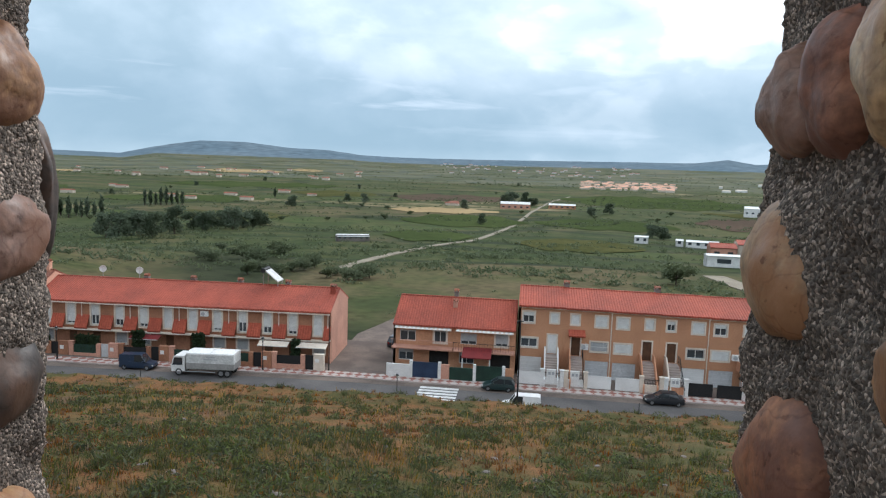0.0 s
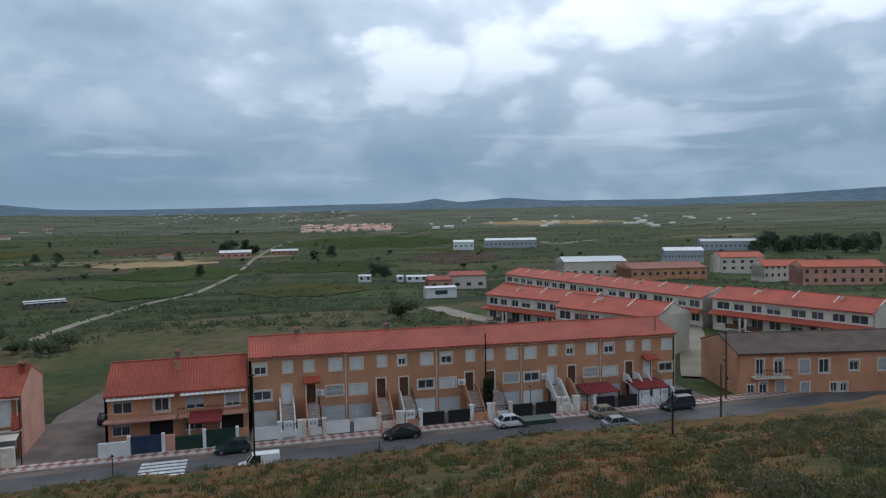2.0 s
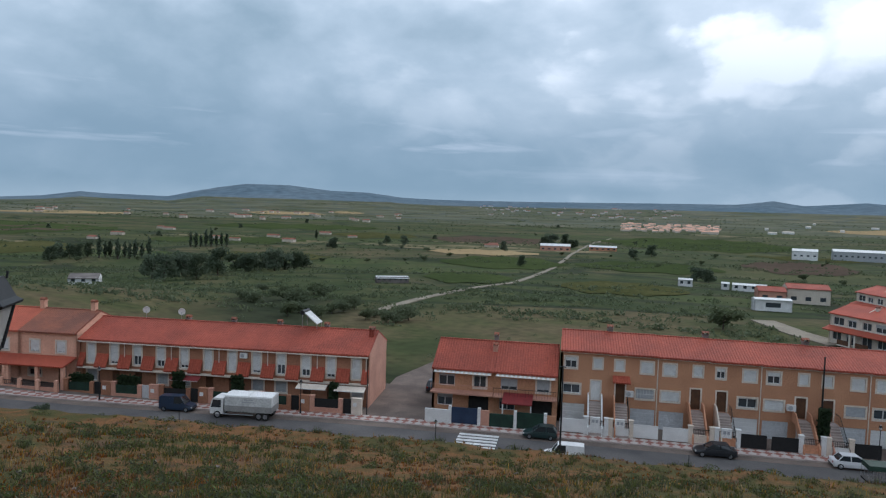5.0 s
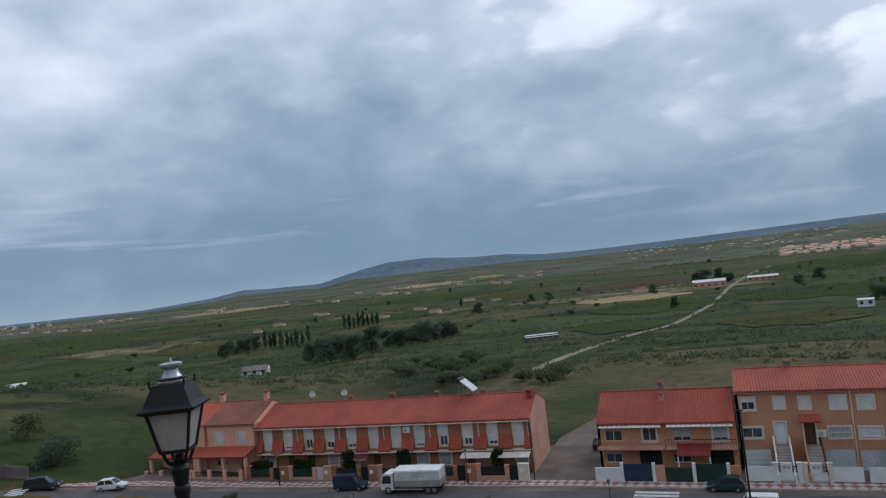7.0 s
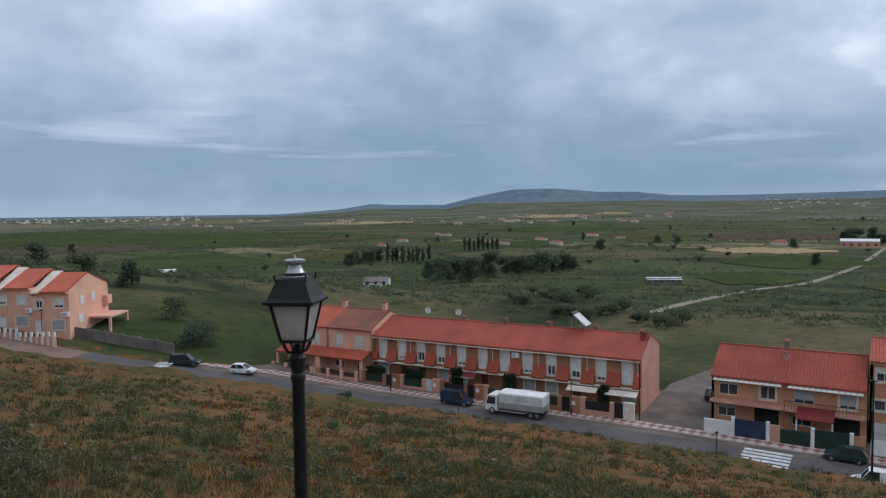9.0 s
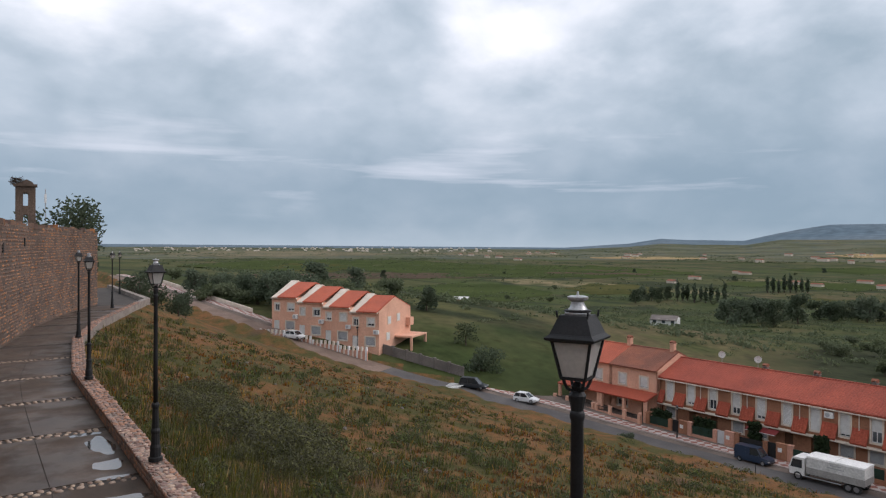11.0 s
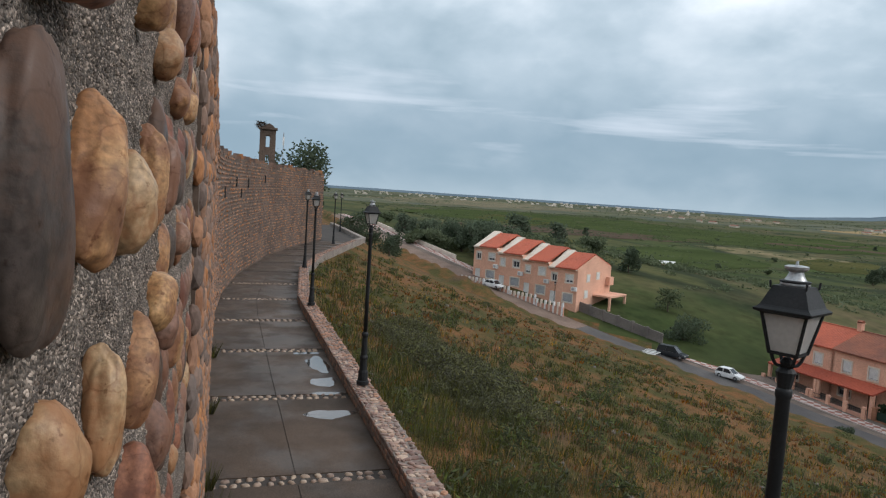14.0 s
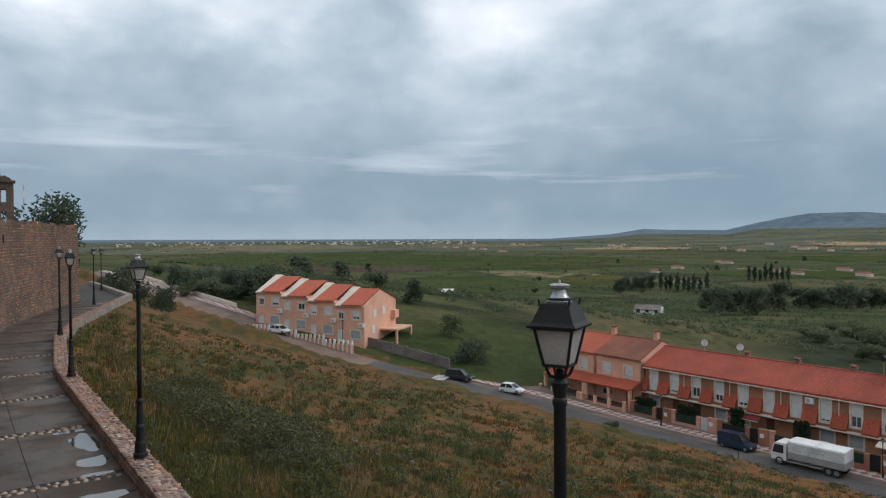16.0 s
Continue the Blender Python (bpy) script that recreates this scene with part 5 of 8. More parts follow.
def street_lamp():
    t = thing("street_lamp", pose(0, 0, 0), "black cast-iron street lamp with four-sided lantern", "street lamp", "parapet lamps")
    part("base", Mesh().turned([(0.15, 0), (0.15, 0.08), (0.12, 0.1), (0.115, 0.3), (0.095, 0.36), (0.085, 0.6), (0.1, 0.63), (0.1, 0.67), (0.075, 0.72), (0.066, 1.15), (0.085, 1.19), (0.085, 1.24), (0.06, 1.28)], 12), M_IRON, t, smooth=False)
    part("column", Mesh().turned([(0.05, 1.28), (0.047, 2.2), (0.042, 3.6), (0.05, 3.62), (0.05, 3.65), (0.042, 3.67)], 14), M_IRON, t, smooth=True)
    part("capital", Mesh().turned([(0.042, 3.67), (0.052, 3.73), (0.06, 3.77), (0.05, 3.785), (0.035, 3.8)], 12), M_IRON, t)
    lan = part("lantern", Mesh().turned([(0.03, 3.8), (0.045, 3.83), (0.02, 3.86)], 8), M_IRON, t)
    q = math.sqrt(2) * 0.86
    for k in range(4):
        a = math.pi / 2 * k + math.pi / 4
        c, s = math.cos(a), math.sin(a)
        me = Mesh()
        pts = [(0.02, 3.8), (0.07, 3.815), (0.09, 3.85), (0.105, 3.895)]
        for (r0, z0), (r1, z1) in zip(pts, pts[1:]):
            me.bar((c * r0, s * r0, z0), (c * r1, s * r1, z1), 0.011)
        part("bracket", me, M_IRON, lan)
        part("corner_bar", Mesh().bar((c * 0.095 * q, s * 0.095 * q, 3.885), (c * 0.155 * q, s * 0.155 * q, 4.15), 0.011), M_IRON, lan)
        b = math.pi / 2 * k
        u, w = Vector((math.cos(b), math.sin(b), 0)), Vector((-math.sin(b), math.cos(b), 0))
        me = Mesh()
        n = [u * 0.079 - w * 0.076, u * 0.079 + w * 0.076, u * 0.129 + w * 0.126, u * 0.129 - w * 0.126]
        zz = (3.9, 3.9, 4.14, 4.14)
        me.v = [(p.x, p.y, z) for p, z in zip(n, zz)] + [(p.x - u.x * 0.006, p.y - u.y * 0.006, z) for p, z in zip(n, zz)]
        me.f = [(0, 1, 2, 3), (7, 6, 5, 4), (0, 4, 5, 1), (1, 5, 6, 2), (2, 6, 7, 3), (3, 7, 4, 0)]
        part("pane", me, M_OPAL, lan)
        part("finial", Mesh().bar((c * 0.12 * q, s * 0.12 * q, 4.29), (c * 0.125 * q, s * 0.125 * q, 4.335), 0.007), M_IRON, lan)
    part("lower_ring", Mesh().turned([(0.09 * q, 3.88), (0.1 * q, 3.88), (0.1 * q, 3.9), (0.09 * q, 3.9)], 4, phase=0.5), M_IRON, lan)
    part("roof", Mesh().turned([(0.15 * q, 4.13), (0.195 * q, 4.145), (0.2 * q, 4.16), (0.175 * q, 4.175), (0.165 * q, 4.185), (0.11 * q, 4.305), (0.02, 4.31)], 4, phase=0.5), M_IRON, lan)
    part("chimney", Mesh().turned([(0.085, 4.305), (0.085, 4.325), (0.07, 4.335), (0.055, 4.355), (0.042, 4.385), (0.042, 4.395)], 14), M_ZINC, lan, "silver-painted vent", True)
    part("chimney_ring", Mesh().turned([(0.088, 4.326), (0.09, 4.336), (0.075, 4.342)], 14), M_IRON, lan)
    part("cap", Mesh().turned([(0.045, 4.395), (0.068, 4.41), (0.07, 4.425), (0.05, 4.432), (0.01, 4.435), (0.006, 4.46)], 14), M_ZINC, lan)
    return t


PARA_Z = -4.76
lamp = street_lamp()
lamp.matrix_world = pose(-3.345, 3.345, PARA_Z, 0, 0, 25)
for x, y, z, rz in ((-16.2, 3.32, PARA_Z, 10), (-27.3, 3.36, PARA_Z, 0), (-39.7, 4.4, PARA_Z, 10), (-59.3, 8.9, -5.0, 20), (-78, 12.4, -5.2, 20), (9.5, 3.6, PARA_Z, 0), (22.5, 3.8, PARA_Z, 0)):
    copy_thing(lamp, pose(x, y, z, 0, 0, rz))

# ---- ramp path and parapet ----
M_PATH = mat("worn_concrete", (0.115, 0.08, 0.058), (0.068, 0.05, 0.038), 0.9, 0.72, 0.35, 45, stain=0.45)
_t = M_PATH.node_tree
_p = _t.nodes.new("ShaderNodeNewGeometry").outputs["Position"]
_t.links.new(ramp_of(_t, [(0.40, (0.45, 0.45, 0.45)), (0.6, (0.85, 0.85, 0.85))], noise_of(_t, _p, 0.7, 6)).outputs[0], _t.nodes["Principled BSDF"].inputs["Roughness"])
M_JOINT = mat("joint_filler", (0.08, 0.068, 0.06), (0.06, 0.052, 0.046), 1, 0.95, 0.2, 30)
M_COBBLE = mat("pale_cobbles", (0.40, 0.31, 0.24), (0.28, 0.19, 0.14), 9, 0.6, 0.2, 60, vary=0.3)
M_COPING = mat("coping_stones", (0.42, 0.31, 0.25), (0.29, 0.17, 0.13), 5, 0.75, 0.4, 40, vary=0.5)
M_MORTAR_F = mat("old_mortar", (0.30, 0.255, 0.22), (0.21, 0.175, 0.15), 1.5, 0.95, 0.5, 25)
M_PUDDLE = mat("puddle", (0.07, 0.065, 0.06), (0.05, 0.048, 0.045), 2, 0.04, 0.04, 6, spec=1.0)


def wall_y(x):
    return float(np.interp(x, WALL_X, WALL_Y))


def para_y(x):
    return float(np.interp(x, PATH_X, PATH_Y))


def swept(name, xs, lo, hi, z0, z1, material, dz=lambda x: 0.0):
    """A body between two lines y = lo(x) and y = hi(x)."""
    v, f = [], []
    for x in xs:
        v += [(x, lo(x), z0 + dz(x)), (x, hi(x), z0 + dz(x)), (x, hi(x), z1 + dz(x)), (x, lo(x), z1 + dz(x))]
    for i in range(len(xs) - 1):
        a, b = 4 * i, 4 * i + 4
        f += [(a + k, a + (k + 1) % 4, b + (k + 1) % 4, b + k) for k in range(4)]
    f += [(0, 3, 2, 1), tuple(4 * len(xs) - 4 + k for k in range(4))]
    return raw(name, v, f, material)


xs_path = np.arange(-90, 14.01, 1.0).tolist()
base = swept("path", xs_path, lambda x: (wall_y(x) if x > -65 else para_y(x) - 4.2) - 0.1, lambda x: para_y(x) - 0.4, PATH_Z - 0.5, PATH_Z - 0.02, M_JOINT)
tagged(base, "concrete ramp path between castle wall and parapet", "path", kind="structure")
strips = [-2.3 - 4.75 * k for k in range(-2, 14)]
for a, b in zip(strips, strips[1:]):
    x1, x0 = a - 0.21, b + 0.21
    for half in (0, 1):
        me = Mesh()
        for j in range(6):
            xa, xb = x0 + (x1 - x0) * j / 6, x0 + (x1 - x0) * (j + 1) / 6
            n = len(me.v)
            for x in (xa, xb):
                lo, hi = wall_y(x) + 0.02, para_y(x) - 0.5
                mid = lo + (hi - lo) * 0.47
                y0, y1 = (lo, mid - 0.008) if half == 0 else (mid + 0.008, hi)
                me.v += [(x, y0, PATH_Z - 0.06), (x, y1, PATH_Z - 0.06), (x, y1, PATH_Z), (x, y0, PATH_Z)]
            me.f += [(n + 2, n + 3, n + 7, n + 6), (n + 1, n + 2, n + 6, n + 5), (n + 3, n, n + 4, n + 7)]
            if j == 0:
                me.f.append((n, n + 3, n + 2, n + 1))
            if j == 5:
                me.f.append((n + 4, n + 5, n + 6, n + 7))
        part("slab", me, M_PATH, base)


def cobble_shape(seed, rings=4, sides=8, flat=0.5):
    """A rounded stone about 1 across, flat side down."""
    rr = random.Random(seed)
    me = Mesh()
    wob = [rr.uniform(0.8, 1.1) for _ in range(sides)]
    for j in range(rings):
        t = j / rings * math.pi / 2
        for i in range(sides):
            a = 2 * math.pi * i / sides
            k = 0.5 * wob[i] * math.cos(t) ** 0.5
            me.v.append((k * math.cos(a), k * math.sin(a), flat * math.sin(t)))
    me.v.append((0, 0, flat))
    for j in range(rings - 1):
        for i in range(sides):
            i2 = (i + 1) % sides
            me.f.append((j * sides + i, j * sides + i2, (j + 1) * sides + i2, (j + 1) * sides + i))
    top = len(me.v) - 1
    me.f += [((rings - 1) * sides + i, (rings - 1) * sides + (i + 1) % sides, top) for i in range(sides)]
    return me


COB = [cobble_shape(k, 3, 7, 0.3).data("cobble", M_COBBLE, True) for k in range(6)]
rc = random.Random(11)
for xs in strips[2:10]:
    for row in (-0.1, 0.1):
        y = wall_y(xs) + 0.15
        while y < para_y(xs) - 0.6:
            ob = new("cobble", COB[rc.randrange(6)])
            ob.parent = base
            w = rc.uniform(0.13, 0.21)
            ob.matrix_basis = pose(xs + row + rc.uniform(-0.02, 0.02), y, PATH_Z - 0.03, 0, 0, rc.uniform(0, 360)) @ Matrix.Diagonal((w, w * rc.uniform(0.65, 0.9), 0.16, 1))
            y += w + 0.03 + (rc.random() < 0.08) * 0.12
for k, (px, py, sx, sy) in enumerate(((-19.6, 2.68, 0.9, 0.3), (-17.8, 2.6, 0.4, 0.4), (-15.2, 2.42, 0.3, 0.5), (-16.75, 2.62, 0.12, 0.42), (-20.9, 2.5, 0.14, 0.5))):
    me = Mesh()
    rr = random.Random(k)
    pts = [(px + sx * (1 + 0.22 * math.sin(3 * a + k) + rr.uniform(-0.1, 0.1)) * math.cos(a), py + sy * (1 + 0.2 * math.sin(2 * a + 2 * k) + rr.uniform(-0.1, 0.1)) * math.sin(a)) for a in [2 * math.pi * i / 28 for i in range(28)]]
    me.prism(pts, PATH_Z + 0.0005, PATH_Z + 0.004, "z")
    tagged(part("puddle", me, M_PUDDLE), "shallow rain puddle on the concrete path", "puddle")

par = swept("parapet", xs_path, lambda x: para_y(x) - 0.5, lambda x: para_y(x), -6.2, PARA_Z - 0.05, M_MORTAR_F)
tagged(par, "low parapet of mortared rubble stones along the path", "parapet", kind="structure")
COP = [cobble_shape(20 + k, 2, 6, 0.25).data("coping_stone", M_COPING, False) for k in range(8)]
rest = Mesh()
rp = random.Random(3)
count = 0
for row in range(4):
    x = 6.0
    while x > -62:
        w = rp.uniform(0.09, 0.24)
        y = para_y(x) - 0.5 + 0.065 + row * 0.123
        m = pose(x, y + rp.uniform(-0.03, 0.03), PARA_Z - 0.055, rp.uniform(-6, 6), rp.uniform(-6, 6), rp.uniform(0, 360)) @ Matrix.Diagonal((w, w * rp.uniform(0.5, 0.85), rp.uniform(0.08, 0.2), 1))
        if -20 < x < -5 and count < 300:
            ob = new("coping_stone", COP[rp.randrange(8)])
            ob.parent, ob.matrix_basis = par, m
            count += 1
        else:
            src = COP[rp.randrange(8)]
            n = len(rest.v)
            rest.v += [tuple(m @ v.co) for v in src.vertices]
            rest.f += [tuple(n + i for i in p.vertices) for p in src.polygons]
        x -= w * 0.86
# inner face stones
x = 2.0
while x > -60:
    for row in range(3):
        w = rp.uniform(0.16, 0.3)
        m = Matrix.Translation((x + rp.uniform(-0.05, 0.05), para_y(x) - 0.49, PATH_Z + 0.06 + row * 0.12)) @ pose(0, 0, 0, 90, 0, 0) @ Matrix.Diagonal((w, 0.12, 0.12, 1))
        src = COP[rp.randrange(8)]
        n = len(rest.v)
        rest.v += [tuple(m @ v.co) for v in src.vertices]
        rest.f += [tuple(n + i for i in p.vertices) for p in src.polygons]
    x -= 0.24
M_REST = mat("rubble_stones", (0.36, 0.24, 0.19), (0.24, 0.15, 0.115), 3.5, 0.85, 0.4, 30)


def island_tint(m, amount=0.45):
    """Single stones of a joined mesh differ in tone."""
    t = m.node_tree
    b = t.nodes["Principled BSDF"]
    old = b.inputs["Base Color"].links[0].from_socket
    g = t.nodes.new("ShaderNodeNewGeometry")
    hsv = t.nodes.new("ShaderNodeHueSaturation")
    t.links.new(maths(t, "MULTIPLY_ADD", g.outputs["Random Per Island"], 2 * amount, 1 - amount), hsv.inputs["Value"])
    t.links.new(maths(t, "MULTIPLY_ADD", g.outputs["Random Per Island"], 0.8, 0.6), hsv.inputs["Saturation"])
    t.links.new(old, hsv.inputs["Color"])
    t.links.new(hsv.outputs[0], b.inputs["Base Color"])


island_tint(M_REST)
tagged(part("stones", rest, M_REST, par), kind="stuff")

# ---- castle wall ----
M_MORTAR = mat("gritty_mortar", (0.23, 0.195, 0.168), (0.155, 0.13, 0.112), 7, 0.95, 0.0, 60)


def mortar_grit(m):
    """Coarse sand and small pebbles showing in the mortar."""
    t = m.node_tree
    b = t.nodes["Principled BSDF"]
    g = t.nodes.new("ShaderNodeNewGeometry")
    v = t.nodes.new("ShaderNodeTexVoronoi")
    v.inputs["Scale"].default_value = 400
    t.links.new(g.outputs["Position"], v.inputs["Vector"])
    v2 = t.nodes.new("ShaderNodeTexVoronoi")
    v2.inputs["Scale"].default_value = 170
    t.links.new(g.outputs["Position"], v2.inputs["Vector"])
    hs = t.nodes.new("ShaderNodeSeparateColor")
    t.links.new(v.outputs["Color"], hs.inputs[0])
    tone = ramp_of(t, [(0.0, (0.42, 0.4, 0.38)), (0.45, (0.75, 0.73, 0.71)), (0.8, (1.35, 1.27, 1.18)), (0.96, (2.9, 2.75, 2.6))], hs.outputs[0])
    old = b.inputs["Base Color"].links[0].from_socket
    t.links.new(mixed(t, 1.0, old, tone.outputs[0], "MULTIPLY"), b.inputs["Base Color"])
    h = maths(t, "ADD", maths(t, "MULTIPLY", v.outputs["Distance"], -0.6), maths(t, "MULTIPLY", v2.outputs["Distance"], -1.0))
    bp = t.nodes.new("ShaderNodeBump")
    bp.inputs["Strength"].default_value, bp.inputs["Distance"].default_value = 1.0, 0.0035
    t.links.new(h, bp.inputs["Height"])
    t.links.new(bp.outputs[0], b.inputs["Normal"])


mortar_grit(M_MORTAR)


def stone_mat(name, c1, c2, c3):
    """Water-worn quartzite: pale skin, warm stains, dark pits and fine cracks."""
    m = mat(name, c1, c2, 16, 0.5, 0.3, 120, vary=0.2, stain=0.45, spec=0.36)
    t = m.node_tree
    b = t.nodes["Principled BSDF"]
    p = t.nodes.new("ShaderNodeNewGeometry").outputs["Position"]
    old = b.inputs["Base Color"].links[0].from_socket
    wash = ramp_of(t, [(0.44, (0, 0, 0)), (0.57, (1, 1, 1))], noise_of(t, p, 12, 8, 0.65))
    col = mixed(t, maths(t, "MULTIPLY", wash.outputs[0], 0.85), old, c3)
    pits = ramp_of(t, [(0.61, (1, 1, 1)), (0.68, (0.42, 0.3, 0.22))], noise_of(t, p, 75, 6, 0.6))
    col = mixed(t, 0.8, col, pits.outputs[0], "MULTIPLY")
    bent = t.nodes.new("ShaderNodeVectorMath")
    bent.operation = "MULTIPLY_ADD"
    bent.inputs[1].default_value = (0.05, 0.05, 0.05)
    nz = t.nodes.new("ShaderNodeTexNoise")
    nz.inputs["Scale"].default_value, nz.inputs["Detail"].default_value = 22, 5
    t.links.new(p, nz.inputs["Vector"])
    t.links.new(nz.outputs["Color"], bent.inputs[0])
    t.links.new(p, bent.inputs[2])
    vo = t.nodes.new("ShaderNodeTexVoronoi")
    vo.feature = "DISTANCE_TO_EDGE"
    vo.inputs["Scale"].default_value = 19
    t.links.new(bent.outputs[0], vo.inputs["Vector"])
    crack = ramp_of(t, [(0.0, (0.5, 0.38, 0.3)), (0.035, (1, 1, 1))], vo.outputs["Distance"])
    col = mixed(t, maths(t, "MULTIPLY", noise_of(t, p, 14, 3), 0.9), col, mixed(t, 1.0, col, crack.outputs[0], "MULTIPLY"))
    t.links.new(col, b.inputs["Base Color"])
    t.links.new(ramp_of(t, [(0.35, (0.42, 0.42, 0.42)), (0.65, (0.75, 0.75, 0.75))], noise_of(t, p, 30, 4)).outputs[0], b.inputs["Roughness"])
    return m


STONE_M = [stone_mat("orange_quartzite", (0.46, 0.26, 0.125), (0.35, 0.165, 0.075), (0.19, 0.085, 0.048)), stone_mat("cream_quartzite", (0.50, 0.345, 0.20), (0.42, 0.25, 0.125), (0.31, 0.14, 0.06)),
           stone_mat("red_sandstone", (0.34, 0.15, 0.085), (0.27, 0.105, 0.06), (0.15, 0.065, 0.045)), stone_mat("dark_brown_stone", (0.10, 0.075, 0.06), (0.075, 0.058, 0.05), (0.12, 0.065, 0.042)),
           stone_mat("pinkish_stone", (0.30, 0.175, 0.125), (0.22, 0.125, 0.09), (0.21, 0.10, 0.06))]


def river_stone(seed, level):
    """A worn river stone of size 1, long axis up."""
    bm = bmesh.new()
    bmesh.ops.create_icosphere(bm, subdivisions=level, radius=0.5)
    o = Vector((seed * 7.3, seed * 3.1, seed * 1.7))
    rr = random.Random(seed)
    taper, lean = rr.uniform(-0.6, 0.1), rr.uniform(-0.2, 0.2)
    for v in bm.verts:
        n = v.co.normalized()
        # squarer than a ball
        k = (abs(n.x) ** 2.25 + abs(n.y) ** 2.25 + abs(n.z) ** 2.25) ** (-1 / 2.25)
        k *= 1 + 0.17 * noise.noise(n * 1.2 + o) + 0.06 * noise.noise(n * 2.7 + o) + (0.018 * noise.noise(n * 8 + o) + 0.008 * noise.noise(n * 19 + o) if level > 2 else 0)
        c = n * 0.46 * k
        c.x = c.x * (1 + taper * c.z * 1.6) + lean * c.z
        v.co = c
    me = bpy.data.meshes.new("stone")
    bm.to_mesh(me)
    bm.free()
    me.polygons.foreach_set("use_smooth", [True] * len(me.polygons))
    return me


SHAPES = {}
for s in range(7):
    for k, mm in enumerate(STONE_M):
        me = river_stone(s + 1, 5 if s < 3 else 4) if k == 0 else SHAPES[s, 0].copy()
        me.materials.clear()
        me.materials.append(mm)
        SHAPES[s, k] = me

FACE_Y, JAMB_L, JAMB_R, DEEP, TOP = -0.11, -0.36, 0.325, 0.78, 1.25


def rough(p):
    grain = max(0.0, noise.noise(p * 185) - 0.05)
    return 0.016 * noise.noise(p * 5.0) + 0.010 * noise.noise(p * 14) + 0.005 * noise.noise(p * 38) + 0.0055 * grain + 0.002 * noise.noise(p * 230)


def mortar_sheet(name, line, z0, z1, step, parent):
    """Mortar face along a plan line, raised and pitted."""
    pts, nor = [], []
    for (a, b) in zip(line, line[1:]):
        a, b = Vector((*a, 0)), Vector((*b, 0))
        n = max(1, int((b - a).length / step))
        d = (b - a).normalized()
        for i in range(n):
            pts.append(a + (b - a) * i / n)
            nor.append(Vector((d.y, -d.x, 0)))
    pts.append(Vector((*line[-1], 0)))
    nor.append(nor[-1])
    sm = [sum((nor[max(0, min(len(nor) - 1, i + k))] for k in (-3, -2, -1, 0, 1, 2, 3)), Vector()).normalized() for i in range(len(nor))]
    nz = int((z1 - z0) / step)
    v, f = [], []
    for j in range(nz + 1):
        z = z0 + (z1 - z0) * j / nz
        for p, n in zip(pts, sm):
            q = p + Vector((0, 0, z))
            v.append(tuple(q + n * rough(q)))
    k = len(pts)
    for j in range(nz):
        for i in range(k - 1):
            f.append((j * k + i, j * k + i + 1, (j + 1) * k + i + 1, (j + 1) * k + i))
    me = bpy.data.meshes.new(name)
    me.from_pydata(v, [], f)
    me.materials.append(M_MORTAR)
    me.polygons.foreach_set("use_smooth", [True] * len(f))
    ob = new(name, me)
    ob.parent = parent
    return ob


castle = thing("castle_wall", pose(0, 0, 0), "old castle wall of river stones set in gritty mortar", "wall", kind="structure")
r = 0.03
turn_l = [(JAMB_L - r, FACE_Y), (JAMB_L - 0.008, FACE_Y - 0.008), (JAMB_L, FACE_Y - r), (JAMB_L, FACE_Y - DEEP)]
near_l = (-1.5, FACE_Y + 0.013 * (-1.5 + 0.36))
mortar_sheet("mortar_face", ([near_l] + turn_l)[::-1], -0.75, 0.62, 0.0045, castle).data.flip_normals()
mortar_sheet("mortar_face", ([near_l] + turn_l)[::-1], -1.5, -0.75, 0.0125, castle).data.flip_normals()
mortar_sheet("mortar_face", ([near_l] + turn_l)[::-1], 0.62, TOP, 0.0125, castle).data.flip_normals()
mortar_sheet("mortar_face", [(-3.6, -0.15), near_l][::-1], -1.5, TOP, 0.0125, castle).data.flip_normals()
turn_r = [(JAMB_R + r, FACE_Y), (JAMB_R + 0.008, FACE_Y - 0.008), (JAMB_R, FACE_Y - r), (JAMB_R, FACE_Y - DEEP)]
mortar_sheet("mortar_face", turn_r, -0.7, 0.55, 0.0035, castle)
mortar_sheet("mortar_face", turn_r, 0.55, TOP, 0.0125, castle)
mortar_sheet("mortar_face", [(2.2, -0.11), turn_r[0]], -0.8, TOP, 0.02, castle)
core = Mesh()
core.box(-3.6, JAMB_L - 0.04, FACE_Y - DEEP, FACE_Y - 0.09, -5.6, TOP - 0.02)
core.box(JAMB_R + 0.04, 14, FACE_Y - DEEP, FACE_Y - 0.04, -5.6, TOP - 0.02)
core.box(JAMB_L - 0.04, JAMB_R + 0.04, FACE_Y - DEEP, FACE_Y - 0.04, -5.6, -0.62)
part("core", core, M_MORTAR_F, castle)
part("wall_walk", Mesh().box(-12, 14, FACE_Y - DEEP - 2.5, FACE_Y - DEEP, -5.6, -1.5), M_MORTAR_F, castle)

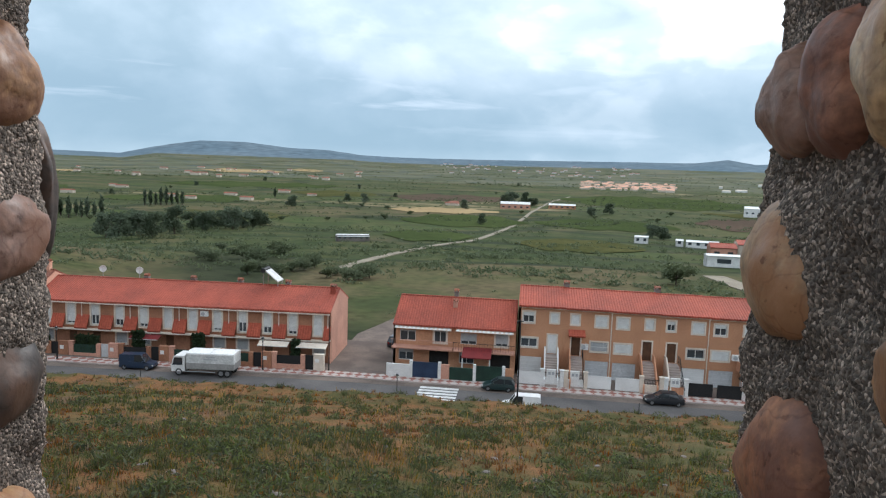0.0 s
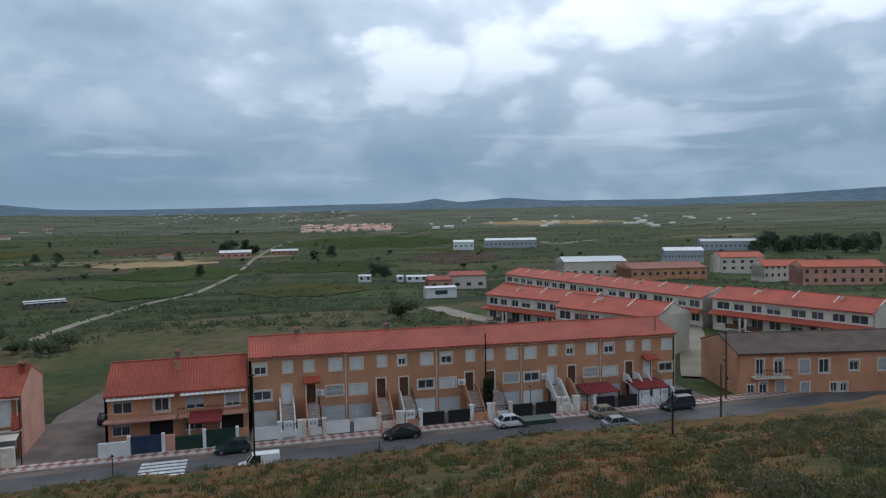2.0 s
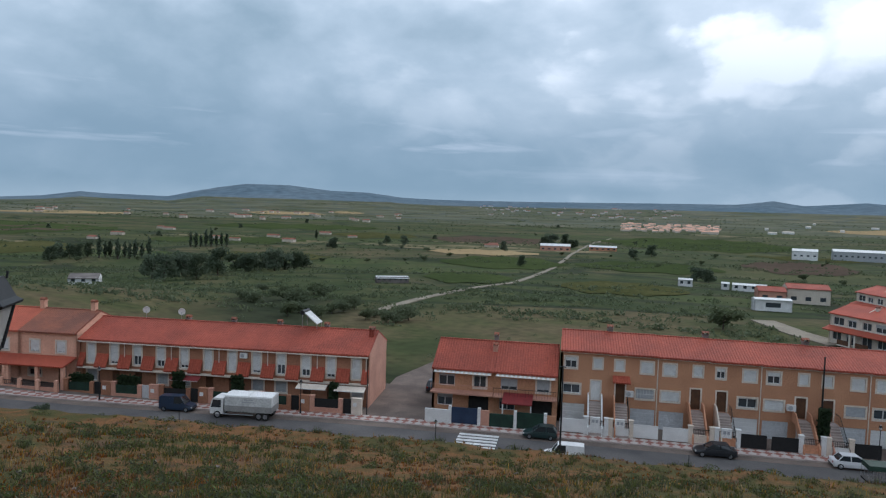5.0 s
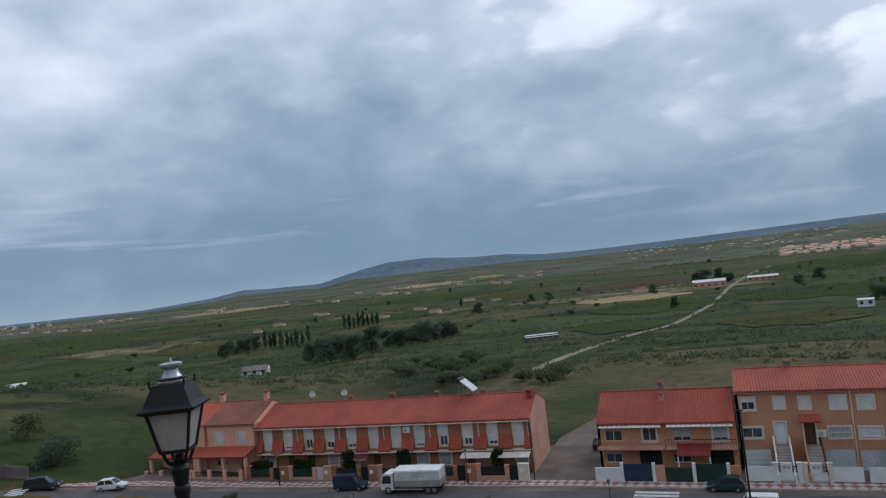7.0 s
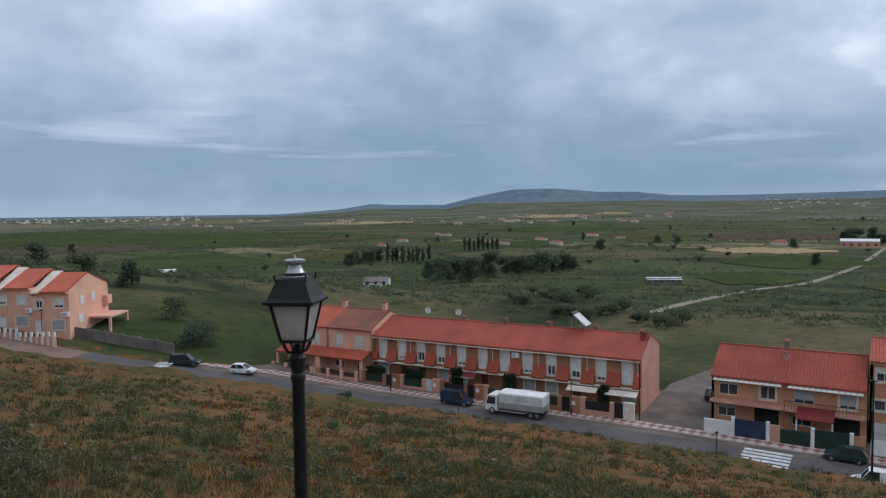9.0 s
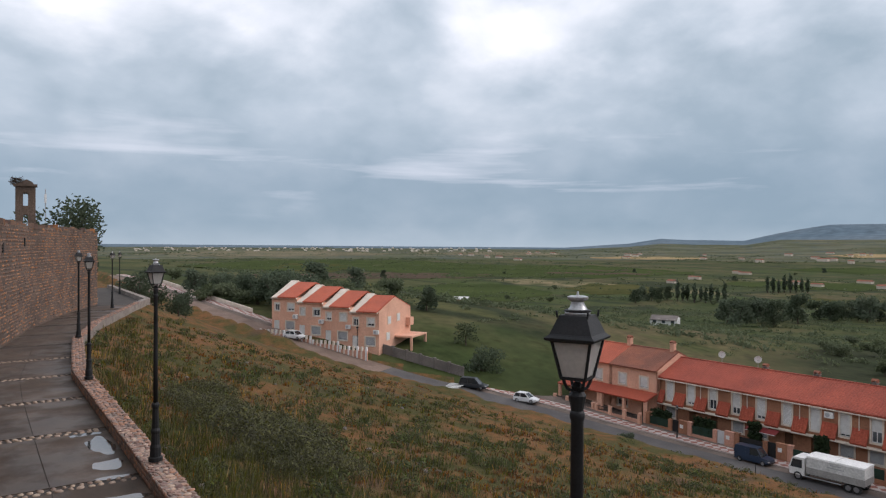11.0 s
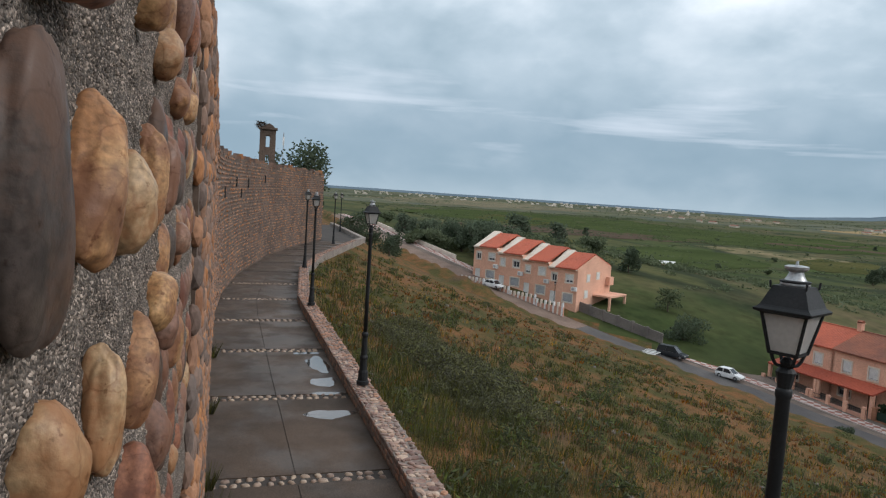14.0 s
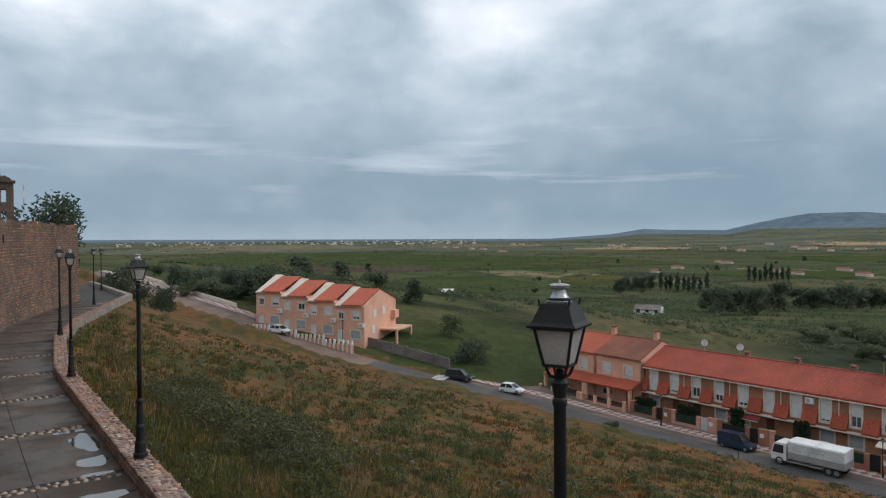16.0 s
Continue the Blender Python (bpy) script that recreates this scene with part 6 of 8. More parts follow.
# (x, z, width, height, stone, shape, lean) of the stones beside the opening
FACE_STONES = [
               (-0.418, -0.045, 0.11, 0.185, 3, 4, 0), (-0.507, 0.133, 0.11, 0.091, 2, 0, 10), (-0.605, -0.034, 0.066, 0.14, 0, 0, -20), (-0.83, -0.058, 0.08, 0.115, 1, 1, -18), (-1.14, -0.031, 0.06, 0.165, 0, 2, -6),
               (-1.044, 0.217, 0.07, 0.091, 0, 5, 0), (-1.365, 0.198, 0.08, 0.098, 1, 3, -10), (-0.99, -0.293, 0.075, 0.155, 0, 3, -18), (-0.715, -0.262, 0.045, 0.13, 1, 2, -6), (-1.373, -0.261, 0.09, 0.118, 0, 6, -28),
               (-0.462, -0.218, 0.055, 0.085, 1, 5, -10), (-0.957, -0.467, 0.075, 0.15, 2, 4, -10), (-1.95, -0.03, 0.12, 0.14, 3, 6, 0), (-2.0, -0.2, 0.11, 0.09, 4, 4, 0), (-1.48, -0.02, 0.06, 0.16, 4, 2, 0),
               (-1.75, 0.16, 0.11, 0.1, 0, 3, -10), (-2.3, 0.19, 0.12, 0.11, 0, 6, 0), (-1.7, 0.36, 0.1, 0.2, 4, 5, 0), (-2.2, 0.42, 0.12, 0.18, 2, 1, 0), (-1.5, -0.33, 0.1, 0.11, 4, 0, -14),
               (-1.75, -0.42, 0.11, 0.14, 0, 2, -10), (-1.3, -0.5, 0.1, 0.13, 4, 5, -8), (-0.62, -0.46, 0.1, 0.12, 0, 6, -10), (-0.52, 0.42, 0.12, 0.16, 2, 2, 0), (-0.8, 0.5, 0.12, 0.17, 4, 6, 5),]
JAMB_STONES_R = [(-0.205, 0.06, 0.085, 0.085, 4, 0, 4), (-0.285, 0.066, 0.085, 0.10, 2, 2, 0), (-0.365, 0.065, 0.08, 0.10, 1, 1, 0), (-0.205, -0.07, 0.125, 0.11, 1, 5, 4), (-0.42, -0.095, 0.08, 0.07, 0, 6, 0), (-0.235, -0.215, 0.14, 0.115, 2, 3, 10), (-0.17, 0.22, 0.1, 0.11, 0, 4, 0), (-0.40, -0.25, 0.09, 0.1, 4, 1, 0), (-0.33, 0.24, 0.1, 0.11, 3, 3, 0)]
JAMB_STONES_L = [(-0.175, 0.07, 0.115, 0.10, 0, 0, 0), (-0.18, -0.077, 0.115, 0.09, 4, 1, 0), (-0.19, -0.217, 0.105, 0.09, 3, 5, 0), (-0.195, -0.36, 0.105, 0.09, 1, 3, 0), (-0.18, 0.23, 0.11, 0.11, 2, 6, 0), (-0.40, 0.02, 0.12, 0.12, 4, 2, 0), (-0.40, 0.2, 0.12, 0.13, 1, 3, 0), (-0.40, -0.2, 0.12, 0.13, 0, 4, 0)]
made = 0


def set_stone(at, face_turn, w, h, depth, k, s, lean):
    global made
    ob = new("stone", SHAPES[s, k])
    ob.parent = castle
    ob.matrix_basis = pose(*at, 0, 0, face_turn) @ pose(0, 0, 0, 0, lean, 0) @ Matrix.Diagonal((w / 0.92, depth, h / 0.92, 1))
    made += 1


for x, z, w, h, k, s, lean in FACE_STONES:
    set_stone((x, FACE_Y + 0.009 + 0.013 * (x + 0.36), z), 0, w, h, 0.045 if k == 3 else min(0.08, w * 1.05), k, s, lean)
for y, z, w, h, k, s, lean in JAMB_STONES_R:
    set_stone((JAMB_R + 0.012, y, z), 90, w, h, 0.07, k, s, lean)
for y, z, w, h, k, s, lean in JAMB_STONES_L:
    set_stone((JAMB_L - 0.012, y, z), 90, w, h, 0.07, k, s, lean)


def fill(u0, u1, z0, z1, taken, put, seed, du=0.155, dz=0.185, limit=999):
    """More stones where none stand yet."""
    rr = random.Random(seed)
    n, z, row = 0, z0, 0
    while z < z1:
        u = u0 + (row % 2) * du / 2
        while u < u1:
            uu, zz = u + rr.uniform(-0.03, 0.03), z + rr.uniform(-0.035, 0.035)
            if all(((uu - a) / (0.5 * (w + 0.10))) ** 2 + ((zz - b) / (0.5 * (h + 0.13))) ** 2 > 1 for a, b, w, h in taken) and n < limit:
                put(uu, zz, rr.uniform(0.07, 0.12), rr.uniform(0.11, 0.2), rr.choices(range(5), (4, 2, 3, 2, 3))[0], rr.randrange(7), rr.uniform(-18, 18))
                n += 1
            u += du
        z += dz
        row += 1


face_at = lambda x: FACE_Y + 0.013 * (x + 0.36)
fill(-3.4, -1.3, -0.95, 1.2, [q[:4] for q in FACE_STONES], lambda u, z, w, h, k, s, l: set_stone((u, face_at(u) - 0.008, z), 0, w, h, 0.065, k, s, l), 4, 0.225, 0.25, limit=190)
fill(-0.88, -0.15, 0.5, 1.2, [q[:4] for q in JAMB_STONES_R], lambda u, z, w, h, k, s, l: set_stone((JAMB_R + 0.012, u, z), 90, w, h, 0.06, k, s, l), 5, limit=28)
fill(-0.88, -0.15, 0.5, 1.2, [q[:4] for q in JAMB_STONES_L], lambda u, z, w, h, k, s, l: set_stone((JAMB_L - 0.012, u, z), 90, w, h, 0.06, k, s, l), 6, limit=28)

# long wall beyond, with its bend
def wall_top(x):
    return 1.05 + 0.05 * math.sin(x * 0.9) + 0.3 * max(0, (x + 14) / 12)


xs_wall = np.arange(-65, -3.59, 0.5).tolist() + [-3.6]
v, f = [], []
for x in xs_wall:
    y = wall_y(x)
    v += [(x, y, -5.8), (x, y, wall_top(x)), (x, y - 1.1, wall_top(x)), (x, y - 1.1, -5.8)]
for i in range(len(xs_wall) - 1):
    a, b = 4 * i, 4 * i + 4
    f += [(a + k, b + k, b + (k + 1) % 4, a + (k + 1) % 4) for k in range(4)]
f += [(0, 1, 2, 3), tuple(4 * len(xs_wall) - 4 + k for k in (3, 2, 1, 0))]
M_FARWALL = mat("masonry_mortar", (0.17, 0.12, 0.092), (0.11, 0.08, 0.062), 0.5, 0.95, 0.5, 9, stain=0.4)
me = Mesh()
me.v, me.f = v, f
part("long_wall", me, M_FARWALL, castle)
stones = Mesh()
rw = random.Random(8)
low_shapes = []
for k in range(6):
    low_shapes.append(cobble_shape(40 + k, 2, 6, 0.3))
# wall line as a list with its length
line = [(x, wall_y(x)) for x in np.arange(-65, -3.3, 0.25)]
cum = [0.0]
for a, b in zip(line, line[1:]):
    cum.append(cum[-1] + math.hypot(b[0] - a[0], b[1] - a[1]))
z = -5.0
while z < 0.95:
    s = rw.uniform(0, 0.3)
    ch = rw.uniform(0.14, 0.22)
    while s < cum[-1]:
        w = rw.uniform(0.1, 0.5)
        x = float(np.interp(s, cum, [p[0] for p in line]))
        y = wall_y(x)
        turn = math.degrees(math.atan2(wall_y(x + 0.3) - y, 0.3))
        if rw.random() < 0.78 and z < wall_top(x) - 0.1 and x < -13:
            m = pose(x, y - 0.015, z + rw.uniform(-0.03, 0.03), 90, 0, 0)
            m = Matrix.Translation((x, y - 0.01, z + rw.uniform(-0.025, 0.025))) @ pose(0, 0, 0, 0, 0, turn) @ pose(0, 0, 0, -90, 0, 0) @ Matrix.Diagonal((w * 1.15, ch * rw.uniform(0.45, 0.8), rw.uniform(0.08, 0.22), 1))
            src = low_shapes[rw.randrange(6)]
            n = len(stones.v)
            stones.v += [tuple(m @ Vector(c)) for c in src.v]
            stones.f += [tuple(n + i for i in q) for q in src.f]
        s += w * 0.95
    z += ch
low_river = [river_stone(60 + k, 2) for k in range(5)]
for x in np.arange(-13.0, -3.3, 0.16):
    for z in np.arange(-4.9, 1.1, 0.19):
        if rw.random() < 0.3 or (x > -3.5 and z > -0.95):
            continue
        m = pose(x + rw.uniform(-0.05, 0.05), wall_y(x) - 0.01, z + rw.uniform(-0.05, 0.05), 0, rw.uniform(-25, 25), 0) @ Matrix.Diagonal((rw.uniform(0.1, 0.18), rw.uniform(0.06, 0.11), rw.uniform(0.13, 0.24), 1))
        src = low_river[rw.randrange(5)]
        n = len(stones.v)
        stones.v += [tuple(m @ v.co) for v in src.vertices]
        stones.f += [tuple(n + i for i in q.vertices) for q in src.polygons]
M_WALLST = mat("wall_stones", (0.34, 0.205, 0.14), (0.20, 0.115, 0.08), 1.2, 0.9, 0.3, 25)
island_tint(M_WALLST, 0.5)
ws = raw("wall_stones", stones.v, stones.f, M_WALLST)
ws.parent = castle
tagged(ws, kind="stuff")
# ragged top
cap = Mesh()
for i in range(190):
    x = -65 + i * 0.32
    y = wall_y(x) - rw.uniform(0.1, 0.9)
    h = rw.uniform(0.05, 0.28)
    cap.box(x, x + rw.uniform(0.2, 0.4), y - 0.15, y + 0.15, wall_top(x) - 0.1, wall_top(x) + h)
part("ragged_top", cap, M_WALLST, castle)
# solid dark blocks on the wall, their colour giving the shade of slots
for s, z in ((31.5, -0.6), (36.5, -0.15), (41, -0.2), (39, -0.75), (47, 0.1)):
    x = -s
    m = part("slot_shade_block", Mesh().box(-0.12, 0.12, -0.06, 0.05, -0.25, 0.25), M_DARK, castle)
    m.matrix_basis = pose(x, wall_y(x), z, 0, 0, math.degrees(math.atan2(wall_y(x + 0.3) - wall_y(x), 0.3)))

# ---- places by bearing ----


REACH = np.geomspace(60, 4800, 1600)


def hit(az, el):
    """Where a sight line from the wall meets the land."""
    a, k = radians(az), math.tan(radians(el))
    x, y = -math.sin(a) * REACH, math.cos(a) * REACH
    z = ground(x, y)
    i = int(np.argmax(z >= k * REACH)) if (z >= k * REACH).any() else -1
    return float(x[i]), float(y[i]), float(z[i])


def road_at(x, off):
    """Point beside the street's middle line, and the street's heading."""
    i = int(np.argmin(abs(ROAD[:, 0] - x)))
    p, q = ROAD[max(0, i - 1)], ROAD[min(len(ROAD) - 1, i + 1)]
    d = (q - p)[:2] / np.linalg.norm((q - p)[:2])
    return x - d[1] * off, float(np.interp(x, ROAD[:, 0], ROAD[:, 1])) + d[0] * off, float(np.interp(x, ROAD[:, 0], ROAD[:, 2])), math.degrees(math.atan2(d[1], d[0]))


# ---- vehicles ----


def wheel(parent, x, y, r=0.31, w=0.2):
    me = Mesh()
    prof = [(r * 0.6, -w / 2), (r * 0.93, -w / 2), (r, -w / 2 + 0.04), (r, w / 2 - 0.04), (r * 0.93, w / 2), (r * 0.6, w / 2)]
    n = 18
    for q, d in prof:
        for i in range(n):
            a = 2 * math.pi * i / n
            me.v.append((x + q * math.cos(a), y + d, r + q * math.sin(a)))
    for j in range(len(prof) - 1):
        for i in range(n):
            me.f.append((j * n + i, j * n + (i + 1) % n, (j + 1) * n + (i + 1) % n, (j + 1) * n + i))
    t = part("wheel", me, M_TYRE, parent)
    part("rim", Mesh().prism([(x + r * 0.6 * math.cos(2 * math.pi * i / 14), r + r * 0.6 * math.sin(2 * math.pi * i / 14)) for i in range(14)], y - w * 0.42, y + w * 0.42, "y"), M_RIM, t)


def lofted(sections):
    """A body from cross sections: (x, half width low, half width top, z low, z mid, z top)."""
    me = Mesh()
    k = 8
    for x, wl, wt, z0, zm, z1 in sections:
        me.v += [(x, -wl * 0.9, z0), (x, -wl, z0 + 0.1), (x, -wl, zm), (x, -wt, z1), (x, wt, z1), (x, wl, zm), (x, wl, z0 + 0.1), (x, wl * 0.9, z0)]
    for j in range(len(sections) - 1):
        for i in range(k):
            me.f.append((j * k + i, j * k + (i + 1) % k, (j + 1) * k + (i + 1) % k, (j + 1) * k + i))
    me.f += [tuple(range(k)), tuple((len(sections) - 1) * k + i for i in reversed(range(k)))]
    return me


def car(m, colour, style, label):
    """Nose towards +x. style: sedan, hatch, estate or van."""
    t = thing("car", m, label, "car", "parked cars")
    L = {"sedan": 4.3, "hatch": 3.8, "estate": 4.5, "van": 4.2}[style]
    h = {"sedan": 1.42, "hatch": 1.45, "estate": 1.7, "van": 1.82}[style]
    w, f, b = 0.84, L / 2, -L / 2
    belt = 0.9 if style != "van" else 1.0
    pm = paint("car_paint", colour)
    part("body", lofted([(b, w * 0.8, w * 0.75, 0.35, 0.6, belt - 0.1), (b + 0.1, w * 0.95, w * 0.88, 0.24, 0.6, belt), (b + 0.8, w, w * 0.92, 0.2, 0.62, belt), (0, w, w * 0.93, 0.2, 0.62, belt - 0.01), (f - 1.15, w, w * 0.92, 0.2, 0.6, belt - 0.04), (f - 0.4, w * 0.96, w * 0.85, 0.22, 0.55, belt - 0.16), (f - 0.05, w * 0.86, w * 0.75, 0.28, 0.5, belt - 0.3), (f, w * 0.75, w * 0.68, 0.36, 0.48, belt - 0.38)]), pm, t, smooth=False)
    ra, rb = {"sedan": (b + 0.95, b + 0.45), "hatch": (b + 0.45, b + 0.08), "estate": (b + 0.3, b + 0.1), "van": (b + 0.12, b + 0.05)}[style]
    fa, fb = (f - 1.85, f - 1.05) if style != "van" else (f - 1.5, f - 0.9)
    cab = Mesh()
    n = [(rb, w * 0.9, belt - 0.03), (ra, w * 0.72, h - 0.04), (fa, w * 0.72, h - 0.03), (fb, w * 0.9, belt - 0.05)]
    for x, ww, z in n:
        cab.v += [(x, -ww, z), (x, ww, z)]
    cab.f = [(0, 2, 4, 6), (1, 7, 5, 3), (0, 1, 3, 2), (2, 3, 5, 4), (4, 5, 7, 6), (0, 6, 7, 1)]
    part("glasshouse", cab, M_CARGLASS, t)
    part("roof", Mesh().prism([(ra - 0.05, h - 0.05), (ra + 0.1, h), (fa - 0.1, h + 0.01), (fa + 0.05, h - 0.05)], -w * 0.74, w * 0.74, "y"), pm, t)
    for s in (-1, 1):
        for (xa, za, xb, zb) in ((rb, belt - 0.03, ra, h - 0.04), (fb, belt - 0.05, fa, h - 0.03), ((ra + fa) / 2, belt - 0.02, (ra + fa) / 2, h - 0.03)):
            part("pillar", Mesh().bar((xa, s * w * 0.9, za), (xb, s * w * 0.72, zb), 0.045), pm, t)
        if style == "van":
            part("side_panel", Mesh().tilted(((rb + -0.2) / 2, s * w * 0.9, belt), ((rb - 0.2) / 2, s * w * 0.725, h - 0.05), ((-0.2 - rb) / 2, 0, 0), (0, s * 0.02, 0)), pm, t)
    for x in (f - 0.75, b + 0.72):
        for y in (-w + 0.09, w - 0.09):
            wheel(t, x, y)
    for y in (-0.58, 0.58):
        part("headlight", Mesh().box(f - 0.16, f - 0.02, y - 0.16, y + 0.16, 0.52, 0.64), M_HEADLAMP, t)
        part("tail_light", Mesh().box(b - 0.005, b + 0.06, y - 0.1, y + 0.1, 0.6, 0.82), M_LAMPRED, t)
    part("bumper", Mesh().box(f - 0.1, f + 0.03, -w * 0.8, w * 0.8, 0.3, 0.42).box(b - 0.03, b + 0.1, -w * 0.8, w * 0.8, 0.3, 0.42), M_TYRE, t)
    for y in (-w - 0.02, w + 0.02):
        part("mirror", Mesh().box(fb - 0.35, fb - 0.22, y - 0.08, y + 0.08, belt - 0.02, belt + 0.12), pm, t)
    return t


def park(x, off, colour, style, label, flip=False, up=0.03):
    px, py, pz, hd = road_at(x, off - 0.9 if off > 0 else off)
    return car(pose(px, py, pz + up, 0, 0, hd + (180 if flip else 0)) @ Matrix.Scale(0.84, 4), colour, style, label)


DARK, WHITE_P = (0.018, 0.022, 0.03), (0.72, 0.72, 0.72)
park(-38.9, 2.9, (0.015, 0.03, 0.06), "van", "dark blue small van parked on the street", False)
park(-2.6, 3.2, (0.015, 0.035, 0.035), "hatch", "dark green hatchback parked by the kerb", True)
park(-0.3, -3.3, WHITE_P, "van", "small white van parked on the grass side", True)
park(13.0, 2.6, (0.015, 0.017, 0.022), "sedan", "black saloon parked beside the kerb", True)
park(24.4, 2.7, WHITE_P, "sedan", "white saloon parked beside the kerb", False)
park(35.0, 2.8, (0.32, 0.26, 0.19), "sedan", "beige saloon parked beside the kerb", False)
park(34.3, -2.0, (0.22, 0.24, 0.26), "sedan", "silver grey car parked on the grass side", False)
park(43.6, 2.9, (0.02, 0.025, 0.035), "estate", "dark estate car parked beside the kerb", True)
park(-72.5, 2.6, (0.02, 0.024, 0.03), "estate", "dark people carrier beside the zebra crossing", False)
park(-66.3, 2.4, WHITE_P, "hatch", "white hatchback parked by the kerb", False)
park(-95.5, -0.6, WHITE_P, "sedan", "white saloon before the salmon houses", False)
car(pose(-15.4, 79.5, -21.3, 0, 0, 82), DARK, "hatch", "dark hatchback parked in the side lane")

tx, ty, tz, th = road_at(-31.6, 1.3)
truck = thing("lorry", pose(tx, ty, tz + 0.03, 0, 0, th + 180) @ Matrix.Scale(0.92, 4), "white lorry with covered drop-side body on the street", "lorry")
part("cab", Mesh().prism([(2.05, 0.5), (3.5, 0.5), (3.56, 1.15), (3.28, 2.1), (3.05, 2.22), (2.05, 2.22)], -1.05, 1.05, "y"), M_WHITE, truck)
part("windscreen", Mesh().tilted((3.545, 0, 1.2), (3.31, 0, 2.0), (0, 0.92, 0), (0.03, 0, 0)), M_CARGLASS, truck)
for y in (-1.065, 1.065):
    part("side_window", Mesh().prism([(2.3, 1.2), (3.4, 1.2), (3.18, 2.02), (2.3, 2.02)], y - 0.01, y + 0.01, "y"), M_CARGLASS, truck)
part("chassis", Mesh().box(-3.3, 2.6, -0.45, 0.45, 0.6, 0.8), M_IRON, truck)
part("drop_side", Mesh().box(-3.35, 1.85, -1.15, 1.15, 0.85, 1.5), M_CARGREY, truck)
tarp = Mesh().box(-3.33, 1.83, -1.13, 1.13, 1.5, 2.45)
part("tarpaulin", tarp, M_TARP, truck)
part("tarpaulin_top", Mesh().prism([(-1.17, 2.42), (1.17, 2.42), (1.1, 2.58), (0, 2.66), (-1.1, 2.58)], -3.37, -0.78).prism([(-1.17, 2.42), (1.17, 2.42), (1.1, 2.58), (0, 2.66), (-1.1, 2.58)], -0.72, 1.87), M_WHITE, truck)
sign = Mesh()
for k, w in enumerate((1.0, 1.5)):
    sign.box(-0.8 - w / 2, -0.8 + w / 2, 1.132, 1.137, 2.12 - k * 0.25, 2.22 - k * 0.25)
part("lettering_bar", sign, M_GREYSHUT, truck)
for x in (2.7, -1.9, -2.6):
    for y in (-0.92, 0.92):
        wheel(truck, x, y, 0.42, 0.28)
part("side_guard", Mesh().box(-1.3, 2.0, 1.05, 1.09, 0.5, 0.58).box(-1.3, 2.0, -1.09, -1.05, 0.5, 0.58), M_GREYSHUT, truck)

tx, ty, tz, th = road_at(25.4, -2.3)
tr = thing("trailer", pose(tx, ty, tz, 0, 0, th), "dark green covered trailer with a mesh cage", "trailer")
part("cover", Mesh().prism([(-0.85, 1.55), (0.85, 1.55), (0.8, 1.95), (-0.8, 1.95)], -1.6, 1.6), M_GREEN_DK, tr)
part("bed", Mesh().box(-1.6, 1.6, -0.85, 0.85, 0.45, 0.6), M_IRON, tr)
cage = Mesh()
for q in range(13):
    for y in (-0.85, 0.85):
        cage.box(-1.6 + q * 0.262, -1.57 + q * 0.262, y - 0.015, y + 0.015, 0.6, 1.55)
tagged(part("cage_bars", cage, M_ZINC, tr), kind="stuff")
for y in (-0.95, 0.95):
    wheel(tr, 0, y, 0.3, 0.18)
part("drawbar", Mesh().bar((1.6, 0, 0.5), (2.7, 0, 0.5), 0.05), M_IRON, tr)

# zebra crossings
for name_x, half in ((-8.3, 1.9), (-75.0, 2.0)):
    for k in range(7):
        x, y, z, h = road_at(name_x, -3.7 + k * 0.85)
        me = Mesh().box(-half, half, -0.26, 0.26, 0, 0.006)
        ob = part("road_stripe", me, M_STRIPE)
        ob.matrix_world = pose(x, y, z + 0.024, 0, 0, h)
        tagged(ob, "white painted stripe of a zebra crossing", "road marking", "zebra crossing", "structure")
lane = Mesh()
lane.prism([(-21.0, 66.8), (-14.2, 66.8), (-13.9, 90), (-18.5, 96), (-21.6, 84)], -21.30, -21.262, "z")
tagged(part("side_lane", lane, M_LAYBY), "worn dusty side lane between the house rows", "lane", kind="structure")

# street lamps and poles along the road
for x, off in ((-26.6, 3.3), (-48.0, 3.3), (27.0, 3.3), (62, 3.3), (-88, 3.3)):
    px, py, pz, h = road_at(x, off)
    copy_thing(lamp, pose(px, py, pz + 0.1, 0, 0, h) @ Matrix.Scale(0.8, 4))
for x, off in ((-11.3, -4.9),):
    px, py, pz, h = road_at(x, off)
    copy_thing(lamp, pose(px, py, pz, 0, 0, h) @ Matrix.Scale(0.72, 4))


def pole(x, y, z0, z1, label, r=0.07, wood=False, head=True):
    t = thing("utility_pole" if wood else "lamp_pole", pose(x, y, z0), label, "pole")
    part("shaft", Mesh().bar((0, 0, -0.6), (0, 0, z1 - z0), r * 1.2, r * 0.8, 8), M_WOOD if wood else M_IRON, t)
    if head:
        part("head", Mesh().box(-0.25, 0.25, -0.06, 0.06, z1 - z0 - 0.15, z1 - z0 - 0.08).box(-0.3, -0.2, -0.1, 0.1, z1 - z0 - 0.3, z1 - z0 - 0.12), M_IRON, t)
    return t


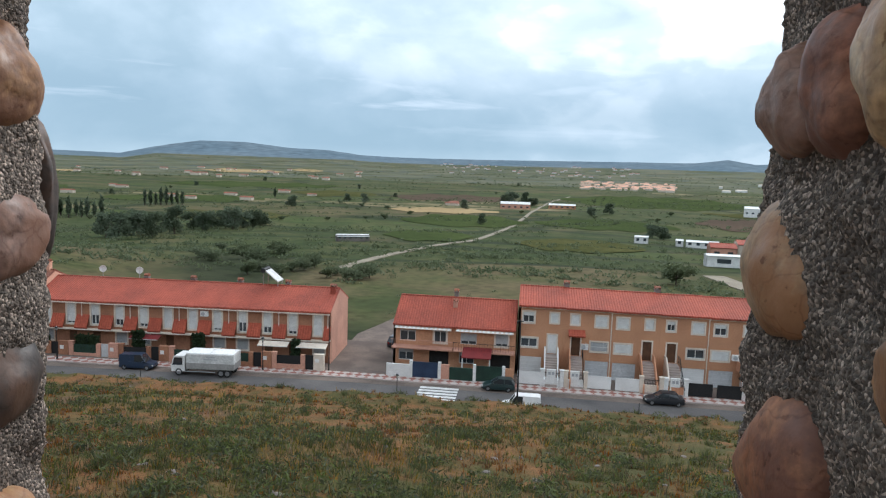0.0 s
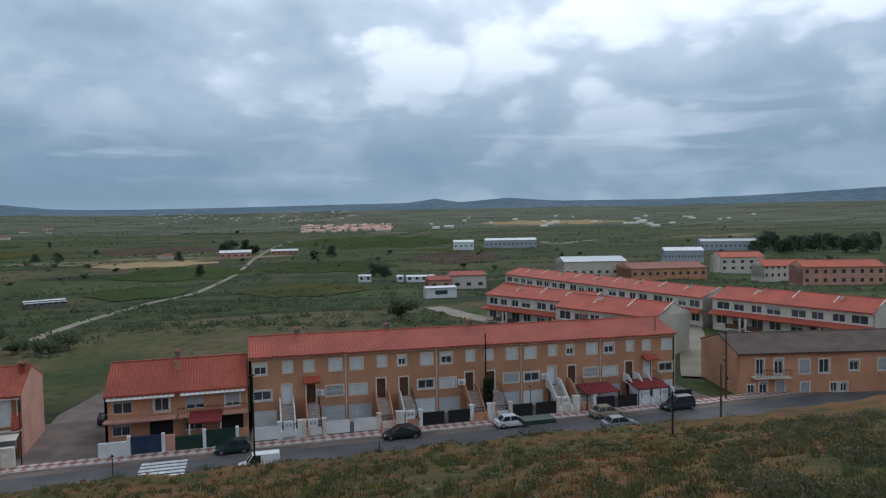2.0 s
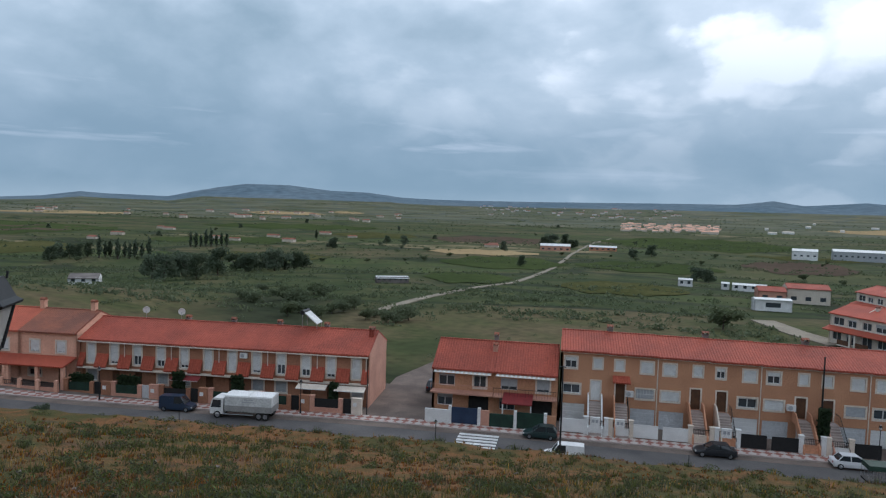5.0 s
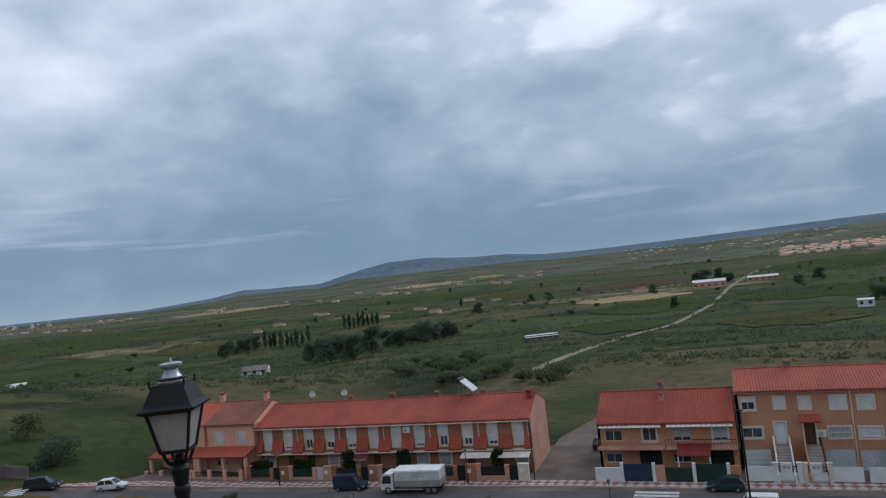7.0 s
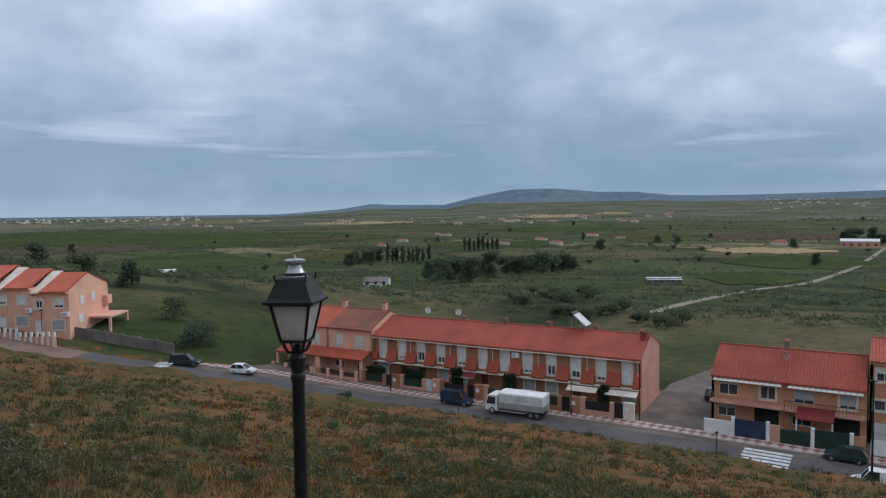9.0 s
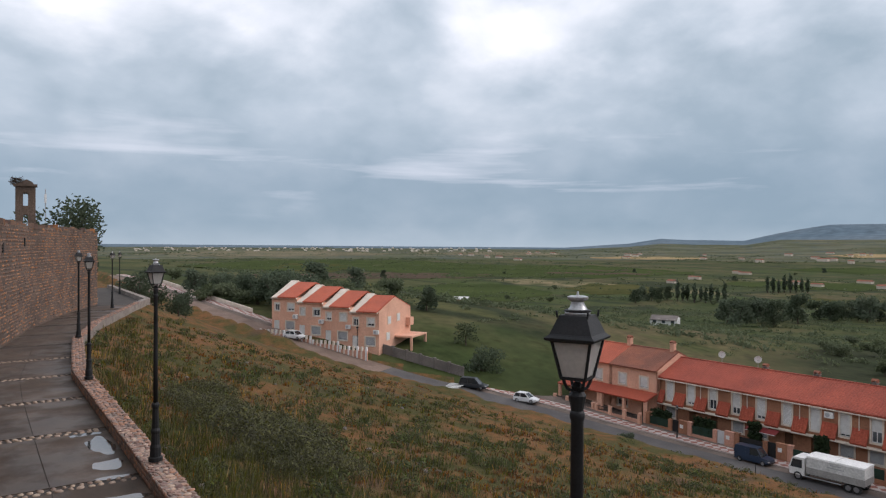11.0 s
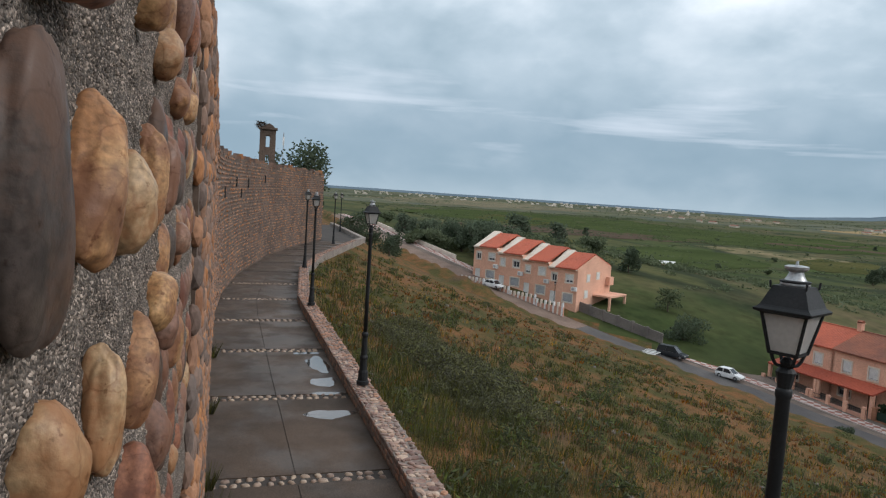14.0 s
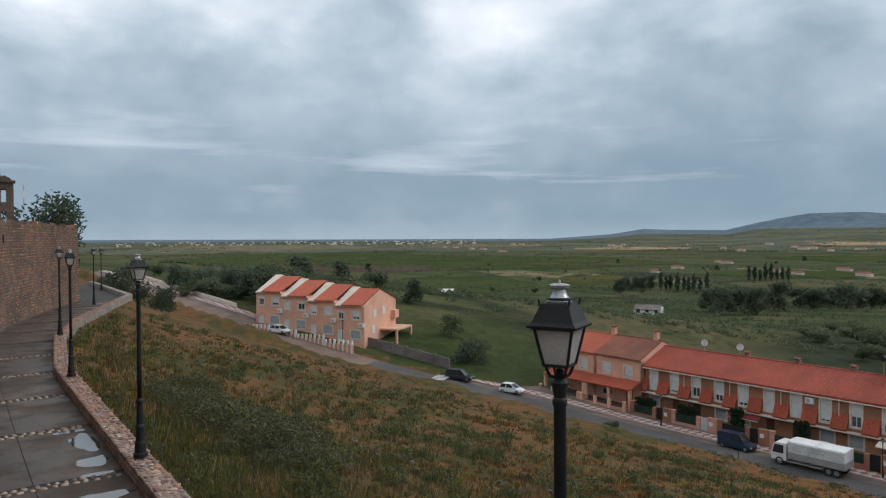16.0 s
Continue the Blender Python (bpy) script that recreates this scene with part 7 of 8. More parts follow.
pole(-0.6, 56.5, gz(-0.6, 56.5), -12.3, "slim black lamp pole on the grass slope")
pole(29.7, 45.0, gz(29.7, 45.0), -13.4, "slim black lamp pole on the grass slope")
pole(45.2, 60.0, gz(45.2, 60), -15.6, "brown wooden utility pole beside the road", 0.1, True, False)
pole(51.0, 66.8, -21.7, -13.6, "brown wooden utility pole beside the road", 0.1, True)
pole(9.7, 58.0, gz(9.7, 58), -19.2, "short dark signpost at the road edge", 0.04, False, False)
pole(-35.2, 57.2, gz(-35.2, 57.2), -19.2, "short dark signpost at the road edge", 0.04, False, False)
pole(44.8, 71.4, -21.6, -12.2, "dark pole against the block front", 0.06, False, False)
pole(-20.3, 67.2, -21.4, -15.4, "slim dark pole at the gable corner", 0.05, False, False)
pole(23.6, 70.6, -21.5, -12.8, "dark flue pipe against the block front", 0.09, False, False)

# grey block wall below the salmon houses
gw = thing("garden_wall", pose(0, 0, 0), "grey block garden wall with pillars along the street", "wall", kind="structure")
pa, pb = Vector(road_at(-85.5, 4.8)[:3]), Vector(road_at(-74.5, 4.8)[:3])
for k in range(6):
    a, b = pa.lerp(pb, k / 6), pa.lerp(pb, (k + 1) / 6)
    d = (b - a).normalized()
    part("wall_panel", Mesh().tilted((*a.xy, a.z - 0.4), (*b.xy, b.z - 0.4), (-d.y * 0.1, d.x * 0.1, 0), (0, 0, 2.2)), M_GREYWALL, gw)
    part("pillar", Mesh().box(a.x - 0.18, a.x + 0.18, a.y - 0.18, a.y + 0.18, a.z - 0.4, a.z + 1.95), M_GREYWALL, gw)
low = thing("street_wall", pose(0, 0, 0), "low cream wall beside the upper street", "wall", kind="structure")
for k in range(14):
    a, b = Vector(road_at(-112 - 3 * k, 4.5)[:3]), Vector(road_at(-112 - 3 * (k + 1), 4.5)[:3])
    part("wall_panel", Mesh().tilted((*a.xy, a.z - 0.3), (*b.xy, b.z - 0.3), (0.05, 0.1, 0), (0, 0, 1.1)), M_CREAM, low)

# ---- trees and scrub ----


def leaf_cloud(rr, lobes, n, size, droop=0.0):
    """Many small leaves in uneven lobes (centre, radii)."""
    me = Mesh()
    weight = [a * b * c for _, (a, b, c) in lobes]
    for _ in range(n):
        (cx, cy, cz), (ra, rb, rcx) = rr.choices(lobes, weight)[0]
        d = Vector((rr.gauss(0, 1), rr.gauss(0, 1), rr.gauss(0, 1))).normalized() * (rr.random() ** 0.4) * rr.uniform(0.8, 1.08)
        c = Vector((cx + d.x * ra, cy + d.y * rb, cz + d.z * rcx))
        u = Vector((rr.gauss(0, 1), rr.gauss(0, 1), rr.gauss(0, 0.8) - droop)).normalized() * size * rr.uniform(0.6, 1.3)
        w = u.orthogonal().normalized() * size * rr.uniform(0.35, 0.7)
        k = len(me.v)
        me.v += [tuple(c - u), tuple(c + w), tuple(c + u), tuple(c - w)]
        me.f.append((k, k + 1, k + 2, k + 3))
    return me


def tree(m, h, r, kind, seed, label, n=700, leaf=None, material=None):
    rr = random.Random(seed)
    t = thing("tree", m, label, "tree", "trees")
    tr_ = Mesh().bar((0, 0, -0.5), (0.05 * h * rr.uniform(-1, 1), 0, h * 0.45), 0.035 * h, 0.018 * h, 7)
    for k in range(4):
        a = rr.uniform(0, 6.28)
        tr_.bar((0, 0, h * rr.uniform(0.25, 0.4)), (r * 0.6 * math.cos(a), r * 0.6 * math.sin(a), h * rr.uniform(0.55, 0.8)), 0.014 * h, 0.005 * h, 5)
    part("trunk", tr_, M_BARK, t)
    if kind == "poplar":
        lobes = [((0.2 * r * rr.uniform(-1, 1), 0.2 * r * rr.uniform(-1, 1), h * q), (r * s, r * s, h * 0.17)) for q, s in ((0.25, 0.7), (0.42, 1.0), (0.58, 0.9), (0.75, 0.7), (0.9, 0.35))]
    else:
        lobes = [((r * 0.55 * rr.uniform(-1, 1), r * 0.55 * rr.uniform(-1, 1), h * rr.uniform(0.2, 0.82)), (r * rr.uniform(0.4, 0.62), r * rr.uniform(0.4, 0.62), h * rr.uniform(0.16, 0.26))) for _ in range(10)]
    part("crown", leaf_cloud(rr, lobes, n, leaf or h * 0.05), material or M_LEAF, t)
    return t


rt = random.Random(21)
models = [tree(pose(*hit(36, -4.4), 0, 0, 0), 11, 1.4, "poplar", 1, "slim dark poplar in a row", 420, 0.6),
          tree(pose(*hit(31.5, -5.6), 0, 0, 0), 8.5, 4.2, "round", 2, "dark broad-leaved tree in the valley", 1100, 0.5),
          tree(pose(*hit(25, -5.2), 0, 0, 0), 7.5, 3.8, "round", 3, "dark broad-leaved tree in the valley", 1100, 0.5),
          tree(pose(*hit(22.5, -8.3), 0, 0, 0), 4.2, 3.4, "round", 4, "low dark tree at a hedge", 800, 0.35, M_LEAF_LT)]


def more(k, az, el, s=1.0):
    x, y, z = hit(az, el)
    copy_thing(models[k], pose(x, y, z - 0.2, 0, 0, rt.uniform(0, 360)) @ Matrix.Diagonal((s * rt.uniform(0.85, 1.2), s * rt.uniform(0.85, 1.2), s * rt.uniform(0.85, 1.15), 1)))


for a in np.arange(33.9, 37.6, 0.42):
    more(0, a + rt.uniform(-0.1, 0.1), -4.3 + rt.uniform(-0.08, 0.08), rt.uniform(0.8, 1.05))
for a in np.arange(28.2, 31.2, 0.38):
    more(0, a, -3.45 + rt.uniform(-0.06, 0.06), rt.uniform(0.9, 1.1))
for a in np.arange(38.0, 40.6, 0.6):
    more(1, a, -4.4 + rt.uniform(-0.15, 0.15), 0.9)
for a in np.arange(28.8, 34.2, 0.8):
    more(1, a, -5.7 + rt.uniform(-0.35, 0.25), rt.uniform(0.85, 1.15))
for a in np.arange(22.2, 27.6, 0.75):
    more(2, a, -5.2 + rt.uniform(-0.3, 0.3), rt.uniform(0.9, 1.2))
for a in np.arange(20.5, 27.5, 0.8):
    more(3, a, -7.4 + rt.uniform(-0.6, 0.5), rt.uniform(0.45, 0.8))
for a in np.arange(13.5, 24.0, 0.9):
    more(3, a, -8.8 + rt.uniform(-0.6, 0.5), rt.uniform(0.4, 0.75))
for a, e, k, s in ((5.74, -3.25, 1, 0.95), (2.6, -2.85, 1, 1.2), (1.9, -2.8, 2, 1.5), (0.9, -2.75, 1, 1.3), (0.2, -2.8, 2, 1.1), (-9.4, -4.9, 1, 0.9), (-10.3, -5.0, 2, 0.8), (-11.5, -8.5, 3, 1.1), (19.9, -3.4, 2, 1.1), (21.2, -2.7, 0, 0.9),
                   (14.0, -3.0, 1, 1.0), (15.5, -2.9, 1, 1.0), (-6.0, -3.2, 1, 1.0), (-4.6, -3.4, 2, 0.9), (57.3, -5.4, 1, 0.6), (60.2, -4.1, 3, 0.9), (47.2, -4.6, 3, 0.8)):
    more(k, a, e, s)
for _ in range(90):
    more(rt.choice((1, 3, 3, 3)), rt.uniform(-46, 80), -rt.uniform(0.9, 4.6), rt.uniform(0.4, 0.85))
for a in np.arange(-47, -39.4, 0.42):       # pine wood by the industrial halls
    more(1, a, -3.0 + rt.uniform(-0.3, 0.3), rt.uniform(1.1, 1.5))
for a in np.arange(63, 76, 1.0):          # trees behind the salmon houses
    more(3, a, -4.6 + rt.uniform(-0.3, 0.3), rt.uniform(0.5, 0.9))
grove = tree(pose(-112, 45.5, gz(-112, 45.5) - 0.3), 7.4, 3.4, "round", 51, "dark leafy tree beside the salmon houses", 1500, 0.3)
for gx, gy, gs in ((-108, 46.5, 1.0), (-115, 43.0, 0.95), (-117.5, 46.5, 1.0), (-121, 42.0, 0.8), (-124, 45.5, 0.85), (-127.5, 41.0, 0.7), (-131, 43.5, 0.7), (-134, 39.0, 0.6), (-138, 41.0, 0.62), (-142, 37.5, 0.55), (-105, 49.5, 0.8)):
    copy_thing(grove, pose(gx, gy, gz(gx, gy) - 0.3, 0, 0, rt.uniform(0, 360)) @ Matrix.Scale(gs, 4))
bx, by, bz, bh = road_at(-73.2, 8.6)
tree(pose(bx, by, bz - 0.4), 4.6, 3.0, "round", 31, "bushy dark green tree beside the garden wall", 1500, 0.2)
tree(pose(-87.5, 63.5, gz(-87.5, 63.5)), 3.6, 2.2, "round", 32, "low green fig tree behind the houses", 700, 0.2, M_LEAF_LT)
tree(pose(-49.5, 56.6, gz(-49.5, 56.6)), 1.7, 1.1, "round", 41, "small round shrub at the edge of the street", 500, 0.12, M_LEAF)
tree(pose(73, 67.5, -22.0), 3.6, 2.6, "round", 33, "dark green bush at the road end", 900, 0.2, M_LEAF_LT)
tree(pose(77, 68, -22.0), 3.2, 3.0, "round", 34, "dark green bush at the road end", 900, 0.2, M_LEAF)
tree(pose(-79.5, 6.9, -6.0), 12.4, 4.6, "round", 35, "tall eucalyptus with drooping leaves behind the wall", 4200, 0.26, M_LEAF)
for k, (tx_, ty_, s) in enumerate(((-82, 15, 3.6), (-88, 18, 3.4), (-95, 17, 4.0), (-100, 24, 3.2), (-92, 21.5, 3.0))):
    tree(pose(tx_, ty_, gz(tx_, ty_) - 0.3), s * 1.25, s * 0.62, "round", 36 + k, "dark tree beside the upper path", 700, 0.2)
# hedges, brambles and far scrub
rh = np.random.default_rng(4)


def scrub(name, centres, radii, per, material, label, category, s0=0.18, s1=0.36, slim=0.6):
    """Leafy clumps as one mesh of small leaves."""
    n = len(centres) * per
    c = np.repeat(centres, per, 0)
    r = np.repeat(radii, per)
    d = rh.normal(size=(n, 3))
    d /= np.linalg.norm(d, axis=1)[:, None]
    d *= rh.random((n, 1)) ** 0.35
    d[:, 2] = np.abs(d[:, 2]) * 0.9
    c = c + d * r[:, None] * np.array([1.25, 1.25, 1.0])
    u = rh.normal(size=(n, 3))
    u /= np.linalg.norm(u, axis=1)[:, None]
    w = np.cross(u, rh.normal(size=(n, 3)))
    w /= np.linalg.norm(w, axis=1)[:, None]
    s = (r * rh.uniform(s0, s1, n))[:, None]
    v = np.stack([c - u * s, c + w * s * slim, c + u * s, c - w * s * slim], 1).reshape(-1, 3)
    f = np.arange(n * 4).reshape(-1, 4)
    ob = raw(name, v.tolist(), f.tolist(), material)
    return tagged(ob, label, category, kind="stuff")


cs, rs = [], []
for _ in range(330):
    az, r = math.radians(rh.uniform(-46, 84)), math.exp(rh.uniform(math.log(135), math.log(3600)))
    x, y, head = -math.sin(az) * r, math.cos(az) * r, az + rh.choice([0, 0, 0, 0, 0, 1.2]) + rh.normal() * 0.12
    ln, st = rh.uniform(40, 150) * (1 + r / 600), 1.9 * (1 + r / 380)
    for q in np.arange(-ln / 2, ln / 2, st):
        px, py = x + math.cos(head) * q + rh.normal() * 1.2, y + math.sin(head) * q + rh.normal() * 1.2
        if rh.random() < 0.75 and py > np.interp(px, ROAD_X, ROAD_Y) + 35 and not (40 < px < 125 and 60 < py < 190):
            rr_ = rh.uniform(0.5, 1.4) * (1 + r / 1100)
            cs.append((px, py, gz(px, py) - 0.1))
            rs.append(rr_)
scrub("hedgerow_scrub", np.array(cs), np.array(rs), 22, M_LEAF_LT, "dark hedgerows and brambles between the fields", "hedgerow")
cs, rs = [], []
for _ in range(800):
    az, r = math.radians(rh.uniform(-20, 72)), math.exp(rh.uniform(math.log(95), math.log(420)))
    px, py = -math.sin(az) * r, math.cos(az) * r
    if py > np.interp(px, ROAD_X, ROAD_Y) + 22 and not (38 < px < 125 and 60 < py < 190) and rh.random() < 0.5 + 0.5 * math.sin(px * 0.05) * math.cos(py * 0.04):
        cs.append((px, py, gz(px, py) - 0.1))
        rs.append(rh.uniform(0.3, 1.1))
scrub("meadow_scrub", np.array(cs), np.array(rs), 70, M_LEAF_LT, "low green scrub scattered over the meadows", "scrub", 0.09, 0.2, 0.4)

cs, rs = [], []
for _ in range(48):            # long tree lines of the far plain
    az0, e0, n = rh.uniform(-20, 78), -rh.uniform(0.3, 1.25), int(rh.integers(14, 60))
    for q in range(n):
        if rh.random() < 0.7:
            px, py, pz = hit(az0 + q * 0.085, e0 + 0.03 * math.sin(q * 0.35) + rh.normal() * 0.008)
            cs.append((px, py, pz - 0.5))
            rs.append(rh.uniform(1.6, 4.2))
scrub("far_tree_lines", np.array(cs), np.array(rs), 16, M_LEAF_LT, "long dark tree lines on the far plain", "trees", 0.25, 0.45)

# fields of their own colour, tracks
def patch(name, az0, az1, el0, el1, material, label, wob=0.05):
    em, grow = (el0 + el1) / 2, [min(1.0, 0.12 + 3.2 * min(k, 23 - k) / 23) for k in range(24)]
    azs = np.linspace(az0, az1, 24)
    pts0 = [Vector(hit(a, em + (el0 - em) * g + wob * math.sin(a * 1.7))) for a, g in zip(azs, grow)]
    pts1 = [Vector(hit(a, em + (el1 - em) * g + wob * math.sin(a * 2.3 + 1))) for a, g in zip(azs, grow)]
    v, f = [], []
    for k in range(7):
        for a, b in zip(pts0, pts1):
            p = a.lerp(b, k / 6)
            v.append((p.x, p.y, gz(p.x, p.y) + 0.25))
    for k in range(6):
        f += [(k * 24 + i, k * 24 + i + 1, k * 24 + 25 + i, k * 24 + 24 + i) for i in range(23)]
    ob = raw(name, v, f, material)
    return tagged(ob, label, "field", kind="structure")


M_MEADOW = mat("bright_meadow", (0.068, 0.086, 0.034), (0.050, 0.066, 0.027), 0.02, 1.0, 0, 0.4, spec=0.0)
M_PLOUGH = mat("ploughed_soil", (0.11, 0.08, 0.06), (0.09, 0.068, 0.052), 0.03, 1.0, 0, 0.4, spec=0.0)
patch("ripe_field", 12.2, 2.9, -3.62, -3.2, M_WHEAT, "pale ripe strip of corn in the valley", 0.03)
patch("meadow", 11.0, 0.5, -4.7, -3.75, M_MEADOW, "bright green pasture beside the track")
patch("meadow", 62, 36, -2.6, -1.6, M_MEADOW, "broad green field across the plain")
patch("meadow", 60, 47, -4.6, -3.2, M_MEADOW, "green meadow below the salmon houses")
patch("meadow", -2, -17, -2.6, -1.7, M_MEADOW, "green pasture beside the village")
patch("ploughed_field", -12.5, -20.5, -4.0, -3.1, M_PLOUGH, "brown ploughed field beside a hedge")
M_OLIVE = mat("rough_pasture", (0.098, 0.094, 0.040), (0.070, 0.074, 0.030), 0.03, 1.0, 0, 0.5, stain=0.4, spec=0.0)
for a0, a1, e0, e1, mm, lb in ((34, 22, -3.15, -2.6, M_MEADOW, "green pasture behind the poplars"), (20, 13, -2.5, -2.05, M_OLIVE, "olive rough pasture"), (30, 16, -1.9, -1.5, M_MEADOW, "green field under the hills"),
                               (12, 1.5, -2.65, -2.1, M_PLOUGH, "brown ploughed strip"), (12.5, 5, -6.0, -5.1, M_MEADOW, "green meadow beside the track"), (0, -11.5, -4.5, -3.7, M_MEADOW, "green pasture between hedges"),
                               (1.5, -9, -6.4, -5.4, M_OLIVE, "olive rough pasture"), (46, 38, -3.9, -3.1, M_OLIVE, "olive rough pasture"),
                               (-13, -21, -2.95, -2.7, M_OLIVE, "olive strip beside the hall"), (30, 20, -4.5, -3.8, M_OLIVE, "olive rough pasture"), (70, 63, -2.2, -1.5, M_OLIVE, "olive field across the plain")):
    patch("meadow", a0, a1, e0, e1, mm, lb)
M_PALE = mat("pale_stubble", (0.21, 0.185, 0.125), (0.15, 0.135, 0.09), 0.01, 1.0, 0, 0.2, stain=0.35, spec=0.0)
M_GOLD = mat("yellowing_meadow", (0.135, 0.118, 0.045), (0.10, 0.096, 0.036), 0.03, 1.0, 0, 0.4, stain=0.35, spec=0.0)
patch("meadow", 77, 52, -2.1, -1.25, M_MEADOW, "broad green field across the plain", 0.04)
patch("stubble_field", 79, 60, -0.95, -0.5, M_PALE, "pale stubble field by the far sheds", 0.03)
patch("stubble_field", 58, 46, -0.8, -0.55, M_PALE, "pale stubble field on the plain", 0.03)
patch("ploughed_field", 72, 50, -2.75, -2.3, M_PLOUGH, "brown strip of ploughed soil", 0.05)
patch("ploughed_field", 49, 37, -2.3, -1.95, M_PLOUGH, "brown strip of ploughed soil", 0.05)
patch("meadow", 70, 61, -3.6, -3.0, M_GOLD, "yellowing strip of meadow", 0.05)
patch("ripe_field", 27, 20.5, -0.75, -0.5, M_WHEAT, "pale far field under the hills", 0.02)
patch("ripe_field", 20, 17.4, -0.55, -0.35, M_WHEAT, "pale far field under the hills", 0.02)
patch("ripe_field", -18, -30, -0.9, -0.55, M_WHEAT, "pale far field", 0.03)
patch("ripe_field", 44, 35, -1.05, -0.85, M_WHEAT, "pale far field on the plain", 0.02)


def track(name, bearings, width, label):
    p = [Vector(hit(a, e)) for a, e in bearings]
    q = []
    for a, b in zip(p, p[1:]):
        q += [a.lerp(b, k / 14) for k in range(14)]
    pts = np.array([(v.x, v.y, gz(v.x, v.y)) for v in q + [p[-1]]])
    pts = softened(pts, 6)
    pts[:, 2] = ground(pts[:, 0], pts[:, 1])
    ribbon(name, pts, -width / 2, width / 2, 0.22, 0.3, M_DIRT, label, "track")


track("dirt_track", [(17.2, -8.9), (15.45, -8.26), (12.2, -7.3), (8.4, -6.4), (4.7, -5.78), (2.6, -4.9), (1.13, -4.03), (0.3, -3.3), (-1.2, -2.4), (-2.8, -1.9)], 2.4, "pale dirt track across the fields")
track("dirt_track", [(-14.2, -7.6), (-16.5, -8.3), (-19.5, -8.9)], 5, "pale dirt lot road behind the houses")
track("dirt_track", [(-22, -2.2), (-24.5, -2.5), (-27.5, -2.2)], 9, "paved road curving past the halls")

track("lane", [(-35.3, -12.9), (-35.1, -12.0), (-34.9, -9.4), (-34.4, -8.7)], 4.0, "concrete lane climbing between the houses")

# far villages
def village(label, az0, az1, el0, el1, n, seed, s=1.0):
    rr = random.Random(seed)
    walls, roofs = Mesh(), Mesh()
    for _ in range(n):
        x, y, z = hit(rr.uniform(az0, az1), rr.uniform(el0, el1))
        w, d, h = rr.uniform(6, 22) * s, rr.uniform(6, 10) * s, rr.uniform(2.4, 5) * s
        walls.box(x - w / 2, x + w / 2, y - d / 2, y + d / 2, z - 2, z + h)
        roofs.prism([(y - d / 2 - 0.3, z + h), (y + d / 2 + 0.3, z + h), (y, z + h + d * 0.22)], x - w / 2 - 0.3, x + w / 2 + 0.3)
    t = thing("far_village", pose(0, 0, 0), label, "village", kind="stuff")
    tagged(part("walls", walls, M_WHITE if seed in (3, 6) else M_BEIGE, t), kind="stuff")
    tagged(part("roofs", roofs, M_CREAM if seed in (2, 6) else M_SALMON if seed == 1 else M_ROOF_OLD, t), kind="stuff")


village("white houses of a distant village", -3.6, -10.8, -1.25, -0.65, 120, 1, 0.8)
village("scattered pale houses on the far rise", 8, -8, -0.3, 0.5, 60, 3, 1.0)
village("pale sheds spread over the plain", 80, 52, -0.55, -0.25, 130, 2, 0.9)
village("scattered farmhouses on the plain", 55, 14, -1.2, -0.5, 40, 5)
village("far sheds and farmhouses", -14, -40, -1.2, -0.3, 30, 6, 1.0)
village("scattered farmhouses in the valley", 40, 6, -3.0, -1.6, 12, 7, 0.6)

# belfry, mast and nest behind the wall
bt = thing("belfry", pose(-75, 3.9, -2, 0, 0, 86), "old stone belfry with two arched openings", "tower")
part("shaft", wall_mesh(-0.8, 0.8, 0, 7.3, [(-0.2, 0.2, 3.3, 4.7), (-0.2, 0.2, 5.5, 6.7)], -0.6, 0.6), M_FARWALL, bt)
for z in (4.7, 6.7):
    part("arch", Mesh().prism([(-0.2, z), (-0.2, z + 0.02), (-0.1, z + 0.02), (0, z + 0.02), (0.2, z + 0.02), (0.2, z), (0.14, z - 0.1), (0, z - 0.02), (-0.14, z - 0.1)], -0.5, 0.5, "y"), M_FARWALL, bt)
part("cornice", Mesh().box(-0.95, 0.95, -0.75, 0.75, 7.3, 7.5), M_FARWALL, bt)
part("gable", Mesh().prism([(-0.6, 7.5), (0.7, 7.5), (0.5, 7.75), (0.1, 7.95), (-0.3, 7.75)], -0.4, 0.4, "y"), M_FARWALL, bt)
rr = random.Random(2)
nest = Mesh()
for _ in range(160):
    a = rr.uniform(0, 6.28)
    p = Vector((0.45 * math.cos(a) * rr.random() ** 0.5, 0.45 * math.sin(a) * rr.random() ** 0.5, rr.uniform(0, 0.6)))
    d = Vector((rr.gauss(0, 1), rr.gauss(0, 1), rr.gauss(0, 0.35))).normalized() * 0.3
    nest.bar(tuple(p - d), tuple(p + d), 0.015, sides=3)
ns = part("stork_nest", nest, M_BARK)
ns.matrix_world = bt.matrix_world @ pose(-0.72, 0, 7.48)
tagged(ns, "big twig nest on top of the belfry", "nest")
an = thing("radio_mast", pose(-90, 6.6, -2), "thin red and white radio mast behind the wall", "mast")
part("mast", Mesh().bar((0, 0, 0), (0, 0, 8.2), 0.05), M_GREYSHUT, an)
part("antenna", Mesh().box(-0.1, 0.1, -0.1, 0.1, 6.6, 7.6), M_WHITE, an)

# ---- weeds and grass of the slope ----


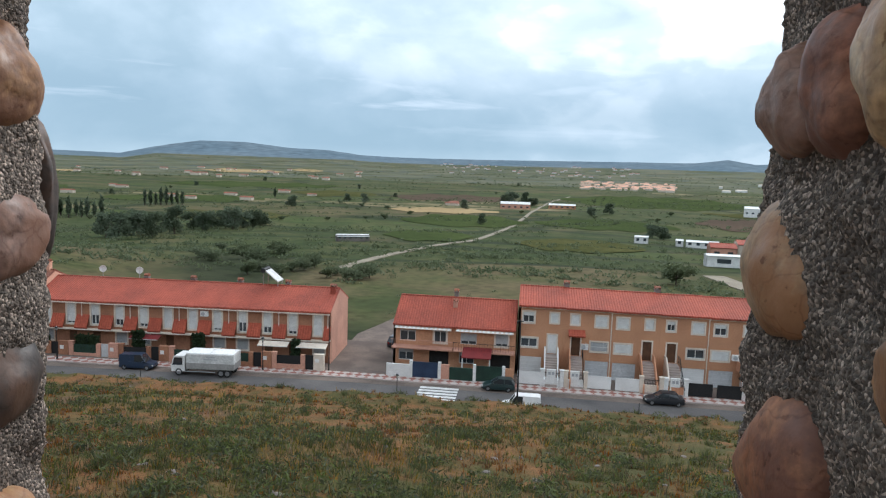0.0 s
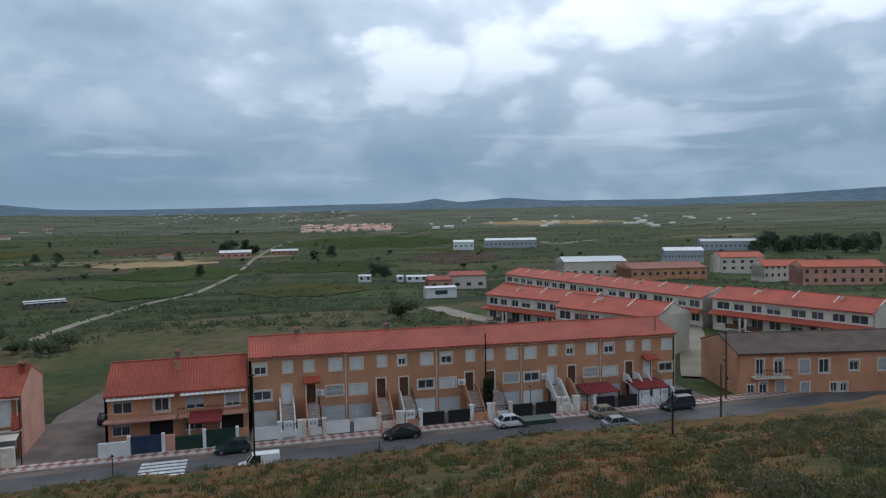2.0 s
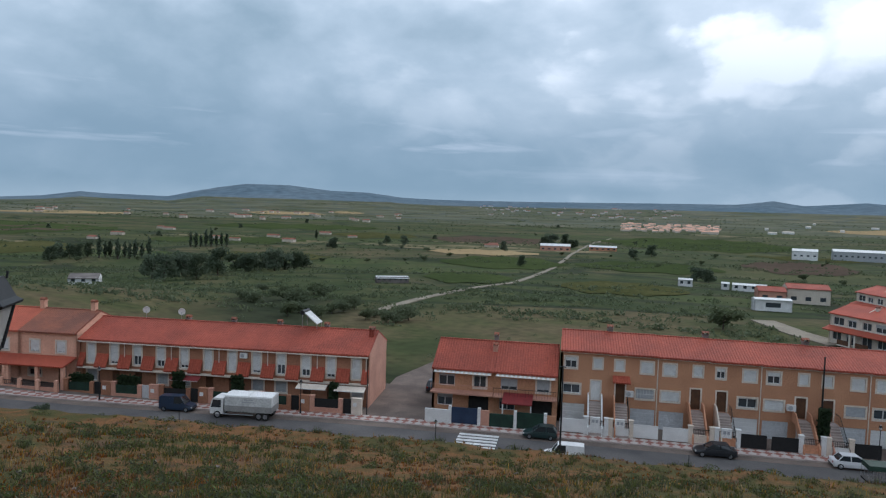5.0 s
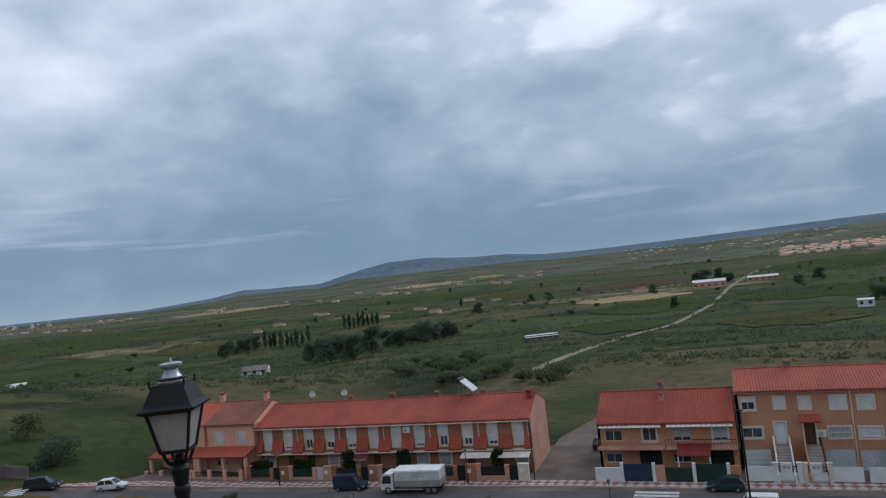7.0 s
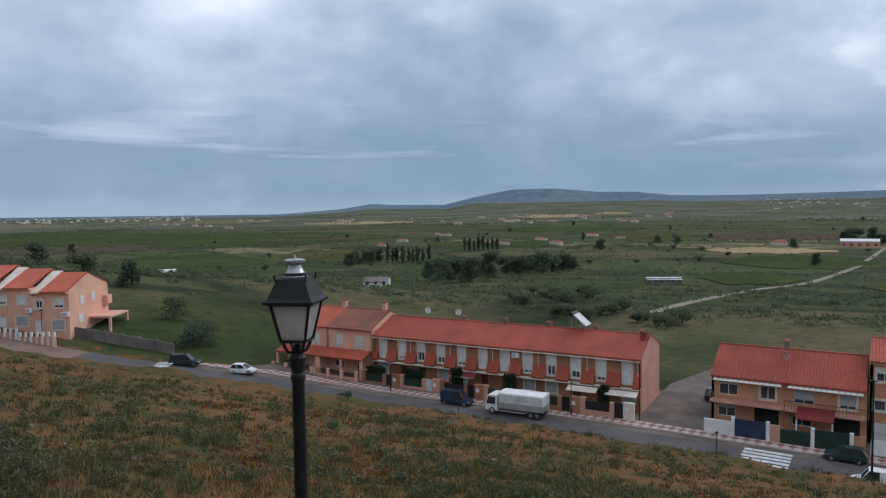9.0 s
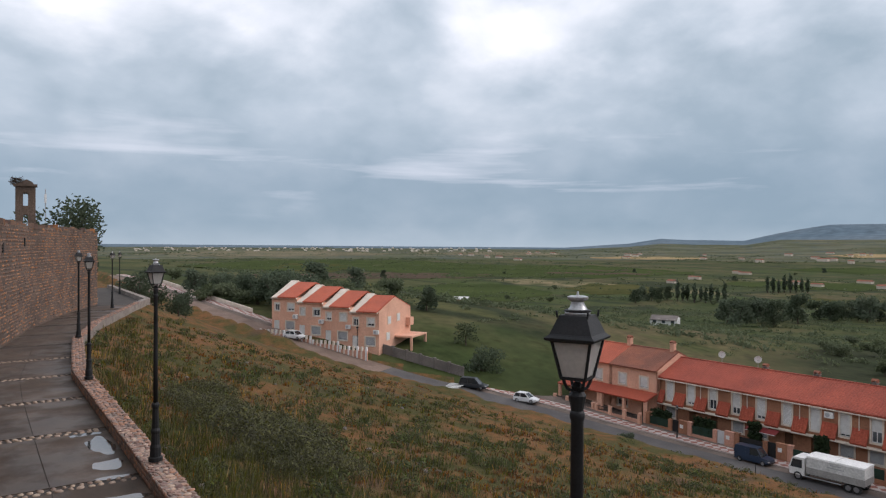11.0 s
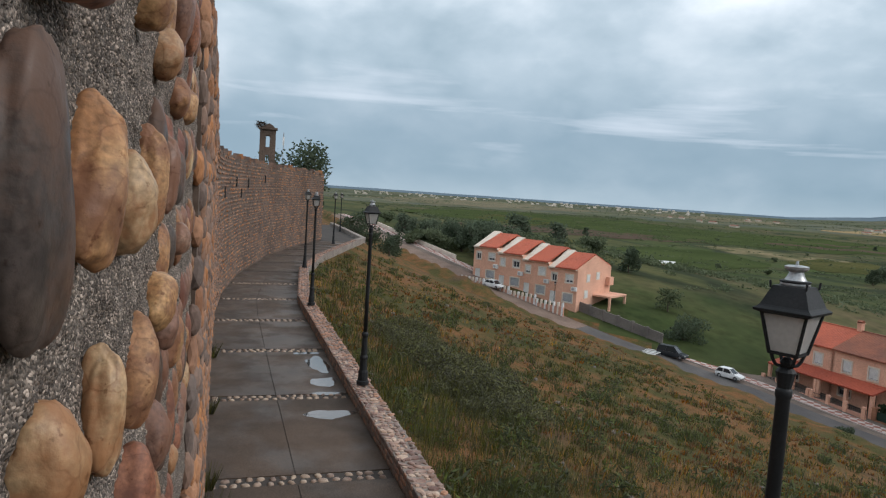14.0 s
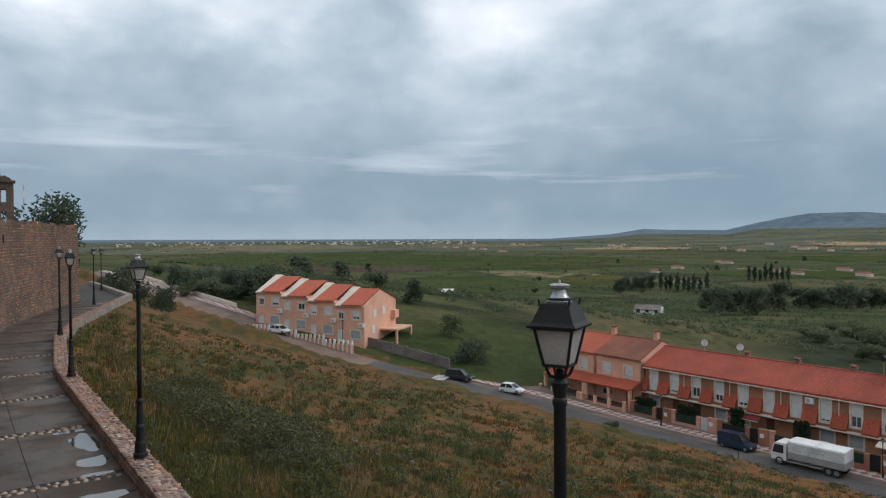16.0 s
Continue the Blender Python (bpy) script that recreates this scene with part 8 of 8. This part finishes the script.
def weeds(name, material, n, seed, hmin, hmax, width, blades, near, far, lean, label, mask):
    """Tufts of blades on the slope, as one mesh."""
    g = np.random.default_rng(seed)
    az = np.radians(g.uniform(-52, 92, n * 3))
    r = np.exp(g.uniform(math.log(near), math.log(far), n * 3))
    x, y = -np.sin(az) * r, np.cos(az) * r
    ok = (y > np.interp(x, PATH_X, PATH_Y) + 0.15) & (y < np.interp(x, ROAD_X, ROAD_Y) - 5.0)
    ok &= mask(x, y) > g.random(n * 3)
    x, y, r = x[ok][:n], y[ok][:n], r[ok][:n]
    z = ground(x, y) - 0.03
    k = len(x)
    big = np.clip(r / 16, 0.9, 2.6)
    X, Y, Z, B = (np.repeat(q, blades) for q in (x, y, z, big))
    m = len(X)
    hgt = g.uniform(hmin, hmax, m) * np.repeat(g.uniform(0.6, 1.25, k), blades)
    a, b = g.uniform(0, 2 * np.pi, m), g.uniform(0, 2 * np.pi, m)
    spread = hgt * 1.0
    bx_, by_ = X + np.cos(b) * spread * g.random(m), Y + np.sin(b) * spread * g.random(m)
    wx, wy = np.cos(a) * width * B, np.sin(a) * width * B
    lx, ly = np.cos(b) * hgt * lean * g.random(m), np.sin(b) * hgt * lean * g.random(m)
    p0, p1 = np.stack([bx_ - wx, by_ - wy, Z], 1), np.stack([bx_ + wx, by_ + wy, Z], 1)
    q0 = np.stack([bx_ - wx * 0.8 + lx * 0.4, by_ - wy * 0.8 + ly * 0.4, Z + hgt * 0.6], 1)
    q1 = np.stack([bx_ + wx * 0.8 + lx * 0.4, by_ + wy * 0.8 + ly * 0.4, Z + hgt * 0.6], 1)
    tip = np.stack([bx_ + lx, by_ + ly, Z + hgt], 1)
    v = np.stack([p0, p1, q1, q0, tip], 1).reshape(-1, 3)
    i = np.arange(m)[:, None] * 5
    f = (i + np.array([0, 1, 2, 3])).tolist() + (i + np.array([3, 2, 4])).tolist()
    return tagged(raw(name, v.tolist(), f, material), label, "grass", kind="stuff")


def blob(s, seed, cut=0.0):
    return lambda x, y: np.clip(0.5 + 0.9 * (bumps(x, y, s, seed) - cut), 0.04, 1)


M_SHRUB = mat("bramble_leaves", (0.14, 0.135, 0.07), (0.10, 0.102, 0.05), 0.5, 0.8, 0, 6, stain=0.4)
M_BLADE_G = mat("green_blades", (0.115, 0.112, 0.034), (0.082, 0.085, 0.027), 0.4, 0.8, 0, 8, stain=0.4)
M_BLADE_D = mat("dark_green_weeds", (0.105, 0.12, 0.05), (0.075, 0.09, 0.036), 0.5, 0.8, 0, 8, stain=0.4)
M_BLADE_S = mat("straw_blades", (0.34, 0.235, 0.11), (0.24, 0.155, 0.07), 0.4, 0.9, 0, 8, stain=0.3)
M_BLADE_R = mat("rust_weeds", (0.22, 0.10, 0.038), (0.155, 0.07, 0.03), 0.4, 0.9, 0, 8, stain=0.3)
for mm in (M_SHRUB, M_BLADE_G, M_BLADE_D, M_BLADE_S, M_BLADE_R):
    island_tint(mm, 0.35)
for mm in (M_SHRUB, M_BLADE_G, M_BLADE_D, M_BLADE_S, M_BLADE_R):
    leafy(mm, 0.22)
weeds("green_grass", M_BLADE_G, 12000, 1, 0.08, 0.28, 0.010, 9, 4.5, 62, 0.6, "tufts of green grass on the slope", blob(0.22, 1))
weeds("straw_grass", M_BLADE_S, 5200, 2, 0.12, 0.4, 0.010, 7, 4.5, 62, 0.7, "dry straw-coloured grass on the slope", blob(0.3, 4, 0.25))
weeds("rust_weeds", M_BLADE_R, 8000, 3, 0.08, 0.24, 0.012, 10, 4.5, 62, 0.9, "rust-coloured dry weeds on the slope", blob(0.2, 6, 0.2))
weeds("grass_tussocks", M_BLADE_D, 1200, 4, 0.22, 0.5, 0.006, 46, 5.5, 62, 0.75, "round dark green tussocks on the slope", blob(0.5, 9, 0.25))
weeds("verge_grass", M_BLADE_G, 4200, 5, 0.25, 0.6, 0.006, 16, 6, 60, 0.5, "tall fresh green grass below the parapet", lambda x, y: np.clip(1.2 - (y - np.interp(x, PATH_X, PATH_Y)) / 4.5, 0, 1) * np.clip((-6 - x) / 6, 0.1, 1))
# shrubs on the slope
cs, rs = [], []
for _ in range(6000):
    az, r = math.radians(rh.uniform(-50, 86)), math.exp(rh.uniform(math.log(7), math.log(66)))
    px, py = -math.sin(az) * r, math.cos(az) * r
    if not (np.interp(px, PATH_X, PATH_Y) + 0.3 < py < np.interp(px, ROAD_X, ROAD_Y) - 5.4):
        continue
    if rh.random() < 0.45 + 0.5 * float(bumps(px, py, 0.25, 9)):
        cs.append((px, py, gz(px, py) - 0.08))
        rs.append(0.18 + 0.42 * rh.random() ** 1.8)
scrub("slope_shrubs", np.array(cs), np.array(rs), 130, M_BLADE_D, "round green tussocks scattered on the slope", "shrub", 0.12, 0.28, 0.22)
cs, rs = [], []
for bx_, by_, br_ in ((-19.6, 7.7, 1.4), (-21.6, 7.5, 1.45), (-22.6, 8.8, 1.2), (-18.3, 7.2, 1.0), (-24.6, 7.0, 0.95), (-27.2, 7.4, 1.0), (-30.5, 8.4, 1.0), (-11.8, 5.7, 0.4), (-12.7, 6.5, 0.45), (-11.0, 7.3, 0.38), (-9.8, 6.2, 0.35)):
    for k in range(9):         # bushes below the parapet, each of several rounded heads
        px, py = bx_ + rh.normal() * br_ * 0.5, by_ + rh.normal() * br_ * 0.5
        cs.append((px, py, gz(px, py) - 0.1))
        rs.append(br_ * rh.uniform(0.45, 0.8))
scrub("thicket", np.array(cs), np.array(rs), 2100, M_SHRUB, "thicket of green broom bushes below the parapet", "shrub", 0.04, 0.095, 0.3)
cs, rs = [], []
for k in range(110):           # dark brush on the rise towards the road end
    az, r = math.radians(rh.uniform(-53, -36)), rh.uniform(14, 60)
    px, py = -math.sin(az) * r, math.cos(az) * r
    if py < np.interp(px, ROAD_X, ROAD_Y) - 6:
        cs.append((px, py, gz(px, py) - 0.1))
        rs.append(rh.uniform(0.25, 0.9))
scrub("brush", np.array(cs), np.array(rs), 420, M_SHRUB, "dense green brush on the slope", "shrub", 0.08, 0.2, 0.16)
# stones lying in the grass
litter = Mesh()
for _ in range(260):
    az, r = math.radians(rh.uniform(-45, 84)), math.exp(rh.uniform(math.log(8), math.log(60)))
    px, py = -math.sin(az) * r, math.cos(az) * r
    if np.interp(px, PATH_X, PATH_Y) + 0.4 < py < np.interp(px, ROAD_X, ROAD_Y) - 5.2:
        m = pose(px, py, gz(px, py) - 0.03, 0, 0, rh.uniform(0, 360)) @ Matrix.Diagonal((rh.uniform(0.12, 0.4), rh.uniform(0.1, 0.28), rh.uniform(0.2, 0.5), 1))
        src = low_shapes[int(rh.integers(6))]
        n = len(litter.v)
        litter.v += [tuple(m @ Vector(c)) for c in src.v]
        litter.f += [tuple(n + i for i in q) for q in src.f]
tagged(raw("slope_stones", litter.v, litter.f, M_GREYWALL), "grey stones lying in the slope's grass", "stones", kind="stuff")
# weeds at the foot of the wall
g5 = random.Random(9)
for wx_, hh in ((-10.2, 0.6), (-11.6, 0.45), (-15.5, 0.4), (-20.5, 0.5)):
    me = Mesh()
    for _ in range(70):
        a, l = g5.uniform(0, 6.28), hh * g5.uniform(0.4, 1.0)
        b = (0.25 * hh * g5.random() * math.cos(a), 0.25 * hh * abs(math.sin(a)), 0)
        me.bar(b, (b[0] + 0.4 * l * math.cos(a), b[1] + 0.4 * l * abs(math.sin(a)), l), 0.006, 0.002, 3)
    wd = part("wall_weed", me, M_BLADE_G)
    wd.matrix_world = pose(wx_, wall_y(wx_) + 0.04, PATH_Z - 0.01)
    tagged(wd, "green weed growing at the wall foot", "weed")
